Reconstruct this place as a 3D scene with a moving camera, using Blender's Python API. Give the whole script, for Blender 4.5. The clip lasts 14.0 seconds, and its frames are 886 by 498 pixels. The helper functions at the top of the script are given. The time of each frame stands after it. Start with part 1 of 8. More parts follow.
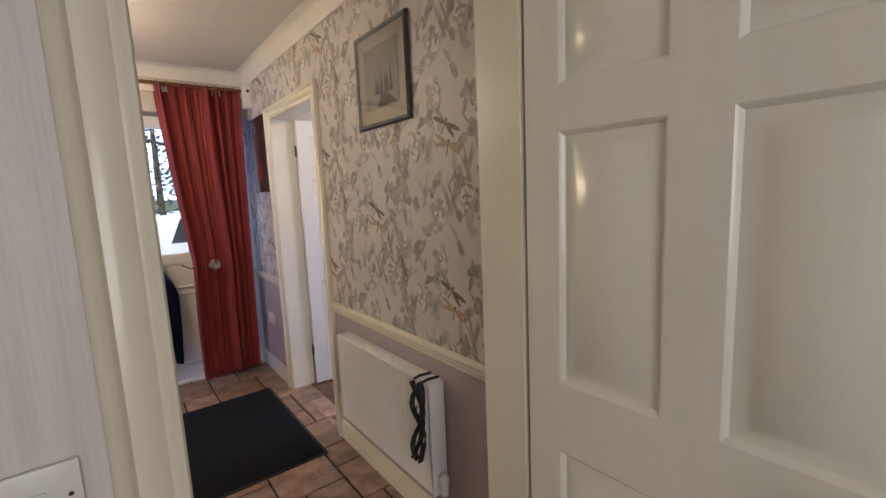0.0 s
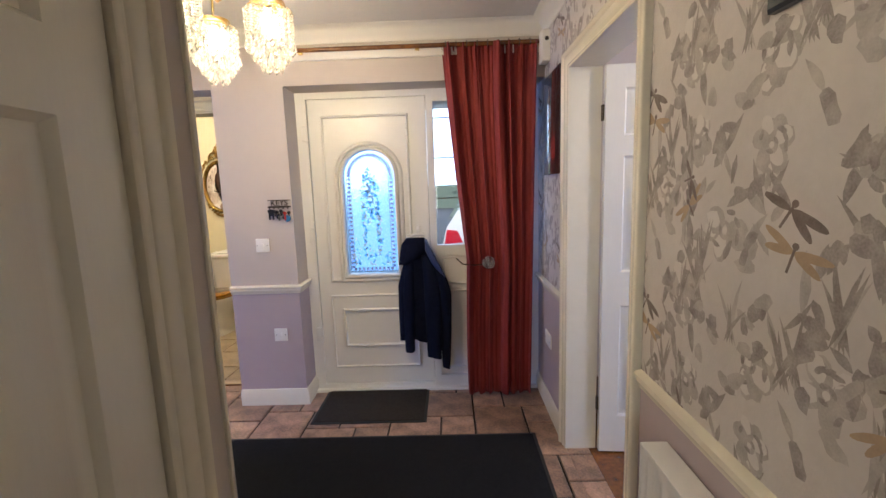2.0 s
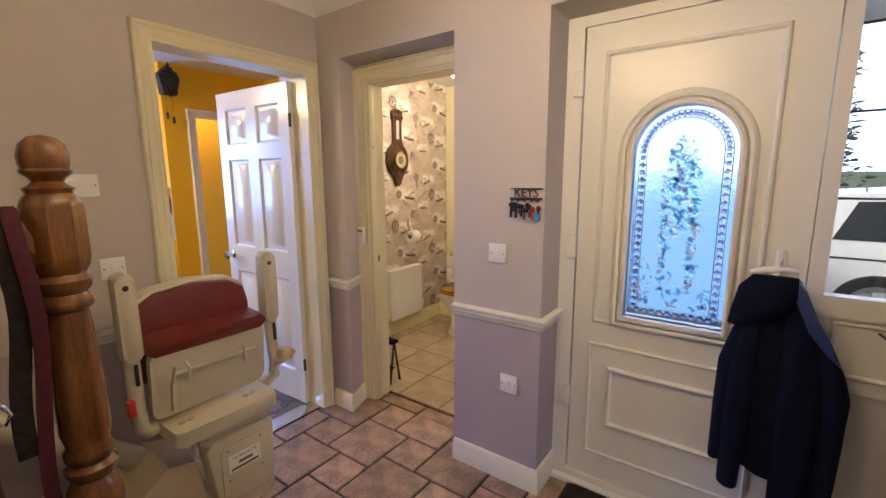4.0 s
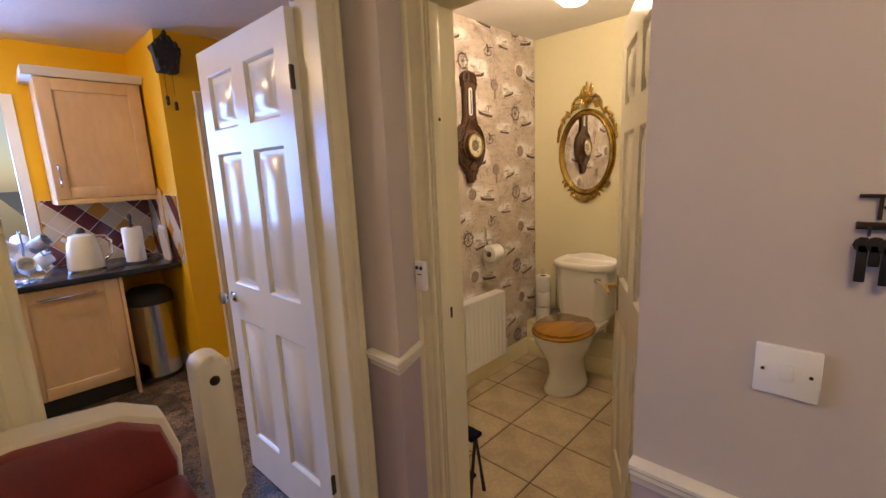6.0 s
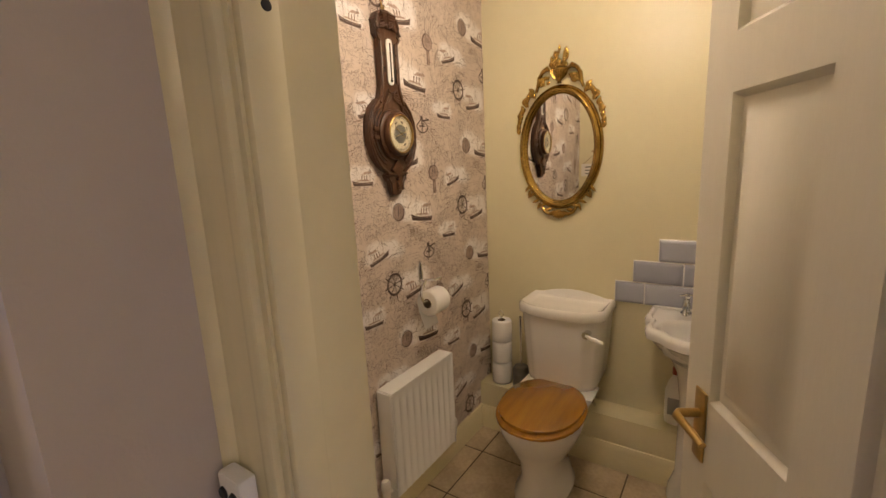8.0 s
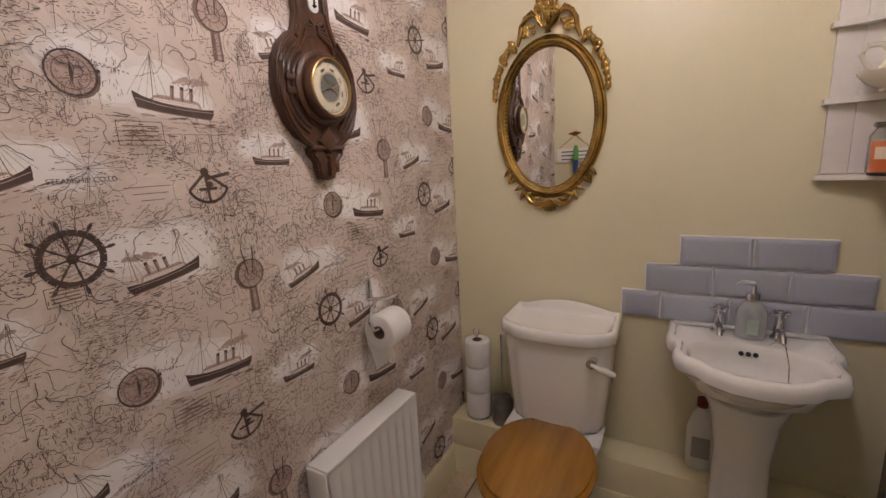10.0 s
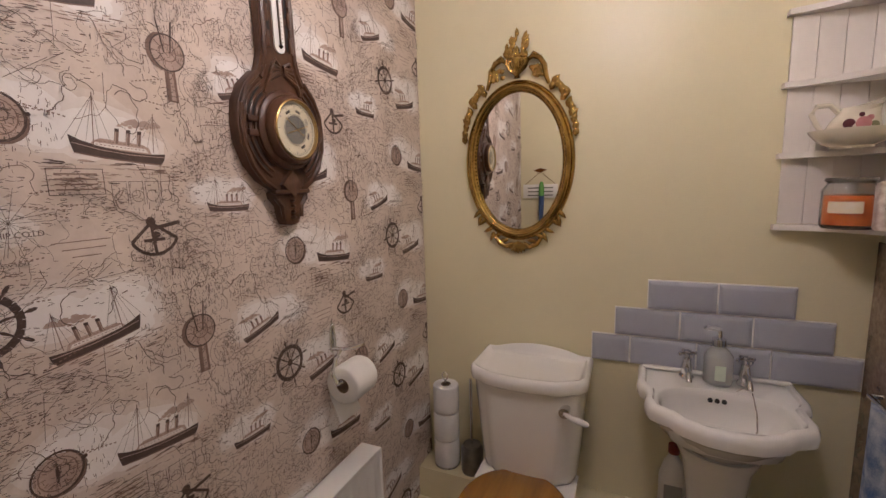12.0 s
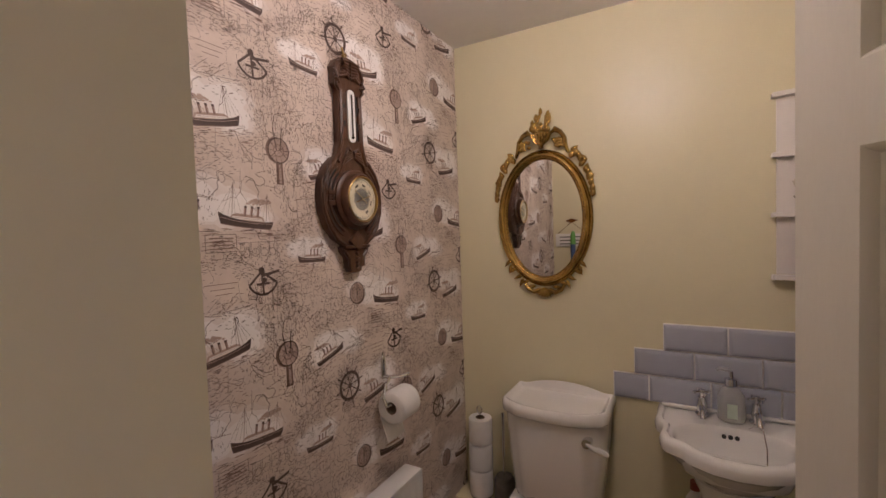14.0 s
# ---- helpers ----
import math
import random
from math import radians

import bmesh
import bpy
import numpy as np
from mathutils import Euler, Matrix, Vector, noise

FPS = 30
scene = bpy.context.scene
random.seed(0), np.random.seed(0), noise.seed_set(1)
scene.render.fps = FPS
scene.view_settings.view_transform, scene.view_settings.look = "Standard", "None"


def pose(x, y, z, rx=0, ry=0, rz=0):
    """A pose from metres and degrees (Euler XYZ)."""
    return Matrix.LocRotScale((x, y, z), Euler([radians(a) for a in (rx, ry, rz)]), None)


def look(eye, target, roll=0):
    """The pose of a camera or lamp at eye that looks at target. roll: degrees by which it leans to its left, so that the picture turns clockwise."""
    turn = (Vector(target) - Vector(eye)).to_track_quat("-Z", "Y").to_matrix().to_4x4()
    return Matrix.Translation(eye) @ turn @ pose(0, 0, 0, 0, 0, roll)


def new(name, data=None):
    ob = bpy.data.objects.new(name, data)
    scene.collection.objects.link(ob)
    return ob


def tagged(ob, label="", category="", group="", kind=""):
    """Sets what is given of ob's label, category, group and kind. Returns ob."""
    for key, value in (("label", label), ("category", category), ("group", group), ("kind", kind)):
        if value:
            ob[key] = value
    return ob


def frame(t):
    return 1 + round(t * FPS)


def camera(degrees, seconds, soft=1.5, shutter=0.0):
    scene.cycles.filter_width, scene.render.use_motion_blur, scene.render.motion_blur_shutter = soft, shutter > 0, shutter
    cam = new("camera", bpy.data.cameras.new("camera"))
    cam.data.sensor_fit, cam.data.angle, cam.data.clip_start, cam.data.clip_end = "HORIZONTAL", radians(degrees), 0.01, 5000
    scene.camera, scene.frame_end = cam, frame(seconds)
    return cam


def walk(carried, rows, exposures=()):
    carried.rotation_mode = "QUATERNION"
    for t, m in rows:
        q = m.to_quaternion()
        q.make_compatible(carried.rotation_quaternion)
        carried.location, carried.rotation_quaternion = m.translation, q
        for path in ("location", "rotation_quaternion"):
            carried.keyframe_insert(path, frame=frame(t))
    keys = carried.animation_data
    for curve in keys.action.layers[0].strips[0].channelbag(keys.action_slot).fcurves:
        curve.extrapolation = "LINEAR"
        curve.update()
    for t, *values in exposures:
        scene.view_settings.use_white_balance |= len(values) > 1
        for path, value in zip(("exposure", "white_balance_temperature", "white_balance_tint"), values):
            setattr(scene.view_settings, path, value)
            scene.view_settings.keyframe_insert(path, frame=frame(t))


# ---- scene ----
cam = camera(92.0, 14.0)
METRES, EYE, TILT, LEAN, TURN = 5.2, 1.43, 0.0, 0.0, -37.8
ROWS = [
    (0.0, 0.0, 0.0, 0.0, -0.33, -7.78, 2.44),
    (0.5, -0.0054, 0.051, -0.0002, 8.56, -7.81, 1.78),
    (1.0, -0.0185, 0.0994, -0.001, 17.89, -8.07, 2.34),
    (1.5, -0.0341, 0.1509, 0.0001, 29.32, -7.97, 2.54),
    (2.0, -0.0587, 0.1913, -0.0016, 38.66, -8.18, 1.85),
    (2.5, -0.1003, 0.2301, 0.0026, 46.98, -8.4, 2.33),
    (3.0, -0.1393, 0.2666, 0.0004, 55.63, -8.6, 1.5),
    (3.5, -0.1775, 0.301, 0.0016, 66.28, -8.92, 1.24),
    (4.0, -0.2315, 0.3145, -0.001, 73.55, -9.55, 0.3),
    (6.5, -0.5067, 0.3497, 0.0016, 81.41, -10.51, 2.64),
    (7.0, -0.5546, 0.3649, 0.0014, 79.47, -10.62, 2.55),
    (7.5, -0.6005, 0.3762, -0.0007, 75.6, -10.89, 2.17),
    (8.0, -0.6448, 0.3827, 0.0027, 71.68, -10.82, 2.67),
    (10.5, -0.7425, 0.4185, -0.0105, 65.63, -12.02, 2.86),
    (11.0, -0.7464, 0.4183, -0.0086, 64.42, -12.06, 2.67),
    (11.5, -0.747, 0.4189, -0.004, 62.94, -10.89, 2.16),
    (12.0, -0.7457, 0.4181, 0.0002, 61.87, -8.45, 1.85),
    (12.5, -0.7423, 0.4174, 0.0044, 61.05, -5.8, 1.71),
    (13.0, -0.7358, 0.4161, 0.007, 60.47, -3.81, 1.8),
    (13.5, -0.7205, 0.4098, 0.0077, 60.9, -3.06, 1.98),
    (14.0, -0.7025, 0.3992, 0.0067, 67.1, -2.31, 1.94),
]
EXPOSURES = [(0.0, 0.56, 6200, 10), (2.0, 0.52, 6150, 8), (3.0, 0.12, 6250, 10), (3.5, 0.17, 6500, 11), (4.2, 0.2, 7100, 12), (6.5, -0.4, 7600, 17), (8.2, -0.45, 6600, 16), (10.5, -0.6, 5300, 24), (11.5, -0.62, 5400, 24), (12.5, -0.78, 5500, 25), (13.0, -0.96, 5550, 26), (14.0, -1.0, 5700, 27)]
walk(cam, [(t, pose(0, 0, EYE, TILT, LEAN, TURN) @ pose(METRES * x, METRES * y, METRES * z, 90 + pitch, roll, yaw)) for t, x, y, z, yaw, pitch, roll in ROWS], EXPOSURES)

# ---- world, sun, lamps ----
world = bpy.data.worlds.new("sky")
scene.world = world
world.use_nodes = True
wn = world.node_tree.nodes
sky = wn.new("ShaderNodeTexSky")
sky.sky_type, sky.sun_disc = "NISHITA", False
sky.sun_elevation, sky.sun_rotation = radians(35), radians(200)
wn["Background"].inputs["Strength"].default_value = 0.15
world.node_tree.links.new(sky.outputs[0], wn["Background"].inputs["Color"])
sun = new("sun", bpy.data.lights.new("sun", "SUN"))
sun.data.energy, sun.data.angle, sun.data.color = 3.2, radians(6), (1, 0.97, 0.93)
sun.matrix_world = look((-8, -14, 16), (0, 8, 0))


def point_lamp(name, at, watts, colour, radius):
    ob = new(name, bpy.data.lights.new(name, "POINT"))
    ob.data.energy, ob.data.color, ob.data.shadow_soft_size = watts, colour, radius
    ob.location = at
    return ob


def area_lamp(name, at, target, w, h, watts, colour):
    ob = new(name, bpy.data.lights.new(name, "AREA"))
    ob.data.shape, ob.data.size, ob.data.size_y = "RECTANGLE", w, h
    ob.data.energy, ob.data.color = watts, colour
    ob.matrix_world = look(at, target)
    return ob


WARM = (1.0, 0.78, 0.52)
BULBS = [(-0.30, 2.70), (-0.54, 2.49), (-0.59, 2.85)]
for bx_, by_ in BULBS:
    point_lamp("chandelier_lamp", (bx_, by_, 2.03), 4.4, WARM, 0.03)
point_lamp("toilet_ceiling_lamp", (-1.79, 4.80, 2.20), 32.0, (1.0, 0.82, 0.62), 0.10)
point_lamp("kitchen_ceiling_lamp", (-3.8, 2.2, 2.2), 48.0, WARM, 0.08)
point_lamp("utility_ceiling_lamp", (-4.56, 4.35, 2.2), 7.0, WARM, 0.08)
area_lamp("kitchen_window_daylight", (-4.93, 2.38, 1.5), (-3.0, 2.5, 1.0), 1.3, 1.05, 95.0, (0.13, 0.34, 1.0))
area_lamp("front_room_daylight", (3.44, 1.65, 1.52), (0.9, 2.75, 1.25), 1.25, 1.1, 22.0, (0.16, 0.38, 1.0))
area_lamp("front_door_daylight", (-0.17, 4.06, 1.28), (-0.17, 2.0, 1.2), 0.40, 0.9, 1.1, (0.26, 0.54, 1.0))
# added fill with no fitting, warms the open front room door
point_lamp("front_room_ceiling_lamp", (2.3, 2.3, 2.2), 30.0, WARM, 0.08)
# added fill inside the windowless back room, brightens the first door and wall
area_lamp("back_room_fill", (-0.45, -2.1, 1.5), (0.5, 0.6, 1.3), 1.2, 1.2, 16.0, (1.0, 0.95, 0.90))


# ---- materials ----
def material(name, c1, c2=None, scale=6.0, rough=0.6, bump=0.0, bscale=120.0, metal=0.0, stretch=(1, 1, 1), coat=0.0, random_hue=0.0, fine=0.35):
    """A surface with two scales of variation between c1 and c2 and a fine relief."""
    m = bpy.data.materials.new(name)
    m.use_nodes = True
    n, l = m.node_tree.nodes, m.node_tree.links
    p = n["Principled BSDF"]
    c2 = c2 or tuple(v * 0.86 for v in c1)
    tc, mp = n.new("ShaderNodeTexCoord"), n.new("ShaderNodeMapping")
    mp.inputs["Scale"].default_value = stretch
    l.new(tc.outputs["Object"], mp.inputs["Vector"])
    big, small = n.new("ShaderNodeTexNoise"), n.new("ShaderNodeTexNoise")
    for t, s, d in ((big, scale, 4), (small, scale * 9, 6)):
        t.inputs["Scale"].default_value, t.inputs["Detail"].default_value = s, d
        l.new(mp.outputs[0], t.inputs["Vector"])
    mixf = n.new("ShaderNodeMix")
    mixf.inputs[0].default_value = fine
    l.new(big.outputs["Fac"], mixf.inputs[2])
    l.new(small.outputs["Fac"], mixf.inputs[3])
    ramp = n.new("ShaderNodeValToRGB")
    ramp.color_ramp.elements[0].position, ramp.color_ramp.elements[1].position = 0.32, 0.68
    ramp.color_ramp.elements[0].color, ramp.color_ramp.elements[1].color = (*c1, 1), (*c2, 1)
    l.new(mixf.outputs[0], ramp.inputs[0])
    out = ramp.outputs[0]
    if random_hue:
        oi, hsv, mr = n.new("ShaderNodeObjectInfo"), n.new("ShaderNodeHueSaturation"), n.new("ShaderNodeMapRange")
        mr.inputs[3].default_value, mr.inputs[4].default_value = 1 - random_hue, 1 + random_hue
        l.new(oi.outputs["Random"], mr.inputs[0])
        l.new(mr.outputs[0], hsv.inputs["Value"])
        l.new(out, hsv.inputs["Color"])
        out = hsv.outputs[0]
    l.new(out, p.inputs["Base Color"])
    p.inputs["Roughness"].default_value, p.inputs["Metallic"].default_value = rough, metal
    p.inputs["Coat Weight"].default_value = coat
    if bump:
        bn, b = n.new("ShaderNodeTexNoise"), n.new("ShaderNodeBump")
        bn.inputs["Scale"].default_value, bn.inputs["Detail"].default_value = bscale, 4
        l.new(mp.outputs[0], bn.inputs["Vector"])
        l.new(bn.outputs["Fac"], b.inputs["Height"])
        b.inputs["Strength"].default_value, b.inputs["Distance"].default_value = bump, 0.004
        l.new(b.outputs[0], p.inputs["Normal"])
    return m


def glass(name, colour=(1, 1, 1), rough=0.0, bump=0.0, bscale=60):
    m = material(name, colour, colour, rough=rough, bump=bump, bscale=bscale)
    m.node_tree.nodes["Principled BSDF"].inputs["Transmission Weight"].default_value = 1.0
    m.node_tree.nodes["Principled BSDF"].inputs["IOR"].default_value = 1.45
    return m


def glowing(name, colour, strength):
    m = bpy.data.materials.new(name)
    m.use_nodes = True
    p = m.node_tree.nodes["Principled BSDF"]
    p.inputs["Base Color"].default_value = (0.9, 0.9, 0.88, 1)
    p.inputs["Emission Color"].default_value, p.inputs["Emission Strength"].default_value = (*colour, 1), strength
    return m


GLOSS = material("white_gloss_paint", (0.80, 0.76, 0.64), (0.74, 0.70, 0.58), 3, 0.22, 0.12, 40)
DOORW = material("door_white_paint", (0.80, 0.78, 0.70), (0.76, 0.74, 0.66), 3, 0.2, 0.06, 50, stretch=(6, 6, 1))
UPVC = material("white_upvc", (0.84, 0.83, 0.79), (0.80, 0.79, 0.75), 2, 0.3)
CREAM = material("cream_trim_paint", (0.77, 0.70, 0.465), (0.72, 0.65, 0.42), 3, 0.25, 0.1, 40)
PALE = material("pale_lilac_wall_paint", (0.54, 0.48, 0.43), (0.51, 0.45, 0.405), 2, 0.7, 0.1, 220)
LILAC = material("lilac_wall_paint", (0.44, 0.37, 0.385), (0.41, 0.345, 0.36), 2, 0.7, 0.1, 220)
CEIL = material("ceiling_paint", (0.74, 0.72, 0.69), (0.70, 0.68, 0.65), 3, 0.45, 0.5, 30)
COVE = material("cove_paint", (0.80, 0.77, 0.70), (0.76, 0.73, 0.66), 3, 0.5)
STREAK = material("brushed_white_wall", (0.80, 0.78, 0.76), (0.62, 0.585, 0.56), 1.6, 0.5, 0.6, 12, stretch=(14, 14, 0.5))
WCYEL = material("pale_yellow_wall_paint", (0.72, 0.665, 0.455), (0.69, 0.635, 0.43), 2, 0.36, 0.10, 200)
KYEL = material("strong_yellow_wall_paint", (0.82, 0.46, 0.012), (0.78, 0.43, 0.010), 2, 0.6, 0.1, 200)
PAPER = material("floral_wallpaper_ground", (0.61, 0.575, 0.55), (0.53, 0.495, 0.475), 5, 0.55, 0.25, 150)
NPAPER = material("nautical_wallpaper_ground", (0.715, 0.615, 0.54), (0.62, 0.52, 0.45), 6, 0.6, 0.25, 160)
TERRA = material("terracotta_tile", (0.43, 0.27, 0.19), (0.17, 0.115, 0.09), 9, 0.34, 0.5, 60, random_hue=0.22)
GROUT = material("dark_floor_grout", (0.035, 0.027, 0.022), (0.018, 0.014, 0.012), 20, 0.9, 0.4, 200)
BEIGE = material("beige_floor_tile", (0.52, 0.42, 0.29), (0.38, 0.30, 0.20), 6, 0.3, 0.15, 40, random_hue=0.06)
BGROUT = material("brown_tile_grout", (0.12, 0.085, 0.055), (0.08, 0.055, 0.035), 20, 0.9)
SLATE = material("slate_vinyl_floor", (0.28, 0.19, 0.12), (0.006, 0.006, 0.008), 9, 0.3, 0.4, 50, random_hue=0.45, fine=0.5)
MATBLK = material("black_mat_pile", (0.008, 0.009, 0.011), (0.014, 0.015, 0.018), 60, 0.95, 1.0, 500)
MATBRN = material("brown_mat_pile", (0.028, 0.024, 0.020), (0.045, 0.038, 0.030), 60, 0.95, 1.0, 500)
for m_, lo, hi in ((SLATE, 0.43, 0.57), (BEIGE, 0.40, 0.60), (TERRA, 0.39, 0.61)):
    for e_, p_ in zip(m_.node_tree.nodes["Color Ramp"].color_ramp.elements, (lo, hi)):
        e_.position = p_
for m_ in (MATBLK, MATBRN):
    m_.node_tree.nodes["Principled BSDF"].inputs["Specular IOR Level"].default_value = 0.15
RUBBER = material("black_rubber", (0.012, 0.012, 0.012), (0.02, 0.02, 0.02), 30, 0.7)
CURTAIN = material("wine_red_curtain_cloth", (0.27, 0.030, 0.024), (0.19, 0.019, 0.017), 20, 0.75, 0.6, 400, stretch=(1, 1, 0.2))
NAVY = material("navy_coat_cloth", (0.003, 0.0045, 0.014), (0.006, 0.008, 0.022), 30, 0.85, 0.5, 400)
NAVY.node_tree.nodes["Principled BSDF"].inputs["Specular IOR Level"].default_value = 0.12
OAK = material("varnished_wood", (0.21, 0.080, 0.018), (0.075, 0.026, 0.007), 7, 0.25, 0.1, 60, stretch=(5, 5, 0.6), coat=0.5)
BRASS = material("brass", (0.60, 0.42, 0.16), (0.45, 0.31, 0.11), 20, 0.28, metal=1.0)
CHROME = material("chrome", (0.75, 0.75, 0.76), (0.68, 0.68, 0.70), 20, 0.12, metal=1.0)
DARKMETAL = material("dark_metal", (0.05, 0.04, 0.03), (0.09, 0.07, 0.05), 30, 0.4, metal=0.9)
PLASTIC = material("white_plastic", (0.80, 0.79, 0.76), (0.77, 0.76, 0.73), 4, 0.3)
RADIATOR = material("white_radiator_enamel", (0.82, 0.82, 0.82), (0.78, 0.78, 0.78), 3, 0.3)
CERAMIC = material("white_ceramic", (0.82, 0.81, 0.79), (0.80, 0.79, 0.77), 3, 0.07, coat=0.5)


# ---- mesh helpers ----
def bm_():
    return bmesh.new()


def box(bm, x0, y0, z0, x1, y1, z1, mi=0, bev=0.0, seg=2):
    made = bmesh.ops.create_cube(bm, size=1.0, matrix=Matrix.Translation(((x0 + x1) / 2, (y0 + y1) / 2, (z0 + z1) / 2)) @ Matrix.Diagonal((abs(x1 - x0), abs(y1 - y0), abs(z1 - z0), 1)))
    vs = made["verts"]
    for f in {f for v in vs for f in v.link_faces}:
        f.material_index = mi
    if bev:
        bmesh.ops.bevel(bm, geom=list({e for v in vs for e in v.link_edges}), offset=bev, segments=seg, affect="EDGES", profile=0.5)


def lathe(bm, prof, n=24, m=Matrix(), mi=0, smooth=True):
    """Turns a profile of (radius, height) about z."""
    rings = []
    for r, z in prof:
        if r < 1e-5:
            rings.append([bm.verts.new(m @ Vector((0, 0, z)))])
        else:
            rings.append([bm.verts.new(m @ Vector((r * math.cos(2 * math.pi * i / n), r * math.sin(2 * math.pi * i / n), z))) for i in range(n)])
    for a, b in zip(rings, rings[1:]):
        for i in range(n):
            j = (i + 1) % n
            q = [a[i % len(a)], a[j % len(a)], b[j % len(b)], b[i % len(b)]]
            q = list(dict.fromkeys(q))
            if len(q) > 2:
                f = bm.faces.new(q)
                f.smooth, f.material_index = smooth, mi


def tube(bm, pts, r, n=8, mi=0, close=False):
    """A round bar along points; r is one radius or one for each point."""
    pts = [Vector(p) for p in pts]
    k = len(pts)
    rings = []
    for i, p in enumerate(pts):
        a = pts[(i - 1) % k] if (close or i) else p
        b = pts[(i + 1) % k] if (close or i < k - 1) else p
        d = (b - a).normalized()
        u = d.cross(Vector((0.3, 0.2, 1))).normalized()
        w = d.cross(u)
        rr = r[i] if isinstance(r, (list, tuple)) else r
        rings.append([bm.verts.new(p + rr * (math.cos(2 * math.pi * j / n) * u + math.sin(2 * math.pi * j / n) * w)) for j in range(n)])
    for i in range(k if close else k - 1):
        a, b = rings[i], rings[(i + 1) % k]
        for j in range(n):
            f = bm.faces.new((a[j], a[(j + 1) % n], b[(j + 1) % n], b[j]))
            f.smooth, f.material_index = True, mi
    if not close:
        for ring in (rings[0][::-1], rings[-1]):
            bm.faces.new(ring).material_index = mi


def prism(bm, pts, d0, d1, put, mi=0, bev=0.0):
    """A flat outline given thickness; put maps (u, v, d) to the world."""
    a = [bm.verts.new(put(u, v, d0)) for u, v in pts]
    b = [bm.verts.new(put(u, v, d1)) for u, v in pts]
    fs = [bm.faces.new(a[::-1]), bm.faces.new(b)]
    k = len(pts)
    for i in range(k):
        fs.append(bm.faces.new((a[i], a[(i + 1) % k], b[(i + 1) % k], b[i])))
    for f in fs:
        f.material_index = mi
    if bev:
        bmesh.ops.bevel(bm, geom=list(fs[1].edges), offset=bev, segments=2, affect="EDGES", profile=0.5)


def loft(bm, rings, mi=0, smooth=True, close=True, cap=True):
    """Skins rows of points; each row is a closed ring unless close is off."""
    vs = [[bm.verts.new(p) for p in ring] for ring in rings]
    n = len(vs[0])
    for a, b in zip(vs, vs[1:]):
        for j in range(n if close else n - 1):
            f = bm.faces.new((a[j], a[(j + 1) % n], b[(j + 1) % n], b[j]))
            f.smooth, f.material_index = smooth, mi
    if cap and close:
        for ring in (vs[0][::-1], vs[-1]):
            f = bm.faces.new(ring)
            f.material_index = mi


def finish(name, bm, mats, parent=None):
    bmesh.ops.recalc_face_normals(bm, faces=bm.faces)
    me = bpy.data.meshes.new(name)
    bm.to_mesh(me)
    bm.free()
    me.set_sharp_from_angle(angle=radians(42))
    for m in mats if isinstance(mats, (list, tuple)) else [mats]:
        me.materials.append(m)
    ob = new(name, me)
    if parent:
        ob.parent = parent
    return ob


def part(name, bm, mats, parent, label=""):
    ob = finish(name, bm, mats, parent)
    return tagged(ob, label) if label else ob


def structure(name, bm, mats, label, category):
    return tagged(finish(name, bm, mats), label, category, kind="structure")


def thing(name, m, label, category, group=""):
    ob = new(name)
    ob.matrix_world = m
    ob.empty_display_size = 0.1
    return tagged(ob, label, category, group)


def strip(bm, path, prof, mi=0):
    """A moulding: path(o) gives the line of (x, y) set o out from the wall; prof lists (o, z)."""
    loft(bm, [[(x, y, z) for x, y in path(o)] for o, z in prof], mi, smooth=False, close=False, cap=False)


# ---- setting ----
HC, WC_C = 2.385, 2.31
XR, XK, YF = 0.965, -2.015, 3.69
DADO = 0.815

# right wall of the hall, with the door opening to the front room
b = bm_()
for y0, y1, z0, z1 in ((0.83, 2.35, 0, HC), (3.14, 4.0, 0, HC), (2.35, 3.14, 1.985, HC)):
    if z0 == 0:
        box(b, XR, y0, 0, XR + 0.11, y1, DADO, 1)
        box(b, XR, y0, DADO, XR + 0.11, y1, z1, 0)
    else:
        box(b, XR, y0, z0, XR + 0.11, y1, z1, 0)
wall_east = structure("wall_east", b, [PAPER, LILAC], "hall wall with floral wallpaper above lilac paint", "wall")

# front wall, with the recess of the front door and the toilet doorway
b = bm_()
put_plan = lambda u, v, d: (u, v, d)
for z0, z1, mi in ((0, DADO, 1), (DADO, HC, 0)):
    prism(b, [(-2.12, YF), (-1.835, YF), (-1.90, 3.85), (-1.90, 3.87), (-2.12, 3.87)], z0, z1, put_plan, mi)
    box(b, -1.08, YF, z0, -0.635, 4.0, z1, mi)
box(b, -1.835, YF, 2.06, -1.08, 3.87, HC, 0)
prism(b, [(-1.835, YF + 0.003), (-1.835, 3.87), (-1.90, 3.87), (-1.90, 3.85)], 2.06, HC, put_plan, 0)
box(b, -0.635, YF, 2.065, XR, 4.0, HC, 0)
wall_front = structure("wall_north", b, [PALE, LILAC], "painted hall wall, pale above and lilac below the rail", "wall")

# wall between hall and kitchen, with the kitchen doorway and stair side
b = bm_()
for y0, y1 in ((-2.4, 2.835), (3.615, 3.69)):
    box(b, XK - 0.11, y0, 0, XK, y1, DADO, 1)
    box(b, XK - 0.11, y0, DADO, XK, y1, 4.6 if y0 < 0 else HC, 0)
box(b, XK - 0.11, 2.835, 1.995, XK, 3.615, HC, 0)
wall_k = structure("wall_west", b, [PALE, LILAC], "painted hall wall beside the stairs and kitchen door", "wall")

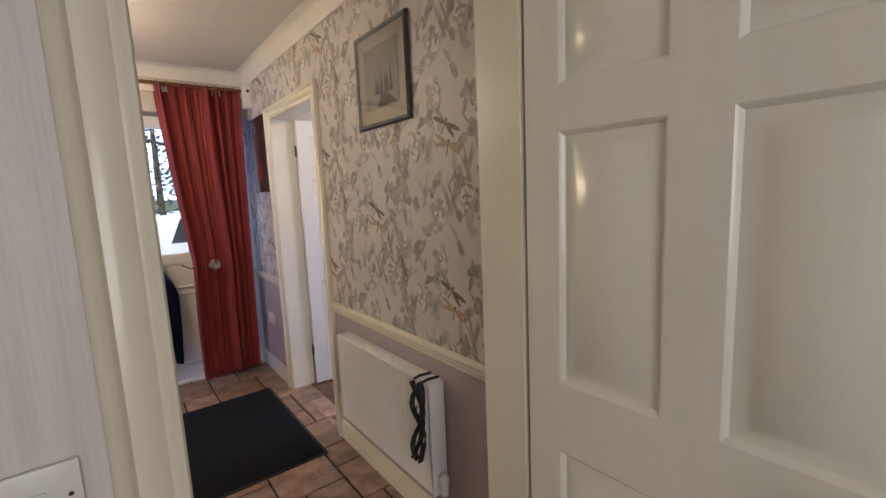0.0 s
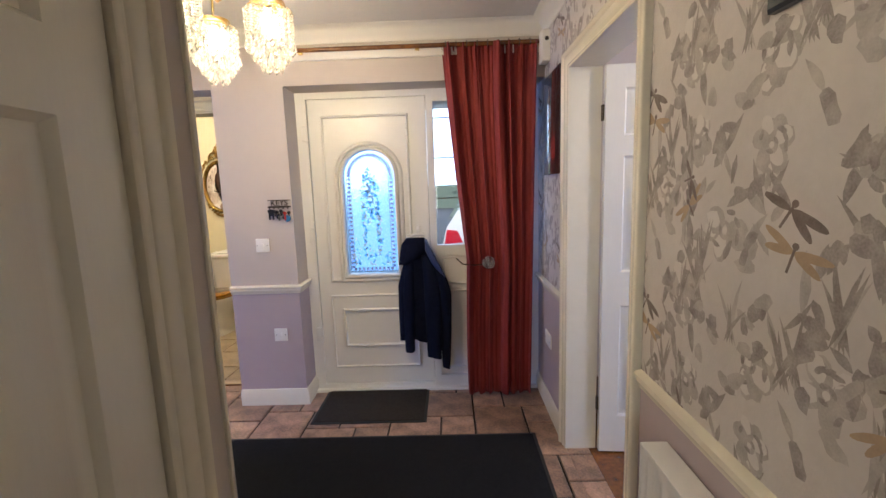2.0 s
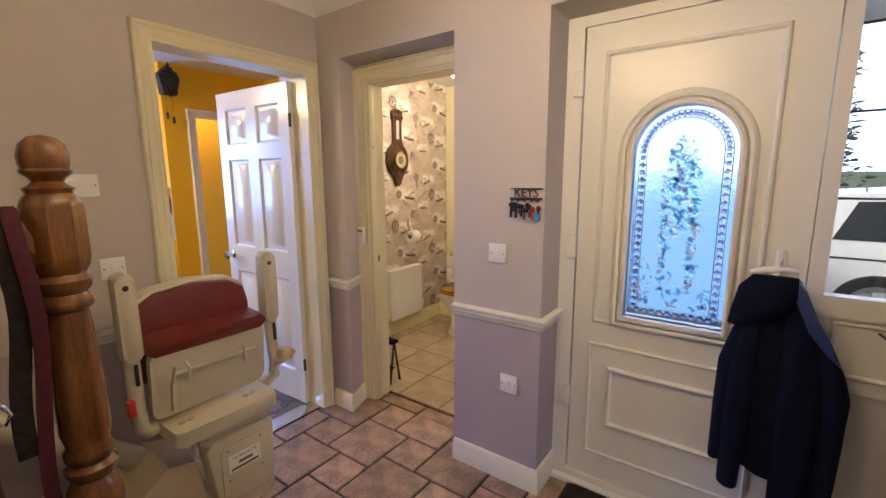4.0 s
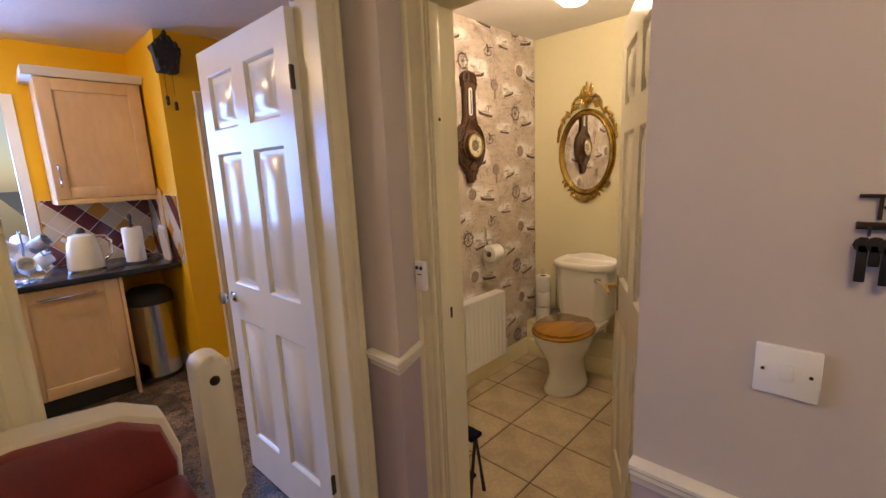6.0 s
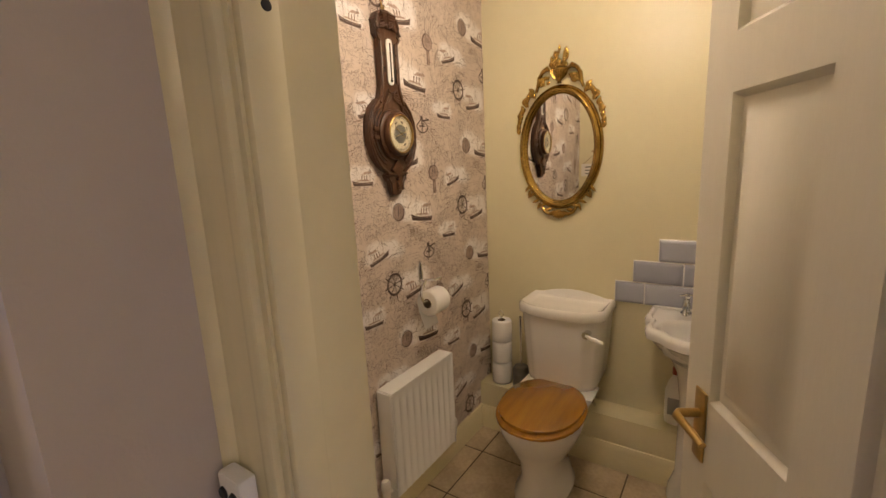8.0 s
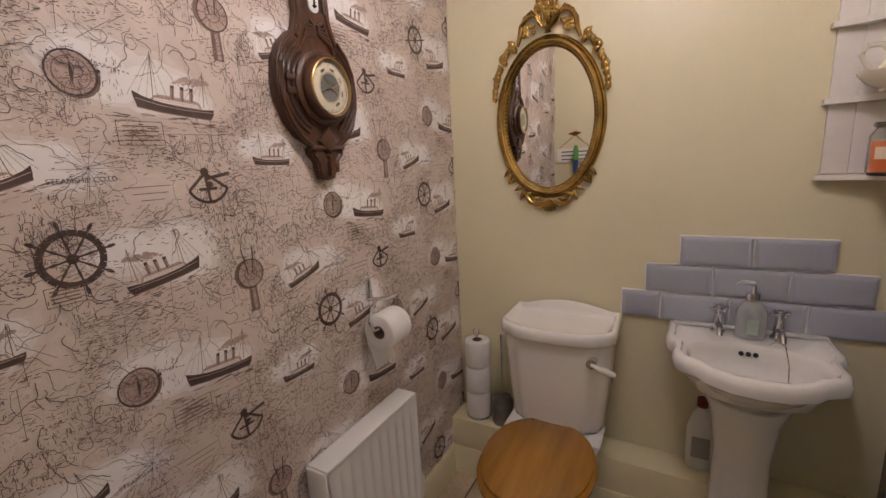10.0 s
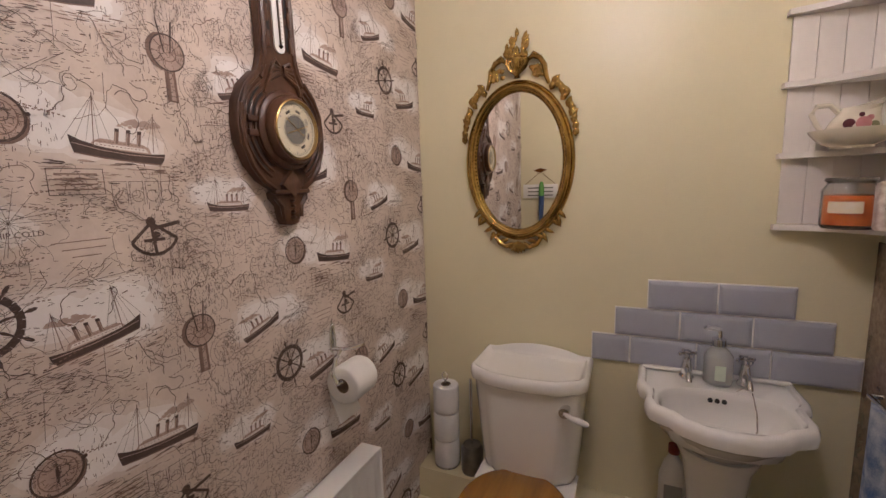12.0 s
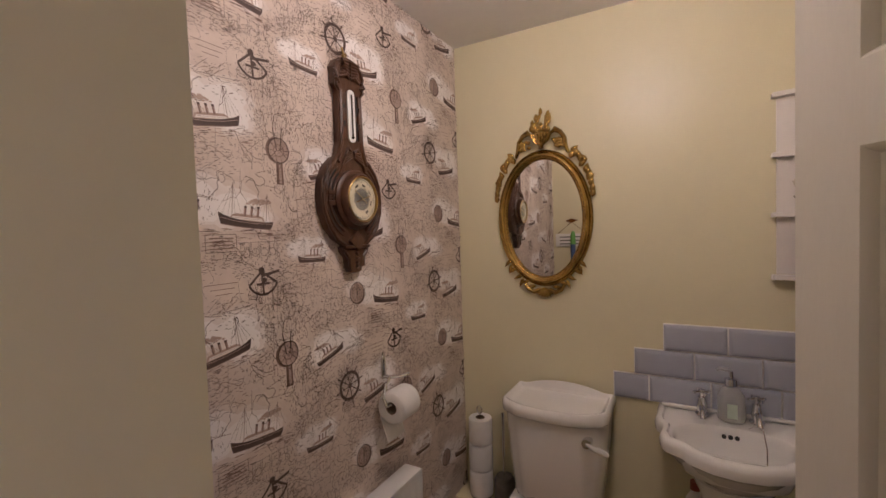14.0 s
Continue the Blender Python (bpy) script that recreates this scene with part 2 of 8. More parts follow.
# wall with the cupboard door, and wall across the foot of the stairs
b = bm_()
box(b, -0.16, 0.83, 0, -0.06, 0.87, HC)
box(b, -0.16, 1.56, 0, -0.06, 1.70, HC)
box(b, -0.16, 0.87, 1.985, -0.06, 1.56, HC)
box(b, -1.06, 1.60, 0, -0.16, 1.70, HC)
box(b, -1.16, -2.4, 0, -1.06, 1.70, 4.6)
wall_c = structure("wall_stair", b, [PALE], "painted wall beside the cupboard door", "wall")

# wall with the doorway through which the walk begins
b = bm_()
box(b, -2.4, 0.69, 0, 0.03, 0.83, 2.5)
box(b, 0.795, 0.69, 0, 2.6, 0.83, 2.5)
box(b, 0.03, 0.69, 2.0, 0.795, 0.83, 2.5)
wall_s = structure("wall_south", b, [STREAK], "white wall with brushed vertical streaks", "wall")

# the room behind, the front room, and the outer shell
b = bm_()
box(b, -2.4, -2.5, 0, 2.7, -2.4, 2.5)
box(b, -2.5, -2.5, 0, -2.4, 0.69, 2.5)
box(b, 2.6, -2.5, 0, 2.7, 0.69, 2.5)
structure("wall_back_room", b, [STREAK], "plain white walls of the back room", "wall")
b = bm_()
box(b, 3.4, 0.83, 0, 3.5, 4.1, 0.95)
box(b, 3.4, 0.83, 2.10, 3.5, 4.1, 2.5)
box(b, 3.4, 0.83, 0.95, 3.5, 1.0, 2.10)
box(b, 3.4, 2.3, 0.95, 3.5, 4.1, 2.10)
box(b, 1.075, 4.0, 0, 3.5, 4.1, 2.5)
structure("wall_front_room", b, [PALE], "plain pale walls of the front room", "wall")

# toilet room
b = bm_()
box(b, -2.645, 3.87, 0, -2.535, 5.79, 2.5)
wall_wc_w = structure("wall_toilet_west", b, [NPAPER], "toilet wall with sepia nautical wallpaper", "wall")
b = bm_()
box(b, -2.535, 5.68, 0, -0.98, 5.79, 2.5)
structure("wall_toilet_north", b, [WCYEL], "pale yellow painted toilet wall behind the basin", "wall")
b = bm_()
box(b, -1.10, 4.0, 0, -0.98, 5.68, 2.5)
structure("wall_toilet_east", b, [WCYEL], "pale yellow painted toilet side wall", "wall")
b = bm_()
box(b, -2.535, 3.87, 0, -1.845, 3.99, 2.5)
box(b, -1.845, 3.87, 1.985, -1.08, 3.99, 2.5)
structure("wall_toilet_south", b, [WCYEL], "pale yellow painted toilet wall round the doorway", "wall")

# kitchen
b = bm_()
box(b, -5.0, 3.72, 0, -4.12, 3.82, 2.5)
box(b, -4.22, 3.82, 0, -4.12, 3.95, 2.5)
box(b, -4.22, 3.95, 2.0, -4.12, 4.7, 2.5)
box(b, -4.22, 4.7, 0, -2.645, 4.8, 2.5)
box(b, -5.0, 3.72, 0, -4.9, -1.1, 0.95)
box(b, -5.0, 3.05, 0.95, -4.9, 3.72, 2.5)
box(b, -5.0, -1.1, 0.95, -4.9, 1.7, 2.5)
box(b, -5.0, 1.7, 2.05, -4.9, 3.05, 2.5)
box(b, -5.0, -1.2, 0, -2.11, -1.1, 2.5)
box(b, -2.14, -1.1, 0, -2.127, 2.835, 2.5)
box(b, -2.14, 3.615, 0, -2.127, 3.69, 2.5)
structure("wall_kitchen", b, [KYEL], "strong yellow painted kitchen walls", "wall")
b = bm_()
box(b, -5.0, 3.82, 0, -4.9, 4.8, 2.5)
structure("wall_utility", b, [KYEL], "yellow wall beyond the kitchen doorway", "wall")

# ceilings
b = bm_()
box(b, -2.0, 1.6, HC, XR, 3.69, HC + 0.1)
box(b, -0.16, 0.83, HC, XR, 1.6, HC + 0.1)
structure("ceiling_hall", b, [CEIL], "white painted textured hall ceiling", "ceiling")
b = bm_()
box(b, -2.55, 3.99, WC_C, -1.05, 5.70, WC_C + 0.1)
structure("ceiling_toilet", b, [CEIL], "white toilet ceiling", "ceiling")
b = bm_()
box(b, -5.0, -1.2, 2.40, -2.112, 4.8, 2.5)
box(b, -2.5, -2.5, 2.40, 2.7, 0.83, 2.55)
box(b, 1.075, 0.83, 2.40, 3.5, 4.1, 2.5)
box(b, -2.1, -2.4, 4.6, -1.06, 1.7, 4.7)
structure("ceiling_rooms", b, [CEIL], "plain white ceilings of the other rooms", "ceiling")

# cornice, dado rails, skirting
cove = [(0.0, HC - 0.085), (0.006, HC - 0.082), (0.008, HC - 0.072), (0.022, HC - 0.055), (0.045, HC - 0.028), (0.062, HC - 0.012), (0.078, HC - 0.008), (0.085, HC - 0.001)]
b = bm_()
strip(b, lambda o: [(XR - o, 0.83), (XR - o, YF - o), (XK + o, YF - o), (XK + o, 1.7)], cove)
structure("cornice", b, [COVE], "white plaster cove cornice", "cornice")
dado = [(0.0, DADO - 0.045), (0.008, DADO - 0.045), (0.010, DADO - 0.03), (0.018, DADO - 0.022), (0.018, DADO - 0.012), (0.026, DADO - 0.004), (0.026, DADO + 0.004), (0.018, DADO + 0.010), (0.0, DADO + 0.012)]
b = bm_()
strip(b, lambda o: [(XR - o, 0.83), (XR - o, 2.28)], dado)
strip(b, lambda o: [(XR - o, 3.22), (XR - o, 3.885)], dado)
strip(b, lambda o: [(-1.08 , YF - o), (-0.635 + o, YF - o), (-0.635 + o, 3.885)], dado)
strip(b, lambda o: [(-1.985, YF - o), (-1.835 + o * 0.8, YF - o), (-1.90 + o, 3.845)], dado)
strip(b, lambda o: [(XK + o, 2.3), (XK + o, 2.77)], dado)
structure("dado_rail", b, [GLOSS], "white moulded dado rail", "dado rail")
skirt = [(0.0, 0.0), (0.018, 0.0), (0.018, 0.075), (0.014, 0.085), (0.014, 0.092), (0.006, 0.108), (0.0, 0.110)]
b = bm_()
strip(b, lambda o: [(XR - o, 0.83), (XR - o, 2.28)], skirt)
strip(b, lambda o: [(XR - o, 3.22), (XR - o, 3.885)], skirt)
strip(b, lambda o: [(-1.08 , YF - o), (-0.635 + o, YF - o), (-0.635 + o, 3.885)], skirt)
strip(b, lambda o: [(-1.985, YF - o), (-1.835 + o * 0.8, YF - o), (-1.90 + o, 3.845)], skirt)
strip(b, lambda o: [(-0.06 + o, 1.63), (-0.06 + o, 1.70 + o), (-1.06, 1.70 + o)], skirt)
structure("skirting_hall", b, [GLOSS], "white moulded skirting board", "skirting")
b = bm_()
wsk = [(o, z * 1.15) for o, z in skirt]
strip(b, lambda o: [(-2.535 + o, 3.99), (-2.535 + o, 5.55 - o), (-1.10, 5.55 - o)], wsk)
structure("skirting_toilet", b, [CREAM], "cream painted toilet skirting board", "skirting")
b = bm_()
strip(b, lambda o: [(-4.9, 3.72 - o), (-4.12 + o, 3.72 - o), (-4.12 + o, 3.90)], skirt)
structure("skirting_kitchen", b, [GLOSS], "white kitchen skirting board", "skirting")

# pipe ledge along the far toilet wall
b = bm_()
box(b, -2.535, 5.55, 0, -1.10, 5.68, 0.26, 0, 0.004)
structure("pipe_ledge", b, [CREAM], "cream boxed-in pipe ledge", "ledge")


# ---- doorways and doors ----
ARCH = [(0.0, 0.0), (0.0, 0.010), (0.003, 0.013), (0.011, 0.014), (0.015, 0.011), (0.018, 0.011), (0.022, 0.015), (0.032, 0.018), (0.044, 0.019), (0.049, 0.018), (0.052, 0.023), (0.056, 0.028), (0.062, 0.030), (0.067, 0.027), (0.07, 0.020), (0.07, 0.0)]


def architrave(bm, u0, u1, h, put, width=0.07, right=True, left=True, proud=1.0):
    rows = []
    for o, d in ARCH:
        o *= width / 0.07
        line = [(u0 - o, 0), (u0 - o, h + o), (u1 + o, h + o), (u1 + o, 0)]
        rows.append([put(u, v, d * proud) for u, v in line[0 if left else 1:4 if right else 3]])
    loft(bm, rows, smooth=True, close=False, cap=False)


def rect_ring(bm, rects, put):
    """Nested rectangles (u0, v0, u1, v1, depth) skinned from the outer to the inner one, which is closed."""
    rows = [[bm.verts.new(put(u, v, d)) for u, v in ((a, b_), (c, b_), (c, e), (a, e))] for a, b_, c, e, d in rects]
    for p, q in zip(rows, rows[1:]):
        for i in range(4):
            bm.faces.new((p[i], p[(i + 1) % 4], q[(i + 1) % 4], q[i]))
    bm.faces.new(rows[-1])


def panel_door(name, w, h, m, label, mat, handle="lever", both=True):
    """Six-panel door; local x from the hinge to the free edge, y through the leaf, z up."""
    d = thing(name, m, label, "door")
    T = 0.0175
    st, mid = 0.088, 0.10
    u = [(st, w / 2 - mid / 2), (w / 2 + mid / 2, w - st)]
    v = [(0.20, 0.795), (0.965, 1.535), (1.63, h - 0.105)]
    b = bm_()
    box(b, 0, -T, 0, st, T, h)
    box(b, w - st, -T, 0, w, T, h)
    box(b, w / 2 - mid / 2, -T, 0.2, w / 2 + mid / 2, T, h - 0.105)
    for a, c in ((0, 0.2), (0.795, 0.965), (1.535, 1.63), (h - 0.105, h)):
        for p, q in ((st, w / 2 - mid / 2), (w / 2 + mid / 2, w - st)) if 0 < a < h - 0.2 else ((st, w - st),):
            box(b, p, -T, a, q, T, c)
    part("leaf", b, mat, d)
    for a, c in u:
        for e, f in v:
            b = bm_()
            for s in (1, -1):
                rect_ring(b, [(a, e, c, f, T), (a + 0.004, e + 0.004, c - 0.004, f - 0.004, T - 0.003), (a + 0.010, e + 0.010, c - 0.010, f - 0.010, T - 0.013),
                              (a + 0.016, e + 0.016, c - 0.016, f - 0.016, T - 0.014), (a + 0.046, e + 0.046, c - 0.046, f - 0.046, T - 0.002), (a + 0.048, e + 0.048, c - 0.048, f - 0.048, T - 0.0005)], lambda x, z, y, s=s: (x, s * y, z))
            part("panel", b, mat, d)
    for s in (1, -1):
        if handle == "lever":
            b = bm_()
            box(b, w - 0.085, s * T, 0.83, w - 0.045, s * (T + 0.006), 0.98, 0, 0.003)
            plate = part("handle_plate", b, BRASS, d, "brass back plate")
            b = bm_()
            tube(b, [(w - 0.065, s * T, 0.93), (w - 0.065, s * (T + 0.045), 0.93), (w - 0.075, s * (T + 0.052), 0.93), (w - 0.12, s * (T + 0.052), 0.933), (w - 0.165, s * (T + 0.047), 0.926)], [0.009, 0.009, 0.009, 0.008, 0.007], 10)
            part("lever", b, BRASS, plate, "brass lever handle")
        else:
            b = bm_()
            lathe(b, [(0.0, 0.0), (0.026, 0.0), (0.026, 0.006), (0.010, 0.010), (0.010, 0.03), (0.022, 0.038), (0.027, 0.05), (0.022, 0.062), (0.0, 0.066)], 16, Matrix.Translation((w - 0.06, s * T, 0.90)) @ Matrix.Rotation(-s * math.pi / 2, 4, "X"))
            part("knob", b, CHROME, d, "satin metal door knob")
    for z in (0.22, h - 0.25):
        b = bm_()
        tube(b, [(-0.006, T, z), (-0.006, T, z + 0.075)], 0.006, 8)
        box(b, -0.008, T - 0.012, z, 0.0, T, z + 0.075)
        part("hinge", b, DARKMETAL, d, "dark metal hinge")
    return d


def lining(bm, u0, u1, h, d0, d1, put, t=0.03):
    """Three boards that line an opening."""
    for a, c, e, f in ((u0, 0, u0 + t, h), (u1 - t, 0, u1, h), (u0 + t, h - t, u1 - t, h)):
        prism(bm, [(a, c), (e, c), (e, f), (a, f)], d0, d1, put)


# doorway to the front room
east = lambda u, v, d: (XR - d, u, v)
b = bm_()
architrave(b, 2.365, 3.125, 1.97, east, 0.08)
lining(b, 2.35, 3.14, 1.985, -0.15, 0.001, east, 0.015)
structure("doorway_front_room", b, [GLOSS], "white moulded door surround", "door frame")
panel_door("door_front_room", 0.75, 1.955, pose(XR + 0.155, 3.10, 0.01, 0, 0, -4), "white six-panel door standing wide open", DOORW, "knob")

# kitchen doorway
west = lambda u, v, d: (XK + d, u, v)
b = bm_()
architrave(b, 2.85, 3.60, 1.98, west, 0.075)
lining(b, 2.835, 3.615, 1.995, -0.125, 0.001, west, 0.015)
structure("doorway_kitchen", b, [CREAM], "cream moulded kitchen door surround", "door frame")
panel_door("door_kitchen", 0.735, 1.955, pose(XK - 0.125, 3.585, 0.008, 0, 0, 182), "white six-panel door standing open into the kitchen", DOORW, "knob")

# toilet doorway
north = lambda u, v, d: (u, 3.87 - d, v)
b = bm_()
architrave(b, -1.825, -1.14, 1.965, north, 0.08, right=False)
lining(b, -1.845, -1.08, 1.985, -0.13, 0.001, north, 0.03)
box(b, -1.8145, 3.872, 0.0, -1.803, 3.915, 1.954, 0, 0.002)
doorway_wc = structure("doorway_toilet", b, [CREAM], "cream painted toilet door surround", "door frame")
b = bm_()
box(b, -1.8148, 3.925, 0.905, -1.8135, 3.937, 0.945, 0, 0.0006)
box(b, -1.8136, 3.928, 0.915, -1.8130, 3.934, 0.932)
part("strike_plate", b, DARKMETAL, doorway_wc, "dark metal strike plate")
b = bm_()
lathe(b, [(0, 0.0), (0.0055, 0.0), (0.0055, 0.0012), (0, 0.0015)], 12, Matrix.Translation((-1.803, 3.90, 1.60)) @ Matrix.Rotation(math.pi / 2, 4, "Y"))
part("screw_hole", b, RUBBER, doorway_wc, "dark old screw hole")
panel_door("door_toilet", 0.70, 1.94, pose(-1.13, 4.0, 0.01, 0, 0, 119), "cream-white six-panel door standing ajar into the toilet", DOORW, "lever")

# doorway of the start, with its open door
south = lambda u, v, d: (u, 0.69 - d, v)
b = bm_()
architrave(b, 0.05, 0.775, 1.985, south, 0.085, right=False, proud=1.6)
lining(b, 0.03, 0.795, 2.0, -0.142, 0.001, south, 0.02)
structure("doorway_back_room", b, [GLOSS], "white moulded door surround", "door frame")
panel_door("door_back_room", 0.73, 1.95, pose(0.795, 0.675, 0.01, 0, 0, -88), "white six-panel door standing open", DOORW, "lever")

# cupboard door in the hall's left wall
left = lambda u, v, d: (-0.06 + d, u, v)
b = bm_()
architrave(b, 0.885, 1.545, 1.97, left, 0.075)
lining(b, 0.87, 1.56, 1.985, -0.1, 0.001, left, 0.015)
structure("doorway_cupboard", b, [GLOSS], "white moulded door surround", "door frame")
panel_door("door_cupboard", 0.655, 1.95, pose(-0.080, 0.888, -0.02, 0, 0, 90), "closed white six-panel door with brass lever", DOORW, "lever")
b = bm_()
box(b, -0.066, 1.70, 0, -0.054, 1.712, HC - 0.09, 0, 0.003)
structure("corner_bead", b, [GLOSS], "thin white painted corner bead", "trim")


# ---- floors ----
b = bm_()
box(b, -2.14, 0.6, -0.06, 1.08, 4.0, -0.010)
floor_hall = structure("floor_hall", b, [GROUT], "terracotta stone-look tiled hall floor with dark joints", "floor")
b = bm_()
box(b, -2.6, 4.0, -0.06, -1.0, 5.7, -0.004)
floor_wc = structure("floor_toilet", b, [BGROUT], "beige tiled toilet floor", "floor")
b = bm_()
box(b, -5.0, -1.2, -0.06, -2.14, 3.86, 0.0)
box(b, -5.0, 3.86, -0.06, -2.66, 4.8, 0.0)
VEIN = material("tan_vein", (0.20, 0.15, 0.105), (0.10, 0.075, 0.055), 20, 0.5)
floor_k = structure("floor_kitchen", b, [VEIN], "dark slate-look vinyl kitchen floor", "floor")
b = bm_()
box(b, -2.5, -2.5, -0.06, 2.7, 0.6, 0.0)
box(b, 1.08, 0.6, -0.06, 3.5, 4.1, 0.0)
structure("floor_rooms", b, [OAK], "brown wooden floor of the other rooms", "floor")

# ---- front door and its surroundings ----
GLASSF = glass("frosted_door_glass", (0.72, 0.86, 1.0), 0.20, 1.0, 22)
GLASSC = glass("clear_window_glass", (1, 1, 1), 0.0)
CRYSTAL = glass("crystal_glass", (1, 0.97, 0.9), 0.05)
CRYSTAL.node_tree.nodes["Principled BSDF"].inputs["Transmission Weight"].default_value = 0.88
BEVELG = glass("tinted_bevel_glass", (0.42, 0.34, 0.46), 0.2)
PETALG = glass("ribbed_flower_glass", (1.0, 1.0, 1.0), 0.15, 0.5, 120)
PETALG.node_tree.nodes["Principled BSDF"].inputs["IOR"].default_value = 1.45
PETALG.node_tree.nodes["Principled BSDF"].inputs["Transmission Weight"].default_value = 0.78
TEALG = glass("teal_leaf_glass", (0.42, 0.66, 0.78), 0.12, 0.4, 90)
LEAD = material("leading", (0.10, 0.10, 0.11), (0.16, 0.15, 0.14), 30, 0.5, metal=0.6)
DY = 3.885
fd = lambda u, v, d: (u, DY - d, v)


def ring_moulding(bm, u0, v0, u1, v1, put, w=0.018, h=0.012, base=0.0):
    rows = []
    for o, d in ((0, 0), (0.15, 0.6), (0.4, 1.0), (0.65, 1.0), (0.85, 0.5), (1.0, 0)):
        o, d = o * w, base + d * h
        rows.append([put(u, v, d) for u, v in ((u0 + o, v0 + o), (u1 - o, v0 + o), (u1 - o, v1 - o), (u0 + o, v1 - o))])
    loft(bm, rows, smooth=False, cap=False)


def arch_points(u0, u1, v0, top, n=18):
    r = (u1 - u0) / 2
    rz = min(r, top - v0)
    return [(u0, v0), (u1, v0)] + [((u0 + u1) / 2 + r * math.cos(math.pi * i / n), top - rz + rz * math.sin(math.pi * i / n)) for i in range(n + 1)]


b = bm_()
for a, c, e, f in ((-0.635, 0.0, -0.565, 2.065), (0.905, 0.0, 0.965, 2.065), (-0.565, 2.022, 0.905, 2.065), (0.226, 0.0, 0.272, 2.022)):
    prism(b, [(a, c), (e, c), (e, f), (a, f)], -0.07, 0.0, fd)
prism(b, [(-0.565, 0.0), (0.226, 0.0), (0.226, 0.045), (-0.565, 0.045)], -0.07, 0.015, fd)
prism(b, [(-0.635, 0.0), (0.965, 0.0), (0.965, 0.018), (-0.635, 0.018)], 0.016, 0.05, fd)
for a, c, e, f in ((0.272, 0.96, 0.905, 1.03), (0.272, 1.985, 0.905, 2.022), (0.272, 0.0, 0.905, 0.09)):
    prism(b, [(a, c), (e, c), (e, f), (a, f)], -0.06, -0.004, fd)
door_frame = structure("door_frame_front", b, [UPVC], "white plastic front door frame with side light", "door frame")
b = bm_()
prism(b, [(0.272, 0.09), (0.905, 0.09), (0.905, 0.96), (0.272, 0.96)], -0.05, -0.02, fd)
ring_moulding(b, 0.31, 0.13, 0.87, 0.72, fd, 0.022, 0.014, -0.02)
ring_moulding(b, 0.30, 0.75, 0.88, 0.95, fd, 0.018, 0.012, -0.02)
part("side_panel", b, UPVC, door_frame)
b = bm_()
prism(b, [(0.272, 1.03), (0.905, 1.03), (0.905, 1.985), (0.272, 1.985)], -0.035, -0.029, fd)
o = part("pane", b, GLASSC, door_frame, "clear leaded side window pane")
o.visible_shadow = False
b = bm_()
for z in (1.35, 1.62, 1.88):
    tube(b, [(0.272, DY + 0.026, z), (0.905, DY + 0.026, z)], 0.004, 6)
for x in (0.48, 0.69):
    tube(b, [(x, DY + 0.026, 1.03), (x, DY + 0.026, 1.985)], 0.004, 6)
part("lead_bar", b, LEAD, door_frame)

front_door = tagged(new("door_front"), "white panelled plastic front door with arched leaded glass, closed", "door", kind="")
front_door.location = (0, 0, 0)
GU0, GU1, GV0, GTOP = -0.348, 0.0, 0.845, 1.685
b = bm_()
LU0, LU1, LV0, LV1 = -0.557, 0.222, 0.05, 2.018
# leaf round the arched light: side stiles, base and a spandrel above the arch
prism(b, [(LU0, LV0), (GU0, LV0), (GU0, LV1), (LU0, LV1)], -0.055, 0.0, fd)
prism(b, [(GU1, LV0), (LU1, LV0), (LU1, LV1), (GU1, LV1)], -0.055, 0.0, fd)
prism(b, [(GU0, LV0), (GU1, LV0), (GU1, GV0), (GU0, GV0)], -0.055, 0.0, fd)
arc = arch_points(GU0, GU1, GV0, GTOP)[2:]
for p, q in zip(arc, arc[1:]):
    prism(b, [q, p, (p[0], LV1), (q[0], LV1)], -0.055, 0.0, fd)
part("leaf", b, UPVC, front_door)
b = bm_()
outer = [(-0.477, 0.79), (0.107, 0.79), (0.107, 1.915), (-0.477, 1.915)]
ring_moulding(b, -0.477, 0.79, 0.107, 1.915, fd, 0.02, 0.010)
ring_moulding(b, -0.40, 0.32, 0.05, 0.60, fd, 0.022, 0.016)
ring_moulding(b, -0.485, 0.165, 0.13, 0.70, fd, 0.016, 0.008)
part("panel_moulding", b, UPVC, front_door)
for k, (w_, h_) in enumerate(((0.0, 0.022), (0.03, 0.014))):
    b = bm_()
    rows = []
    for o_, d in ((0, -0.02), (0.0, h_), (0.010, h_ + 0.004), (0.020, h_), (0.028, 0.0)):
        rows.append([fd(u, v, d) for u, v in arch_points(GU0 - w_ - o_, GU1 + w_ + o_, GV0 - w_ - o_, GTOP + w_ + o_)])
    loft(b, rows, smooth=False, cap=False)
    part("glazing_bead", b, UPVC, front_door)
b = bm_()
prism(b, arch_points(GU0, GU1, GV0, GTOP), -0.03, -0.022, fd)
o = part("door_glass", b, GLASSF, front_door, "frosted blue-white leaded glass")
o.visible_shadow = False
b = bm_()
for w_ in (0.018, 0.045):
    pts = [fd(u, v, -0.019) for u, v in arch_points(GU0 + w_, GU1 - w_, GV0 + w_, GTOP - w_)]
    tube(b, pts, 0.0018, 6, close=True)
part("lead_border", b, LEAD, front_door)
rnd = random.Random(5)
b = bm_()
inner = arch_points(GU0 + 0.031, GU1 - 0.031, GV0 + 0.031, GTOP - 0.031, 24)
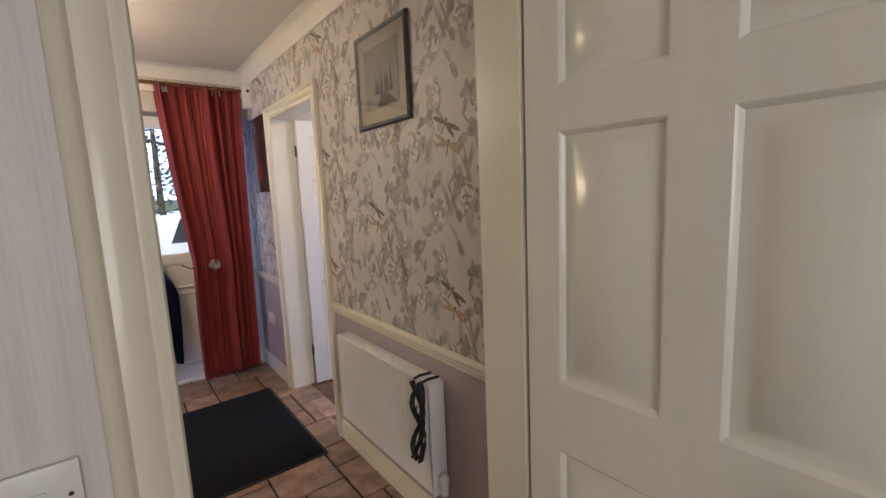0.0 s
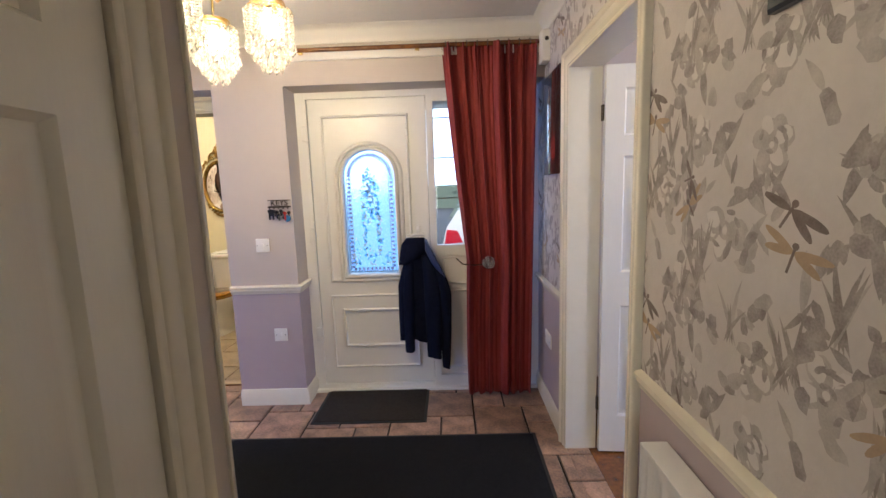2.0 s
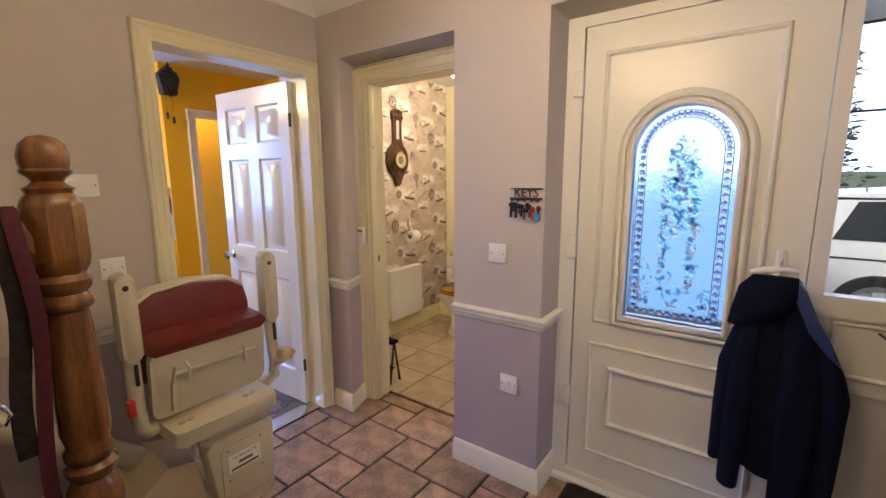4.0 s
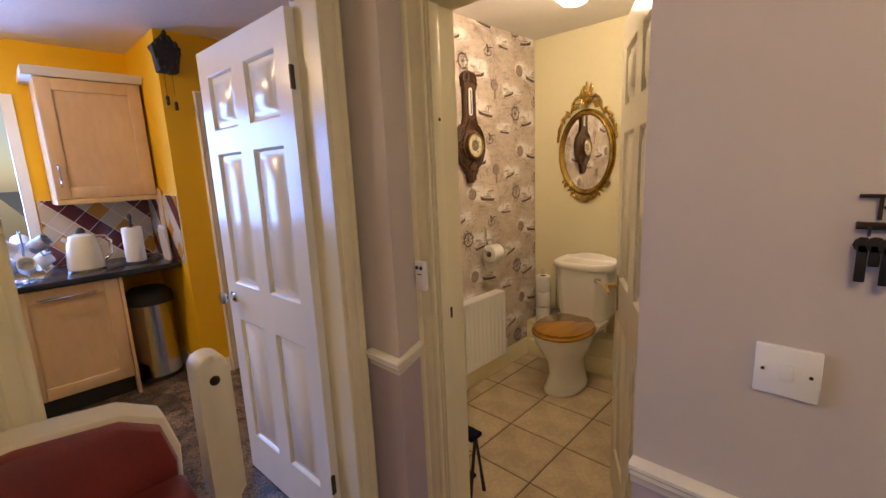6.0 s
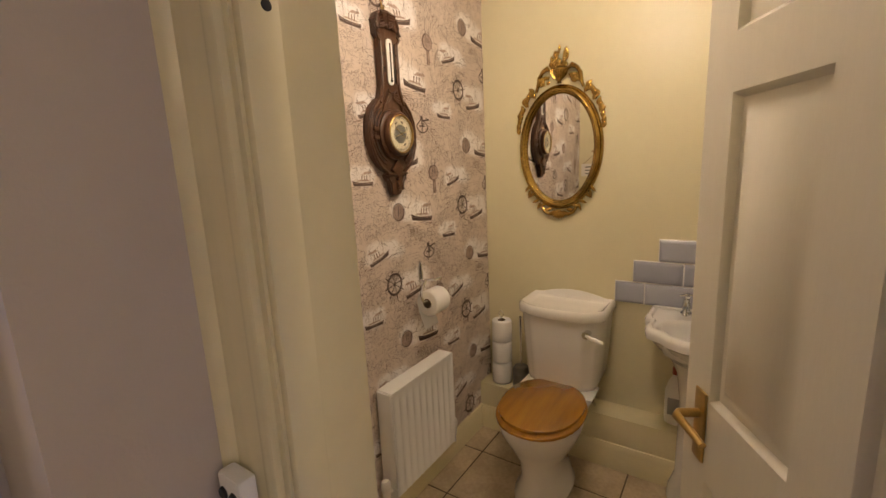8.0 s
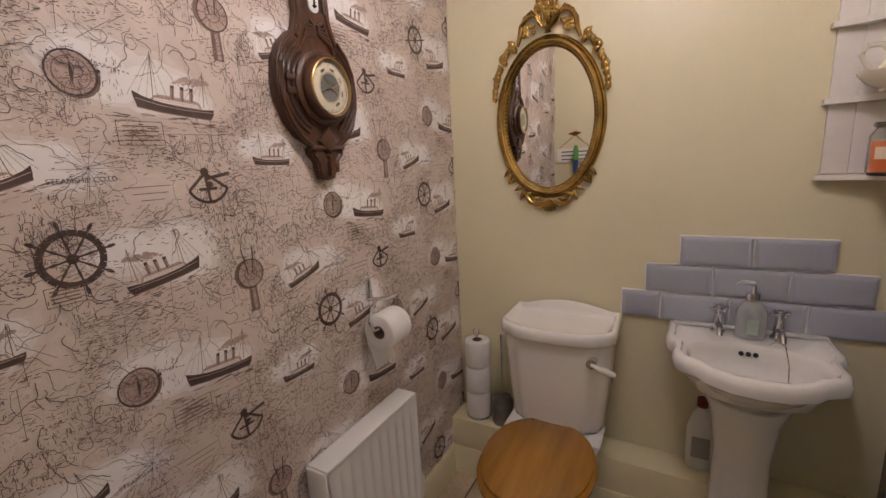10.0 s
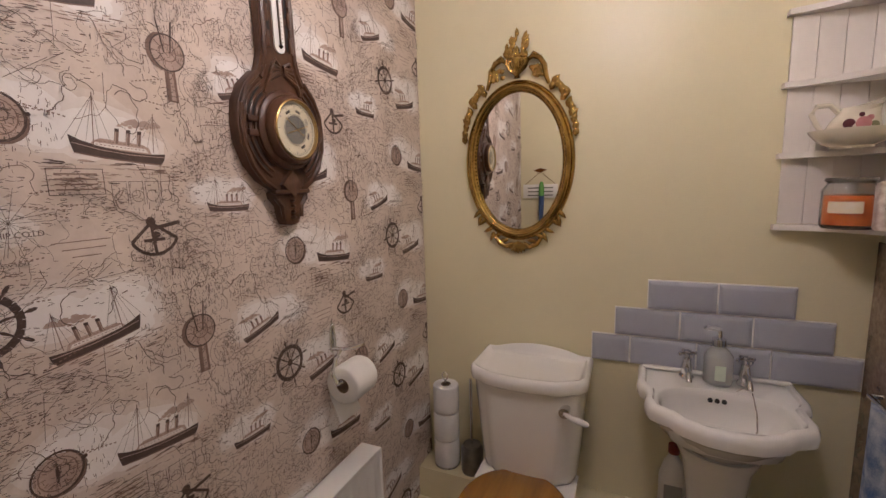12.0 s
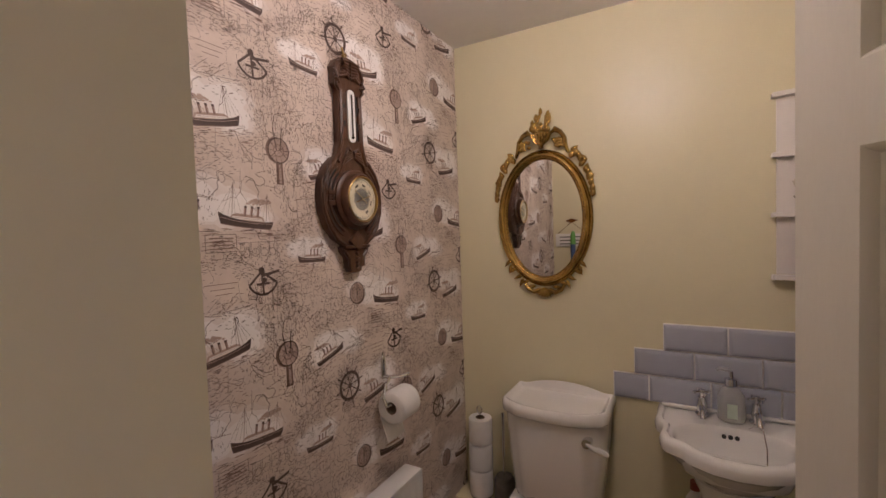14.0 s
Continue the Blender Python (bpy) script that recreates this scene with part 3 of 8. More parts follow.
for i, (p, q) in enumerate(zip(inner, inner[1:] + inner[:1])):
    k = max(1, int(math.dist(p, q) / 0.028))
    for j in range(k):
        t = (j + 0.5) / k
        u, v = p[0] + (q[0] - p[0]) * t, p[1] + (q[1] - p[1]) * t
        lathe(b, [(0.0, -0.002), (0.0135, 0.0), (0.0, 0.006)], 4, Matrix.Translation(fd(u, v, -0.021)) @ Matrix.Rotation(math.pi / 2, 4, "X") @ Matrix.Rotation(rnd.random(), 4, "Z"), smooth=False)
part("bevel_border", b, BEVELG, front_door, "small bevelled glass pieces")
bs = [bm_(), bm_()]
for i in range(420):
    k = i % 6
    if k < 2:
        u, v = rnd.choice((-0.222, -0.126)) + rnd.gauss(0, 0.008), rnd.uniform(0.97, 1.32)
    elif k < 5:
        a, r = rnd.random() * 6.28, rnd.random() ** 0.6
        u, v = -0.174 + 0.066 * r * math.cos(a), 1.38 + 0.19 * r * math.sin(a)
    else:
        u, v = rnd.choice((-0.29, -0.058, -0.174)) + rnd.gauss(0, 0.016), 0.90 + abs(rnd.gauss(0, 0.07))
    l_, a = rnd.uniform(0.008, 0.017), rnd.uniform(0, 3.14)
    lathe(bs[i % 5 < 3], [(0.0, -0.001), (l_, 0.0), (l_ * 0.5, 0.002), (0.0, 0.003)], 8, Matrix.Translation(fd(u, v, -0.021 + 0.00002 * i)) @ Matrix.Rotation(math.pi / 2, 4, "X") @ Matrix.Rotation(a, 4, "Z") @ Matrix.Diagonal((1, 0.5, 1, 1)))
tagged(part("flower_relief", bs[0], PETALG, front_door, "raised clear floral glass"), kind="stuff")
tagged(part("leaf_relief", bs[1], TEALG, front_door, "raised teal leaf glass"), kind="stuff")
for z in (0.42, 1.12, 1.80):
    b = bm_()
    box(b, -0.60, DY - 0.022, z - 0.05, -0.555, DY - 0.001, z + 0.05, 0, 0.006)
    part("hinge", b, UPVC, front_door, "white plastic hinge cover")
b = bm_()
tube(b, [(0.15, DY - 0.004, 1.17), (0.15, DY - 0.012, 1.05), (0.15, DY - 0.04, 1.03), (0.15, DY - 0.055, 1.06)], 0.006, 8)
box(b, 0.135, DY - 0.006, 1.06, 0.165, DY, 1.17, 0, 0.002)
part("coat_hook", b, UPVC, front_door, "white stick-on hook")


# ---- coat on its hanger ----
CX, CY = 0.175, DY - 0.075
coat = thing("coat", pose(CX, CY, 0), "dark navy jacket on a white hanger hung on the front door", "coat")


def between(rows, t):
    for (t0, *a), (t1, *c) in zip(rows, rows[1:]):
        if t <= t1:
            f = (t - t0) / (t1 - t0)
            return [p + (q - p) * f for p, q in zip(a, c)]
    return rows[-1][1:]


def padded(bm, rows, y0, slant=0.0, wave=0.0, seed=0.0, nu=30, nv=26):
    """A hanging cloth tube; rows give (z, left, right, half depth) from top to bottom."""
    top, low = rows[0][0], rows[-1][0]
    keyed = [((top - z) / (top - low), l_, r_, d_) for z, l_, r_, d_ in rows]
    rings = []
    for j in range(nv + 1):
        t = j / nv
        l_, r_, d_ = between(keyed, t)
        ring_ = []
        for i in range(nu):
            a = 2 * math.pi * i / nu
            c, s_ = math.cos(a), math.sin(a)
            x = (l_ + r_) / 2 + (r_ - l_) / 2 * math.copysign(abs(c) ** 0.8, c)
            fold = wave * (0.3 + 0.7 * t) * math.sin(58 * x + seed + 1.3 * math.sin(4 * t + seed)) + 0.3 * wave * math.sin(31 * t + 40 * x + seed)
            ring_.append((x, y0 - d_ * s_ + (fold if s_ > 0 else 0), top + (low - top) * t + slant * (x - (l_ + r_) / 2) * t ** 4))
        rings.append(ring_)
    loft(bm, rings)


b = bm_()
padded(b, [(1.085, -0.09, 0.03, 0.020), (1.03, -0.115, 0.055, 0.035), (0.93, -0.125, 0.10, 0.040), (0.84, -0.150, 0.145, 0.042), (0.60, -0.160, 0.155, 0.042), (0.38, -0.160, 0.150, 0.036)], -0.005, -0.30, 0.010, 0.5)
part("body", b, NAVY, coat)
b = bm_()
padded(b, [(0.93, -0.13, -0.07, 0.030), (0.78, -0.172, -0.095, 0.040), (0.60, -0.176, -0.11, 0.038), (0.40, -0.175, -0.115, 0.034)], -0.012, 0.1, 0.006, 2.0, 20, 18)
part("side_panel", b, NAVY, coat)
b = bm_()
padded(b, [(0.95, -0.115, -0.055, 0.026), (0.75, -0.140, -0.060, 0.040), (0.50, -0.145, -0.070, 0.040), (0.32, -0.140, -0.075, 0.034)], -0.035, 0.0, 0.006, 3.1, 20, 20)
part("sleeve", b, NAVY, coat)
b = bm_()
padded(b, [(0.98, -0.01, 0.07, 0.026), (0.80, 0.0, 0.115, 0.040), (0.50, 0.005, 0.115, 0.040), (0.27, 0.01, 0.105, 0.032)], -0.030, -0.2, 0.009, 4.4, 24, 22)
part("front_panel", b, NAVY, coat)
b = bm_()
padded(b, [(0.90, 0.045, 0.115, 0.026), (0.80, 0.075, 0.165, 0.040), (0.72, 0.100, 0.185, 0.042), (0.45, 0.105, 0.178, 0.040), (0.19, 0.110, 0.162, 0.030)], -0.022, -0.4, 0.007, 1.2, 20, 24)
part("sleeve", b, NAVY, coat)
b = bm_()
padded(b, [(1.10, -0.10, 0.02, 0.016), (1.06, -0.135, 0.035, 0.030), (0.98, -0.150, 0.0, 0.036), (0.925, -0.158, -0.095, 0.026)], -0.045, 0.0, 0.005, 0.2, 22, 12)
part("hood", b, NAVY, coat)
b = bm_()
prism(b, [(0.02, 1.095), (0.045, 1.06), (0.075, 0.98), (0.120, 0.90), (0.150, 0.83), (0.115, 0.86), (0.06, 0.93), (0.02, 1.02)], 0.030, 0.068, lambda u, v, d: (u, -d, v), 0, 0.010)
part("lining", b, material("blue_coat_lining", (0.020, 0.035, 0.10), (0.03, 0.05, 0.14), 30, 0.45, 0.3, 200), coat, "shiny blue lining")
b = bm_()
tube(b, [(-0.105, -0.01, 1.10), (-0.07, -0.01, 1.112), (-0.02, -0.01, 1.118), (0.02, -0.01, 1.115)], 0.010, 8)
tube(b, [(-0.03, 0, 1.115), (-0.03, 0.0, 1.14), (-0.025, 0.012, 1.15), (-0.025, 0.028, 1.13)], 0.003, 6)
part("hanger", b, PLASTIC, coat, "white plastic hanger")

# ---- curtain ----
curtain = thing("curtain", pose(0, 0, 0), "wine-red full-length curtain tied back over the side light", "curtain")
b = bm_()
NU, NV = 150, 48


def curtain_at(s, t):
    z = 2.262 - 2.235 * t
    tie = math.exp(-((t - 0.595) / 0.16) ** 2)
    left = 0.345 + 0.115 * min(1, t / 0.58) ** 1.2
    right = 0.90 - 0.015 * t
    if t > 0.6:
        left = 0.46 - 0.01 * math.sin((t - 0.6) * 6)
    x = left + (right - left) * s
    x += 0.008 * math.sin(s * 40 + t * 2)
    turn = 2 * math.pi * (7.0 * s + 0.30 * math.sin(2 * math.pi * (0.9 * s + 0.1)) + 0.17 * math.sin(2 * math.pi * (2.3 * s + 0.3)) + 0.07 * math.sin(2.4 * t + 6 * s))
    amp = (0.030 - 0.006 * t) * (0.68 + 0.32 * math.sin(2 * math.pi * 1.7 * s + 1.0 + 0.8 * t))
    y = 3.655 + 0.075 * t + amp * (math.sin(turn) + 0.28 * math.sin(2 * turn + 0.7 + t)) + 0.004 * math.sin(s * 2 * math.pi * 23 + 5 * t)
    if t < 0.16:
        y += 0.011 * (1 - t / 0.16) * math.sin(s * 2 * math.pi * 26 + 1.6 * math.sin(s * 17))
    y -= 0.02 * tie * (1 - s)
    return (x, y, z + 0.006 * math.sin(s * 50) * (t > 0.98))


grid = [[b.verts.new(curtain_at(i / NU, j / NV)) for i in range(NU + 1)] for j in range(NV + 1)]
for j in range(NV):
    for i in range(NU):
        b.faces.new((grid[j][i], grid[j][i + 1], grid[j + 1][i + 1], grid[j + 1][i])).smooth = True
cloth = part("cloth", b, CURTAIN, curtain)
sol = cloth.modifiers.new("thickness", "SOLIDIFY")
sol.thickness = 0.003
b = bm_()
tube(b, [(0.40, 3.80, 0.95), (0.44, 3.68, 0.93), (0.52, 3.635, 0.93), (0.60, 3.63, 0.94), (0.64, 3.63, 0.945)], 0.004, 6)
part("tieback", b, DARKMETAL, curtain, "thin dark tieback cord")
b = bm_()
mt = Matrix.Translation((0.60, 3.628, 0.945)) @ Matrix.Rotation(math.pi / 2, 4, "X")
for r in (0.012, 0.024, 0.036):
    tube(b, [mt @ Vector((r * math.cos(a), r * math.sin(a), 0.004)) for a in [2 * math.pi * i / 20 for i in range(20)]], 0.005, 6, close=True)
for i in range(6):
    a = math.pi * i / 6
    tube(b, [mt @ Vector((0.036 * math.cos(a), 0.036 * math.sin(a), 0.002)), mt @ Vector((-0.036 * math.cos(a), -0.036 * math.sin(a), 0.002))], 0.003, 6)
part("tieback_brooch", b, CHROME, curtain, "round silver tieback ornament")
rod = thing("curtain_rod", pose(0, 0, 0), "wooden curtain rod on a painted batten above the door", "curtain rod")
b = bm_()
tube(b, [(-0.62, 3.645, 2.255), (0.955, 3.645, 2.255)], 0.013, 12)
lathe(b, [(0, 0), (0.02, 0.004), (0.024, 0.02), (0.014, 0.036), (0, 0.04)], 12, Matrix.Translation((-0.62, 3.645, 2.255)) @ Matrix.Rotation(-math.pi / 2, 4, "Y"))
part("rod", b, OAK, rod)
b = bm_()
box(b, -0.735, 3.672, 2.205, 0.955, 3.69, 2.255, 0, 0.003)
part("batten", b, COVE, rod, "cream painted batten")
for x in (-0.5, 0.2, 0.93):
    b = bm_()
    box(b, x - 0.012, 3.645, 2.235, x + 0.012, 3.675, 2.26, 0, 0.002)
    part("bracket", b, BRASS, rod)
for i in range(9):
    b = bm_()
    x = 0.37 + i * 0.062
    tube(b, [(x, 3.645 + 0.019 * math.cos(a), 2.255 + 0.019 * math.sin(a)) for a in [2 * math.pi * k / 14 for k in range(14)]], 0.0025, 6, close=True)
    part("ring", b, DARKMETAL, rod)


# ---- mats ----
def door_mat(name, x0, y0, x1, y1, mat, label, z=0.0):
    d = thing(name, pose((x0 + x1) / 2, (y0 + y1) / 2, z), label, "door mat")
    w, h = (x1 - x0) / 2, (y1 - y0) / 2
    b = bm_()
    box(b, -w, -h, 0.0, w, h, 0.005, 0, 0.002)
    part("backing", b, RUBBER, d, "black rubber edge")
    b = bm_()
    box(b, -w + 0.018, -h + 0.018, 0.005, w - 0.018, h - 0.018, 0.010, 0, 0.003)
    part("surface", b, mat, d)
    return d


door_mat("entrance_mat", -0.535, 3.415, 0.185, 3.865, MATBRN, "dark brown ribbed entrance mat by the front door")
door_mat("hall_runner", -0.945, 2.18, 0.82, 3.275, MATBLK, "large black barrier mat on the hall tiles")


# ---- radiators ----
def radiator(name, length, height, m, label, panel_t=0.05):
    """Local x along the wall, y out from it, z up; the base at z 0."""
    r = thing(name, m, label, "radiator")
    b = bm_()
    n = max(4, int(length / 0.04))
    y0, y1 = 0.03, 0.03 + panel_t
    box(b, 0, y0, 0, length, y1 - 0.008, height, 0, 0.006)
    rows_u = []
    for i in range(n):
        a, c = length * i / n, length * (i + 1) / n
        g = 0.006
        rows_u += [(a, 0.0), (a + g, 0.0), (a + g + 0.005, 0.007), (c - g - 0.005, 0.007), (c - g, 0.0)]
    rows_u.append((length, 0.0))
    front = []
    for z, s in ((0.012, 0.2), (0.035, 0.2), (0.05, 1.0), (height - 0.05, 1.0), (height - 0.035, 0.2), (height - 0.012, 0.2)):
        front.append([(max(0.006, min(length - 0.006, u)), y1 - 0.006 + (1 - s) * 0.006 + s * (0.007 - d) * 0.9, z) for u, d in rows_u])
    loft(b, front, smooth=False, close=False, cap=False)
    part("panel", b, RADIATOR, r)
    b = bm_()
    box(b, 0.0, y0 - 0.02, height - 0.006, length, y1 + 0.004, height + 0.006, 0, 0.004)
    part("top_grille", b, RADIATOR, r)
    for x in (-0.006, length):
        b = bm_()
        box(b, x, y0 - 0.02, 0.004, x + 0.006, y1 + 0.002, height, 0, 0.002)
        part("side_cover", b, RADIATOR, r)
    for x in (0.12, length - 0.12):
        b = bm_()
        box(b, x - 0.02, 0.0, 0.1, x + 0.02, y0, height - 0.1)
        part("bracket", b, RADIATOR, r)
    for x, s in ((-0.035, 1), (length + 0.035, -1)):
        b = bm_()
        tube(b, [(x + 0.03 * s, y0 + 0.02, 0.045), (x, y0 + 0.02, 0.045)], 0.010, 10)
        lathe(b, [(0, 0), (0.014, 0), (0.016, 0.01), (0.016, 0.04), (0.02, 0.045), (0.02, 0.075), (0.012, 0.085), (0, 0.086)], 14, Matrix.Translation((x, y0 + 0.02, 0.02)))
        part("valve", b, PLASTIC, r, "white radiator valve")
    return r


radiator("hall_radiator", 0.82, 0.47, pose(XR, 1.27, 0.225, 0, 0, 90), "white ribbed panel radiator under the dado rail")
radiator("toilet_radiator", 0.425, 0.46, pose(-2.535, 5.155, 0.145, 0, 0, -90), "small white panel radiator on the papered wall")

# ---- dog lead on the hall radiator ----
lead = thing("dog_harness", pose(0.862, 1.315, 0.70), "black webbing dog harness hung over the radiator end", "harness")
b = bm_()
for dx in (0.0, 0.012):
    for ph in (0, 1.8, 3.1):
        pts = [(0.004 - 0.018 * math.sin(i * 0.5 + ph) ** 2 - dx, -0.03 + 0.035 * math.sin(i * 0.55 + ph) + 0.002 * i, 0.012 - 0.03 * i) for i in range(12)]
        tube(b, pts, 0.006, 5)
tube(b, [(-0.01, -0.05, 0.02), (0.02, -0.05, 0.025), (0.07, -0.05, 0.02)], 0.006, 5)
tube(b, [(-0.01, 0.0, 0.02), (0.02, 0.0, 0.025), (0.07, 0.0, 0.02)], 0.006, 5)
part("strap", b, RUBBER, lead)
b = bm_()
tube(b, [(-0.02, -0.035 + 0.014 * math.cos(a), -0.09 + 0.014 * math.sin(a)) for a in [2 * math.pi * k / 12 for k in range(12)]], 0.003, 6, close=True)
part("ring", b, CHROME, lead, "steel ring")


# ---- framed pictures ----
SILVERF = material("grey_frame", (0.10, 0.115, 0.12), (0.06, 0.07, 0.075), 40, 0.35, metal=0.5)
MOUNT = material("picture_mount", (0.72, 0.66, 0.52), (0.68, 0.62, 0.49), 10, 0.8)
LANDS = material("grey_landscape_print", (0.52, 0.50, 0.42), (0.30, 0.30, 0.27), 14, 0.5)
INK = material("print_ink", (0.10, 0.10, 0.09), (0.16, 0.15, 0.13), 40, 0.7)
pic = thing("framed_picture", pose(XR, 1.60, 1.71), "grey-framed misty landscape print on the papered wall", "picture")
pw = lambda u, v, d: (-d, u, v)
b = bm_()
W2, H2 = 0.205, 0.395
rows = []
for o_, d in ((0, 0.001), (0, 0.014), (0.006, 0.020), (0.014, 0.018), (0.020, 0.010)):
    rows.append([pw(u, v, d) for u, v in ((-W2 + o_, o_), (W2 - o_, o_), (W2 - o_, H2 - o_), (-W2 + o_, H2 - o_))])
loft(b, rows, smooth=False, cap=False)
part("frame", b, SILVERF, pic)
b = bm_()
box(b, -0.009, -W2 + 0.018, 0.018, -0.006, W2 - 0.018, H2 - 0.018)
part("mount", b, MOUNT, pic)
b = bm_()
box(b, -0.011, -0.135, 0.075, -0.0095, 0.135, H2 - 0.07)
sheet = part("print", b, LANDS, pic)
b = bm_()
rr = random.Random(3)
for i in range(9):
    u, h_ = -0.02 + rr.uniform(-0.06, 0.06), rr.uniform(0.05, 0.12)
    prism(b, [(u - 0.012, 0.13), (u + 0.012, 0.13), (u, 0.13 + h_)], 0.0112, 0.0116 + i * 1e-5, pw)
prism(b, [(-0.12, 0.08), (0.03, 0.08), (0.0, 0.14), (-0.06, 0.12)], 0.0112, 0.0115, pw)
part("print_trees", b, INK, pic)
b = bm_()
box(b, -0.014, -W2 + 0.018, 0.018, -0.0125, W2 - 0.018, H2 - 0.018)
part("glass", b, GLASSC, pic)

ARTBLK = material("dark_glass_print", (0.018, 0.015, 0.016), (0.07, 0.05, 0.05), 8, 0.06, coat=1.0)
ARTRED = material("red_bus_print", (0.42, 0.03, 0.02), (0.3, 0.02, 0.02), 20, 0.1, coat=1.0)
ARTGRY = material("grey_tower_print", (0.30, 0.26, 0.22), (0.15, 0.13, 0.12), 20, 0.1, coat=1.0)
art = thing("glass_wall_print", pose(XR, 3.43, 1.475), "dark glossy city print with a red bus", "picture")
b = bm_()
box(b, -0.022, -0.185, 0, -0.001, 0.185, 0.55, 0, 0.002)
part("panel", b, ARTBLK, art)
b = bm_()
prism(b, [(-0.09, 0.08), (0.01, 0.09), (0.01, 0.20), (-0.09, 0.21)], 0.0222, 0.0226, pw)
part("bus", b, ARTRED, art, "red double-deck bus print")
b = bm_()
prism(b, [(0.03, 0.08), (0.09, 0.08), (0.09, 0.42), (0.06, 0.50), (0.03, 0.42)], 0.0222, 0.0225, pw)
part("tower", b, ARTGRY, art)


# ---- lettering ----
def text_part(text, size, m, mat, parent, name="lettering", depth=0.0006):
    cu = bpy.data.curves.new(name, "FONT")
    cu.body, cu.size, cu.align_x, cu.align_y, cu.extrude = text, size, "CENTER", "CENTER", depth
    tmp = bpy.data.objects.new(name, cu)
    scene.collection.objects.link(tmp)
    me = bpy.data.meshes.new_from_object(tmp.evaluated_get(bpy.context.evaluated_depsgraph_get()))
    bpy.data.objects.remove(tmp)
    me.materials.append(mat)
    ob = new(name, me)
    ob.parent, ob.matrix_local = parent, m
    return ob


FACING = pose(0, 0, 0, 90, 0, 0)
keys = thing("key_rack", pose(-0.715, YF, 1.335), "dark metal key rack with bunches of keys", "key rack")
b = bm_()
box(b, -0.072, -0.012, -0.006, 0.072, -0.003, 0.004, 0, 0.001)
box(b, -0.072, -0.008, 0.038, 0.072, -0.003, 0.043, 0, 0.001)
part("rail", b, DARKMETAL, keys)
text_part("KEYS", 0.05, pose(0, -0.006, 0.022) @ FACING, DARKMETAL, keys, "lettering", 0.002)
KC = [material("key_red", (0.5, 0.03, 0.02), rough=0.4), material("key_black", (0.01, 0.01, 0.012), rough=0.4), material("key_steel", (0.5, 0.5, 0.5), rough=0.25, metal=1), material("key_blue", (0.05, 0.22, 0.42), rough=0.4)]
rr = random.Random(8)
for k in range(5):
    x = -0.058 + k * 0.029
    b = bm_()
    tube(b, [(x, -0.012, -0.004), (x, -0.018, -0.014), (x, -0.024, -0.012), (x, -0.025, -0.002)], 0.002, 6)
    part("hook", b, DARKMETAL, keys)
for k in range(11):
    x = -0.062 + k * 0.0125
    z = -0.02 - rr.random() * 0.03
    b = bm_()
    h_ = rr.uniform(0.03, 0.055)
    if k == 9:
        lathe(b, [(0, 0), (0.02, 0.0), (0.022, 0.004), (0.02, 0.008), (0, 0.008)], 14, Matrix.Translation((x, -0.015, z - 0.025)) @ Matrix.Rotation(math.pi / 2, 4, "X"))
    else:
        box(b, x - 0.006, -0.02 - 0.002 * (k % 3), z - h_, x + 0.006, -0.016 - 0.002 * (k % 3), z, 0, 0.0015)
        lathe(b, [(0, 0), (0.011, 0.0), (0.011, 0.003), (0, 0.003)], 10, Matrix.Translation((x, -0.017 - 0.002 * (k % 3), z)) @ Matrix.Rotation(math.pi / 2, 4, "X"))
    part("key", b, KC[3] if k == 9 else KC[rr.choice((0, 1, 1, 2, 2, 2))], keys)


# ---- switches, sockets, small fittings ----
def wall_plate(name, m, label, w=0.086, h=0.086, rockers=1, category="switch"):
    """Local x along the wall, -y out of it."""
    p_ = thing(name, m, label, category)
    b = bm_()
    box(b, -w / 2, -0.009, -h / 2, w / 2, -0.0005, h / 2, 0, 0.003)
    part("plate", b, PLASTIC, p_)
    for k in range(rockers):
        x = (k - (rockers - 1) / 2) * 0.025
        b = bm_()
        box(b, x - 0.009, -0.0125, -0.013, x + 0.009, -0.009, 0.013, 0, 0.001)
        part("rocker", b, PLASTIC, p_)
    for x in (-w / 2 + 0.012, w / 2 - 0.012):
        b = bm_()
        lathe(b, [(0, 0), (0.003, 0), (0.003, 0.0008), (0, 0.001)], 8, Matrix.Translation((x, -0.009, 0)) @ Matrix.Rotation(math.pi / 2, 4, "X"))
        part("screw", b, DARKMETAL, p_)
    return p_


wall_plate("light_switch", pose(-0.845, YF, 1.09), "white square light switch under the key rack")
wall_plate("fused_outlet", pose(-0.777, YF, 0.49), "white square outlet plate near the door")
wall_plate("light_switch", pose(-0.107, 0.69, 1.075), "white light switch beside the doorway")
wall_plate("light_switch", pose(XK, 2.62, 1.07, 0, 0, 90), "white light switch beside the kitchen door")
wall_plate("wall_socket", pose(XR, 3.56, 0.46, 0, 0, -90), "white wall socket below the rail", 0.146, 0.086, 2, "socket")
thermo = wall_plate("thermostat", pose(XK, 2.55, 1.40, 0, 0, 90), "white round-dial room thermostat", 0.12, 0.085, 0, "thermostat")
b = bm_()
lathe(b, [(0, 0.0), (0.026, 0), (0.024, 0.012), (0, 0.013)], 20, Matrix.Translation((-0.02, -0.009, 0)) @ Matrix.Rotation(math.pi / 2, 4, "X"))
part("dial", b, PLASTIC, thermo)
sensor = thing("lift_remote", pose(-1.862, 3.848, 1.075), "white two-button stairlift remote on the door surround", "remote control")
b = bm_()
box(b, -0.022, -0.022, -0.052, 0.022, 0, 0.052, 0, 0.005)
part("case", b, PLASTIC, sensor)
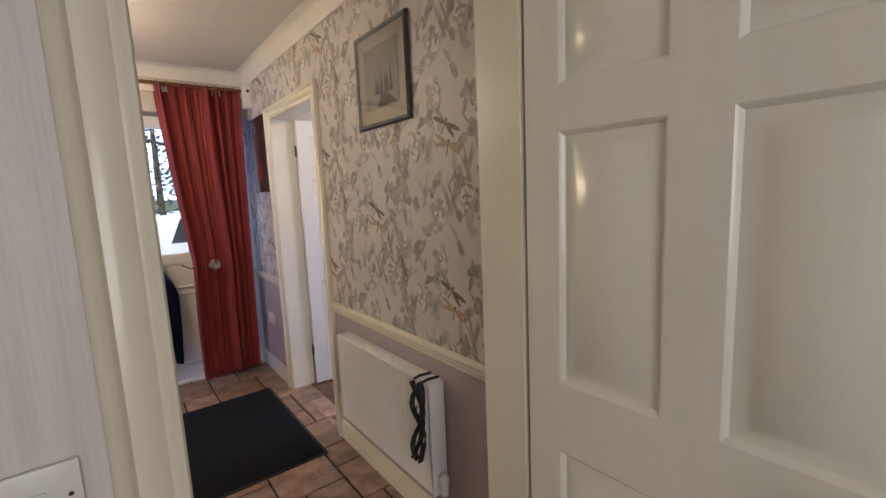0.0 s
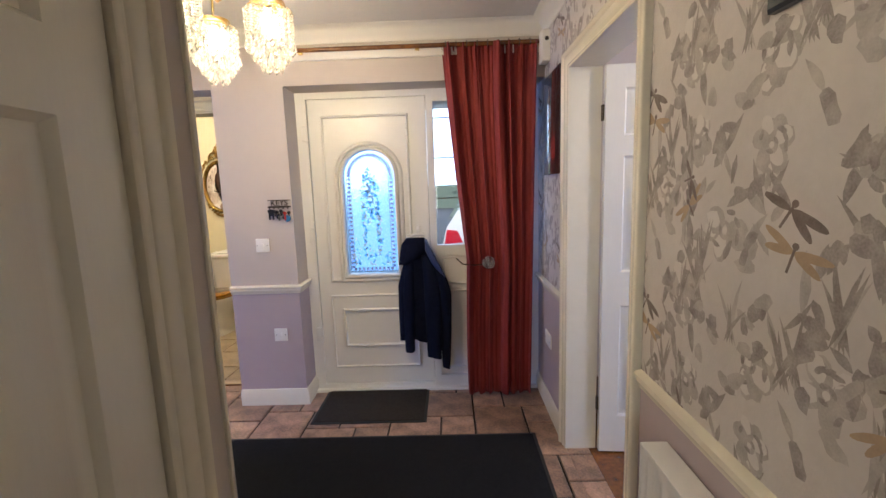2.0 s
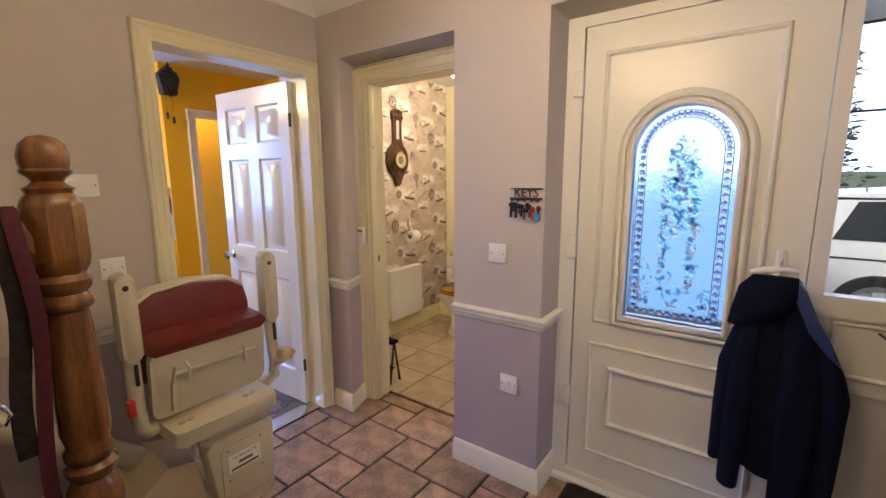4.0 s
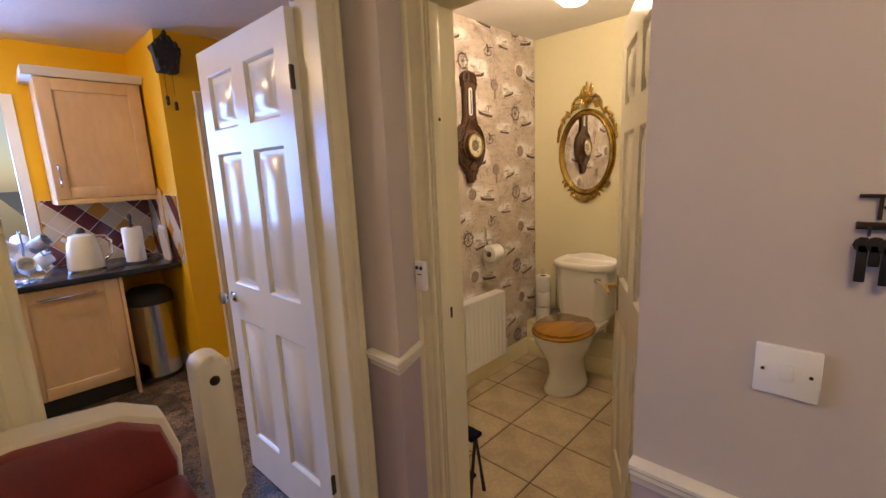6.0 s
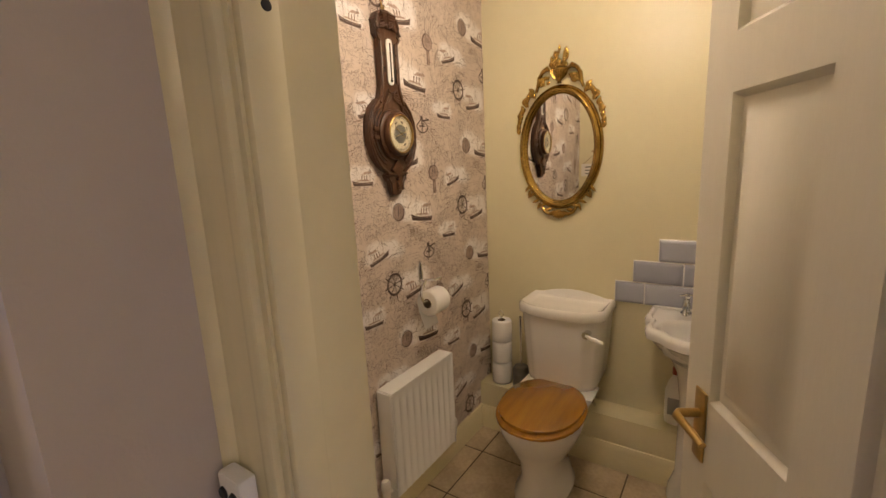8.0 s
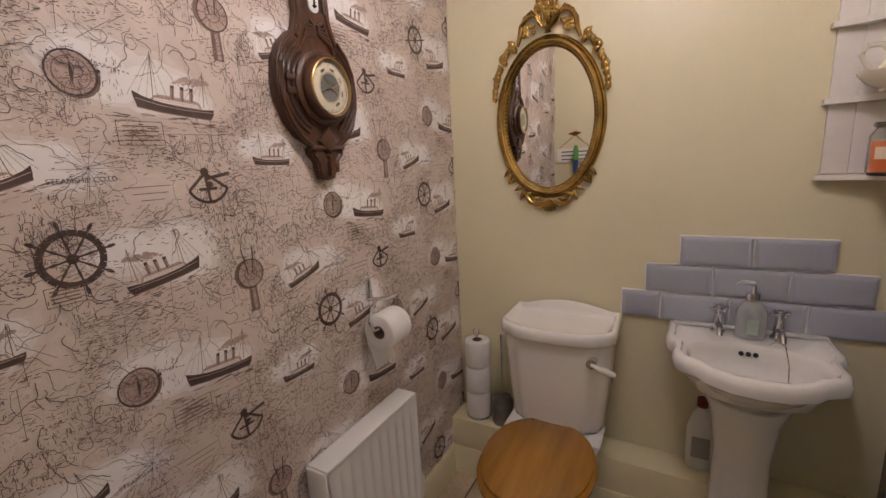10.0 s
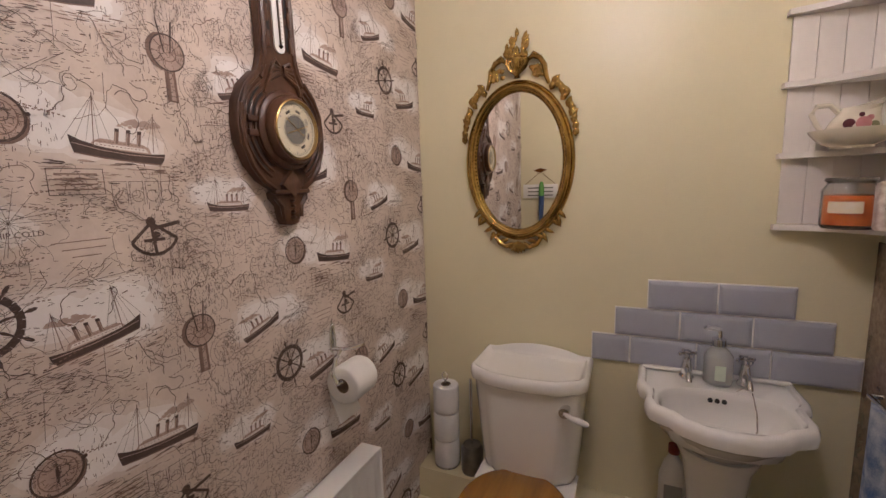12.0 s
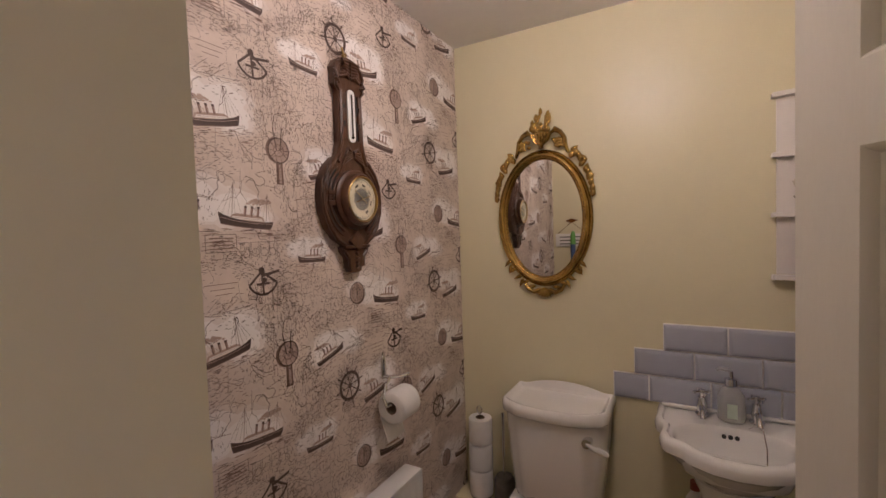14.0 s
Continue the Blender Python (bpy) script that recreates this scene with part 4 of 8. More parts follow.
for x in (-0.010, 0.010):
    b = bm_()
    lathe(b, [(0, 0), (0.0075, 0), (0.006, 0.003), (0, 0.0035)], 12, Matrix.Translation((x, -0.022, 0.03)) @ Matrix.Rotation(math.pi / 2, 4, "X"))
    part("button", b, RUBBER, sensor, "round black button")
b = bm_()
box(b, -0.010, -0.0225, 0.006, 0.012, -0.0215, 0.009)
part("mark", b, RUBBER, sensor)
chime = thing("door_chime", pose(XR, 3.60, 2.12), "small white door chime box", "door chime")
b = bm_()
box(b, -0.045, -0.05, 0, 0, 0.05, 0.17, 0, 0.004)
part("case", b, COVE, chime)
b = bm_()
lathe(b, [(0, 0), (0.012, 0), (0.012, 0.002), (0, 0.002)], 12, Matrix.Translation((-0.02, -0.05, 0.12)) @ Matrix.Rotation(math.pi / 2, 4, "X"))
part("grille", b, DARKMETAL, chime)

# ---- chandelier ----
chand = thing("chandelier", pose(-0.475, 2.67, HC), "brass three-arm ceiling light with crystal drops, lit", "chandelier")
b = bm_()
lathe(b, [(0, 0), (0.06, 0), (0.055, -0.02), (0.02, -0.035), (0.008, -0.04), (0.008, -0.17), (0.02, -0.18), (0.025, -0.20), (0.012, -0.225), (0.018, -0.24), (0, -0.255)], 20)
part("stem", b, BRASS, chand)
BULBM = glowing("lit_bulb", (1.0, 0.80, 0.52), 40.0)
rr = random.Random(2)
for bx_, by_ in BULBS:
    dx, dy = bx_ + 0.475, by_ - 2.67
    b = bm_()
    tube(b, [(dx * t, dy * t, -0.21 + 0.11 * math.sin(t * math.pi) - 0.03 * t) for t in [i / 10 for i in range(11)]], 0.005, 8)
    lathe(b, [(0.0, -0.24), (0.03, -0.245), (0.055, -0.25), (0.055, -0.256), (0.03, -0.256), (0.014, -0.262), (0.014, -0.275), (0, -0.275)], 16, Matrix.Translation((dx, dy, 0)))
    for r, z in ((0.078, -0.275), (0.06, -0.25), (0.045, -0.27)):
        tube(b, [(dx + r * math.cos(a), dy + r * math.sin(a), z) for a in [2 * math.pi * k / 24 for k in range(24)]], 0.003, 6, close=True)
    arm = part("arm", b, BRASS, chand)
    b = bm_()
    lathe(b, [(0, -0.27), (0.014, -0.275), (0.026, -0.31), (0.03, -0.345), (0.022, -0.37), (0, -0.38)], 16, Matrix.Translation((dx, dy, 0)))
    bulb = part("bulb", b, BULBM, arm, "glowing warm bulb")
    bulb.visible_shadow = False
    for r, n, beads, z0 in ((0.084, 17, 5, -0.275), (0.060, 13, 7, -0.27), (0.034, 8, 8, -0.285)):
        for k in range(n):
            a = 2 * math.pi * k / n
            b = bm_()
            for j in range(beads):
                lathe(b, [(0, -0.010), (0.0075, -0.004), (0.0075, 0.004), (0, 0.010)], 6, Matrix.Translation((dx + r * math.cos(a), dy + r * math.sin(a), z0 - 0.012 - 0.02 * j)), smooth=False)
            zb = z0 - 0.012 - 0.02 * beads
            lathe(b, [(0, zb + 0.008), (0.004, zb), (0.012, zb - 0.028), (0.008, zb - 0.038), (0, zb - 0.048)], 6, Matrix.Translation((dx + r * math.cos(a), dy + r * math.sin(a), 0)), smooth=False)
            drop = part("crystal_string", b, CRYSTAL, chand)
            drop.visible_shadow = False

# ---- printed wallpaper ----
def clip(poly, r):
    """Cuts an outline to the rectangle r = (u0, v0, u1, v1)."""
    for ax, lim, sg in ((0, r[0], 1), (0, r[2], -1), (1, r[1], 1), (1, r[3], -1)):
        out = []
        for i, p in enumerate(poly):
            q = poly[(i + 1) % len(poly)]
            a, c = sg * (p[ax] - lim), sg * (q[ax] - lim)
            if a >= 0:
                out.append(p)
            if a * c < 0:
                t = a / (a - c)
                out.append((p[0] + (q[0] - p[0]) * t, p[1] + (q[1] - p[1]) * t))
        poly = out
        if len(poly) < 3:
            return []
    return poly


def print_wall(name, cell, pu, pv, u0, v0, rects, put, mats, parent, drop=True, label="", marks=()):
    """Repeats the flat printed shapes of a cell over the rectangles of a wall; each mark (index, depth) starts a layer."""
    depth, base, start = [], 0.0004, 0
    for k in range(len(cell)):
        for m0, d0 in marks:
            if m0 == k:
                base, start = d0, k
        depth.append(base + 1.5e-6 * (k - start))
    verts, faces, idx = [], [], []
    for ci in range(-6, 10):
        for cj in range(-8, 9):
            ou, ov = u0 + ci * pu, v0 + cj * pv + (pv / 2 if drop and ci % 2 else 0)
            for k, (mi, poly) in enumerate(cell):
                moved = [(u + ou, v + ov) for u, v in poly]
                for r in rects:
                    if max(p[0] for p in moved) < r[0] or min(p[0] for p in moved) > r[2] or max(p[1] for p in moved) < r[1] or min(p[1] for p in moved) > r[3]:
                        continue
                    c = clip(moved, r)
                    if c:
                        n = len(verts)
                        verts += [put(u, v, depth[k]) for u, v in c]
                        faces.append(list(range(n, n + len(c))))
                        idx.append(mi)
    me = bpy.data.meshes.new(name)
    me.from_pydata(verts, [], faces)
    for m in mats:
        me.materials.append(m)
    me.polygons.foreach_set("material_index", idx)
    ob = new(name, me)
    ob.parent = parent
    return tagged(ob, label, kind="stuff")


def line(cell, mi, pts, w):
    for (a, b_), (c, d) in zip(pts, pts[1:]):
        l_ = math.hypot(c - a, d - b_) or 1e-6
        nx, ny = -(d - b_) / l_ * w / 2, (c - a) / l_ * w / 2
        cell.append((mi, [(a + nx, b_ + ny), (c + nx, d + ny), (c - nx, d - ny), (a - nx, b_ - ny)]))


def disc(cu, cv, ru, rv, n=12, wob=0.0, rnd=None, turn=0.0):
    pts = []
    for i in range(n):
        a = 2 * math.pi * i / n
        k = 1 + (rnd.uniform(-wob, wob) if rnd else 0)
        x, y = ru * k * math.cos(a), rv * k * math.sin(a)
        pts.append((cu + x * math.cos(turn) - y * math.sin(turn), cv + x * math.sin(turn) + y * math.cos(turn)))
    return pts


def ring(cell, mi, cu, cv, ru, rv, w, n=20):
    line(cell, mi, [(cu + ru * math.cos(2 * math.pi * i / n), cv + rv * math.sin(2 * math.pi * i / n)) for i in range(n + 1)], w)


# nautical paper: 0 pale cloud, 1 fine sepia line, 2 mid brown, 3 dark brown, 4 faint wash
def ink(name, c, c2=None):
    return material(name, c, c2, 25, 0.6, 0.2, 160)


NMATS = [ink("paper_cloud_edge", (0.72, 0.64, 0.58), (0.67, 0.58, 0.52)), ink("sepia_line", (0.13, 0.09, 0.074)), ink("mid_brown_print", (0.18, 0.11, 0.085), (0.26, 0.175, 0.14)),
         ink("dark_brown_print", (0.055, 0.034, 0.028), (0.105, 0.068, 0.053)), ink("faint_wash", (0.40, 0.295, 0.245), (0.52, 0.40, 0.345)), ink("paper_cloud", (0.80, 0.745, 0.71), (0.76, 0.695, 0.655)), ink("paper_cloud_core", (0.87, 0.84, 0.82), (0.83, 0.785, 0.76))]
ncell, nmarks = [], []
rn = random.Random(11)


def cloud(cu, cv, w, h):
    puffs = [(cu + rn.uniform(-0.36, 0.36) * w, cv + rn.uniform(-0.12, 0.25) * h, rn.uniform(0.18, 0.34)) for i in range(11)]
    for mi, k in ((0, 1.0), (5, 0.80), (6, 0.55)):
        for x, y, s in puffs:
            ncell.append((mi, disc(x, y, w * s * k, h * s * k, 16, 0.10, rn)))


def ship(cu, cv, w, tilt, flip=1, funnels=3):
    """A steamship seen from the side, its hull's middle at (cu, cv)."""
    nmarks.append((len(ncell), 0.0008))

    def at(x, y):
        x *= flip
        return (cu + w * (x * math.cos(tilt) - y * math.sin(tilt)), cv + w * (x * math.sin(tilt) + y * math.cos(tilt)))
    ncell.append((4, [at(x, y) for x, y in ((-0.34, 0.07), (0.34, 0.05), (0.31, 0.13), (0.24, 0.16), (-0.20, 0.18), (-0.27, 0.15))]))
    ncell.append((5, [at(x, y) for x, y in ((-0.29, 0.09), (0.30, 0.07), (0.27, 0.115), (-0.26, 0.135))]))
    for y in (0.105, 0.145):
        for k in range(13):
            x = -0.25 + 0.04 * k
            line(ncell, 2, [at(x, y - 0.03 * x), at(x + 0.022, y - 0.03 * x)], 0.0011)
    hull = [(-0.50, 0.185), (-0.485, 0.10), (-0.455, 0.0), (-0.2, -0.035), (0.2, -0.06), (0.44, -0.065), (0.485, 0.0), (0.50, 0.075), (0.3, 0.055), (0.0, 0.065), (-0.25, 0.10), (-0.40, 0.14)]
    ncell.append((3, [at(x, y) for x, y in hull]))
    ncell.append((2, [at(x, y) for x, y in ((-0.45, 0.01), (-0.2, -0.02), (0.2, -0.045), (0.46, -0.05), (0.44, -0.065), (0.2, -0.06), (-0.2, -0.035), (-0.455, -0.002))]))
    line(ncell, 4, [at(-0.47, 0.105), at(-0.2, 0.055), at(0.1, 0.03), at(0.48, 0.035)], 0.0012)
    for k in range(funnels):
        x = -0.07 + k * 0.12
        ncell.append((2, [at(x, 0.14), at(x + 0.045, 0.14), at(x + 0.066, 0.31), at(x + 0.02, 0.31)]))
        ncell.append((4, [at(x + 0.004, 0.14), at(x + 0.016, 0.14), at(x + 0.036, 0.27), at(x + 0.024, 0.27)]))
        ncell.append((3, [at(x + 0.016, 0.275), at(x + 0.062, 0.275), at(x + 0.066, 0.31), at(x + 0.02, 0.31)]))
        for j in range(4):
            ncell.append((4, disc(*at(x + 0.07 + 0.055 * j, 0.345 + 0.022 * j), (0.028 + 0.012 * j) * w, (0.016 + 0.005 * j) * w, 9, 0.25, rn, tilt)))
    for x, h in ((-0.27, 0.66), (0.36, 0.54)):
        line(ncell, 2, [at(x, 0.08), at(x + 0.02, h)], 0.0013)
        for e in (-0.48, -0.30, -0.12, 0.10, 0.30):
            line(ncell, 1, [at(x + 0.02, h * 0.95), at(x + e * 0.6, 0.12)], 0.0005)
    for i in range(70):
        x, y = rn.uniform(-0.72, 0.62), -0.07 - rn.random() ** 1.4 * 0.30
        l_ = rn.uniform(0.03, 0.11) * (1.2 + 2.0 * y)
        ncell.append((rn.choice((2, 4, 4, 1)), disc(*at(x, y), w * l_, w * rn.uniform(0.004, 0.009), 7, 0.15, rn, tilt)))


def wheel(cu, cv, r):
    nmarks.append((len(ncell), 0.0008))
    for k in range(8):
        a = math.pi * k / 4 + 0.2
        line(ncell, 3, [(cu + 0.12 * r * math.cos(a), cv + 0.12 * r * math.sin(a)), (cu + r * math.cos(a), cv + r * math.sin(a))], 0.003)
        ncell.append((3, disc(cu + 0.9 * r * math.cos(a), cv + 0.9 * r * math.sin(a), 0.13 * r, 0.05 * r, 7, 0, None, a)))
        ncell.append((3, disc(cu + 0.42 * r * math.cos(a), cv + 0.42 * r * math.sin(a), 0.12 * r, 0.04 * r, 7, 0, None, a)))
    ring(ncell, 3, cu, cv, 0.68 * r, 0.68 * r, 0.17 * r)
    ncell.append((3, disc(cu, cv, 0.14 * r, 0.14 * r)))


def compass(cu, cv, r):
    nmarks.append((len(ncell), 0.0008))
    ncell.append((2, disc(cu + 0.12 * r, cv - 0.12 * r, r, r, 20)))
    ncell.append((4, disc(cu, cv, 0.93 * r, 0.93 * r, 20)))
    ring(ncell, 3, cu, cv, r, r, 0.10 * r)
    ring(ncell, 2, cu, cv, 0.74 * r, 0.74 * r, 0.05 * r)
    for k in range(12):
        a = math.pi * k / 6
        line(ncell, 2, [(cu + 0.45 * r * math.cos(a), cv + 0.45 * r * math.sin(a)), (cu + 0.66 * r * math.cos(a), cv + 0.66 * r * math.sin(a))], 0.0012)
    ncell.append((3, [(cu - 0.05 * r, cv - 0.6 * r), (cu + 0.08 * r, cv), (cu - 0.02 * r, cv + 0.65 * r), (cu - 0.08 * r, cv)]))
    ncell.append((3, disc(cu + 1.08 * r, cv + 0.2 * r, 0.1 * r, 0.1 * r, 8)))


def telegraph(cu, cv, r):
    nmarks.append((len(ncell), 0.0008))
    ncell.append((2, [(cu - 0.3 * r, cv - 2.6 * r), (cu + 0.35 * r, cv - 2.6 * r), (cu + 0.3 * r, cv - 0.8 * r), (cu - 0.3 * r, cv - 0.8 * r)]))
    ncell.append((4, [(cu - 0.05 * r, cv - 2.5 * r), (cu + 0.2 * r, cv - 2.5 * r), (cu + 0.15 * r, cv - 1.0 * r), (cu - 0.05 * r, cv - 1.0 * r)]))
    ncell.append((2, disc(cu - 0.2 * r, cv, r, r, 18)))
    ncell.append((4, disc(cu, cv, 0.95 * r, 0.95 * r, 18)))
    ring(ncell, 3, cu, cv, 0.95 * r, 0.95 * r, 0.08 * r)
    ring(ncell, 2, cu, cv, 0.45 * r, 0.45 * r, 0.06 * r)
    for k in range(10):
        a = math.pi * k / 5
        line(ncell, 2, [(cu + 0.45 * r * math.cos(a), cv + 0.45 * r * math.sin(a)), (cu + 0.9 * r * math.cos(a), cv + 0.9 * r * math.sin(a))], 0.001)
    for x in (-0.5, 0.35):
        line(ncell, 3, [(cu + x * r * 0.4, cv), (cu + x * r, cv + 1.7 * r)], 0.003)


def sextant(cu, cv, r):
    nmarks.append((len(ncell), 0.0008))
    ring_pts = [(cu + r * math.cos(a), cv + r * math.sin(a) + 0.5 * r) for a in [math.radians(205 + 13 * i) for i in range(11)]]
    line(ncell, 3, ring_pts, 0.0060)
    for e in (ring_pts[0], ring_pts[5], ring_pts[-1]):
        line(ncell, 3, [(cu - 0.1 * r, cv + 0.8 * r), e], 0.0058)
    line(ncell, 3, [(cu - 0.45 * r, cv + 0.1 * r), (cu + 0.4 * r, cv + 0.1 * r)], 0.0058)
    line(ncell, 3, [(cu - 0.1 * r, cv + 0.55 * r), (cu + 1.1 * r, cv + 0.75 * r)], 0.0070)
    ncell.append((3, disc(cu - 0.1 * r, cv + 0.85 * r, 0.2 * r, 0.2 * r, 10)))
    ncell.append((3, disc(cu + 0.05 * r, cv + 0.3 * r, 0.2 * r, 0.14 * r, 8)))


# faint map lines, panels of tiny lettering and drawings first, then the large motifs
PU, PV = 0.5415, 0.536
SHIPS = ((4.552, 1.497, 0.150, -0.05, 1), (4.480, 1.190, 0.138, 0.10, -1), (4.755, 1.395, 0.105, 0.03, 1), (4.812, 1.105, 0.115, 0.22, -1))
for cu, cv, w, tilt, flip in SHIPS:
    cloud(cu - 0.22 * w * flip, cv + 0.20 * w, w * 1.9, w * 1.12)
nmarks.append((len(ncell), 0.00065))


def busy():
    """A spot of the repeat that lies off the ships' pale clouds."""
    while True:
        u, v = 4.40 + rn.random() * PU, 1.05 + rn.random() * PV
        if not (4.38 < u < 4.56 and 1.33 < v < 1.40) and all(((u - a) / (0.80 * c)) ** 2 + ((v - b_ - 0.18 * c) / (0.48 * c)) ** 2 > 1 for a, b_, c, d, e in SHIPS):
            return u, v


# coastlines, straight chart lines, hatched patches and strings of place names
for i in range(170):
    u, v = busy()
    a = rn.random() * 6.28
    pts = [(u, v)]
    for k in range(rn.randint(6, 16)):
        a += rn.uniform(-1.0, 1.0)
        u, v = u + 0.007 * math.cos(a), v + 0.007 * math.sin(a)
        pts.append((u, v))
    line(ncell, rn.choice((1, 1, 1, 2)), pts, rn.choice((0.0006, 0.0008, 0.0010, 0.0013)))
for i in range(50):
    u, v = busy()
    a, l_ = rn.choice((1.57, 1.5, 0.1, 0.7, 2.4)) + rn.uniform(-0.1, 0.1), rn.uniform(0.03, 0.09)
    line(ncell, 1, [(u, v), (u + l_ * math.cos(a), v + l_ * math.sin(a))], 0.0008)
for i in range(84):
    cu, cv = busy()
    up = rn.choice((True, False))
    for k in range(46):
        a, r = rn.random() * 6.28, rn.random() ** 0.7 * 0.036
        u, v = cu + r * math.cos(a), cv + 1.3 * r * math.sin(a)
        s = rn.uniform(0.003, 0.010)
        line(ncell, rn.choice((1, 1, 2)), [(u, v), (u + (rn.uniform(-0.3, 0.3) if up else 1) * s, v + (1 if up else rn.uniform(-0.4, 0.4)) * s)], rn.uniform(0.0005, 0.0012))
for i in range(34):
    u, v = busy()
    tilt = rn.uniform(-0.4, 0.4)
    for k in range(rn.randint(4, 9)):
        x = 0.0065 * k
        line(ncell, 2, [(u + x, v + x * tilt), (u + x + 0.0035, v + (x + 0.0035) * tilt)], 0.0019)
for cu, cv, w, h in ((4.44, 1.435, 0.075, 0.04), (4.84, 1.46, 0.05, 0.03)):
    line(ncell, 1, [(cu, cv), (cu + w, cv), (cu + w, cv + h), (cu, cv + h), (cu, cv)], 0.0012)
    for k in range(4):
        line(ncell, 2, [(cu + 0.12 * w, cv + h * (0.2 + 0.2 * k)), (cu + 0.88 * w, cv + h * (0.2 + 0.2 * k))], 0.0022)
for k in range(1, 4):
    line(ncell, 2, [(4.42 + 0.012 * k, 1.375 - 0.012 * k), (4.52 - 0.008 * k, 1.375 - 0.012 * k)], 0.0028 if k == 0 else 0.0014)
for k in range(4):
    ring(ncell, 1, 4.54 + 0.025 * k, 1.43, 0.010, 0.010, 0.0009, 12)
    line(ncell, 1, [(4.525 + 0.027 * k, 1.415), (4.525 + 0.027 * k, 1.455), (4.548 + 0.027 * k, 1.455), (4.548 + 0.027 * k, 1.415)], 0.0009)
for k in range(14):
    a = 2 * math.pi * k / 14
    line(ncell, 1, [(4.93, 1.13), (4.93 + 0.05 * math.cos(a), 1.13 + 0.05 * math.sin(a))], 0.0006)
ring(ncell, 1, 4.70, 1.10, 0.036, 0.036, 0.0008)
ring(ncell, 1, 4.70, 1.10, 0.026, 0.026, 0.0008)
for cu, cv, w, tilt, flip in SHIPS:
    ship(cu, cv, w, tilt, flip, 3)
wheel(4.887, 0.991 + PV, 0.062)
compass(4.939, 1.277, 0.034)
telegraph(4.656, 1.155, 0.034)
sextant(4.590, 1.345, 0.045)


def letters(cell, mi, text, size, cu, cv, turn=0.0):
    """Adds the outlines of a line of print to a repeat."""
    fc = bpy.data.curves.new("print", "FONT")
    fc.body, fc.size, fc.align_x, fc.align_y = text, size, "CENTER", "CENTER"
    tmp = bpy.data.objects.new("print", fc)
    scene.collection.objects.link(tmp)
    me = bpy.data.meshes.new_from_object(tmp.evaluated_get(bpy.context.evaluated_depsgraph_get()))
    bpy.data.objects.remove(tmp)
    c, s = math.cos(turn), math.sin(turn)
    for f in me.polygons:
        pts = [me.vertices[i].co for i in f.vertices]
        cell.append((mi, [(cu + p.x * c - p.y * s, cv + p.x * s + p.y * c) for p in pts]))
    bpy.data.meshes.remove(me)


nmarks.append((len(ncell), 0.0007))
for k, word in enumerate(("FULL", "HALF", "SLOW")):
    letters(ncell, 3, word, 0.013, 4.722 + 0.002 * k, 1.128 - 0.012 * k, 0.9 - 0.35 * k)
letters(ncell, 3, "STOP", 0.010, 4.700, 1.078, -1.5)
letters(ncell, 3, "STEAMSHIP CO.LD", 0.0118, 4.382, 1.380)
letters(ncell, 3, "NEW YORK", 0.007, 4.39, 1.338)
wc_put = lambda u, v, d: (-2.535 + d, u, v)
print_wall("wallpaper_print", ncell, PU, PV, 0.0, 0.0, [(3.995, 0.13, 5.675, WC_C)], wc_put, NMATS, wall_wc_w, True, "sepia ships, wheels, compasses and charts", nmarks)

# floral paper: 0 light petal, 1 mid grey petal, 2 shadow grey, 3 leaf, 4 gold wing, 5 dark body
FMATS = [ink("petal_light", (0.66, 0.63, 0.60), (0.60, 0.565, 0.54)), ink("petal_grey", (0.33, 0.30, 0.285), (0.52, 0.485, 0.46)), ink("petal_shadow", (0.19, 0.165, 0.155), (0.45, 0.41, 0.395)),
         ink("leaf_grey", (0.20, 0.175, 0.16), (0.44, 0.40, 0.38)), ink("wing_gold", (0.46, 0.34, 0.22), (0.34, 0.25, 0.17)), ink("wing_dark", (0.12, 0.088, 0.08), (0.22, 0.18, 0.165))]
fcell = []
rf = random.Random(21)


def blade(cu, cv, l_, w, a, mi):
    pts = []
    bend = rf.uniform(-0.25, 0.25)
    for t, k in ((0, 0.05), (0.2, 0.7), (0.45, 1.0), (0.75, 0.6), (1.0, 0.0), (0.75, -0.6), (0.45, -1.0), (0.2, -0.7)):
        x, y = l_ * t, w * k + bend * l_ * t * t
        pts.append((cu + x * math.cos(a) - y * math.sin(a), cv + x * math.sin(a) + y * math.cos(a)))
    fcell.append((mi, pts))


def bloom(cu, cv, r):
    for k in range(rf.randint(6, 8)):
        a = rf.random() * 6.28
        fcell.append((1, disc(cu + 0.55 * r * math.cos(a), cv + 0.55 * r * math.sin(a), r * 0.46, r * 0.36, 11, 0.16, rf, a)))
        if k % 2:
            fcell.append((0, disc(cu + 0.60 * r * math.cos(a) + 0.004, cv + 0.60 * r * math.sin(a) + 0.005, r * 0.38, r * 0.28, 11, 0.14, rf, a)))
    for k in range(5):
        a = rf.random() * 6.28
        fcell.append((2, disc(cu + 0.62 * r * math.cos(a), cv + 0.62 * r * math.sin(a), r * 0.20, r * 0.09, 9, 0.2, rf, a + 1.3)))
    for k in range(5):
        a = k * 1.26
        fcell.append((rf.choice((1, 2)), disc(cu + 0.22 * r * math.cos(a), cv + 0.22 * r * math.sin(a), r * 0.17, r * 0.08, 9, 0.15, rf, a + 1.5)))
    fcell.append((0, disc(cu, cv, r * 0.12, r * 0.12, 10)))


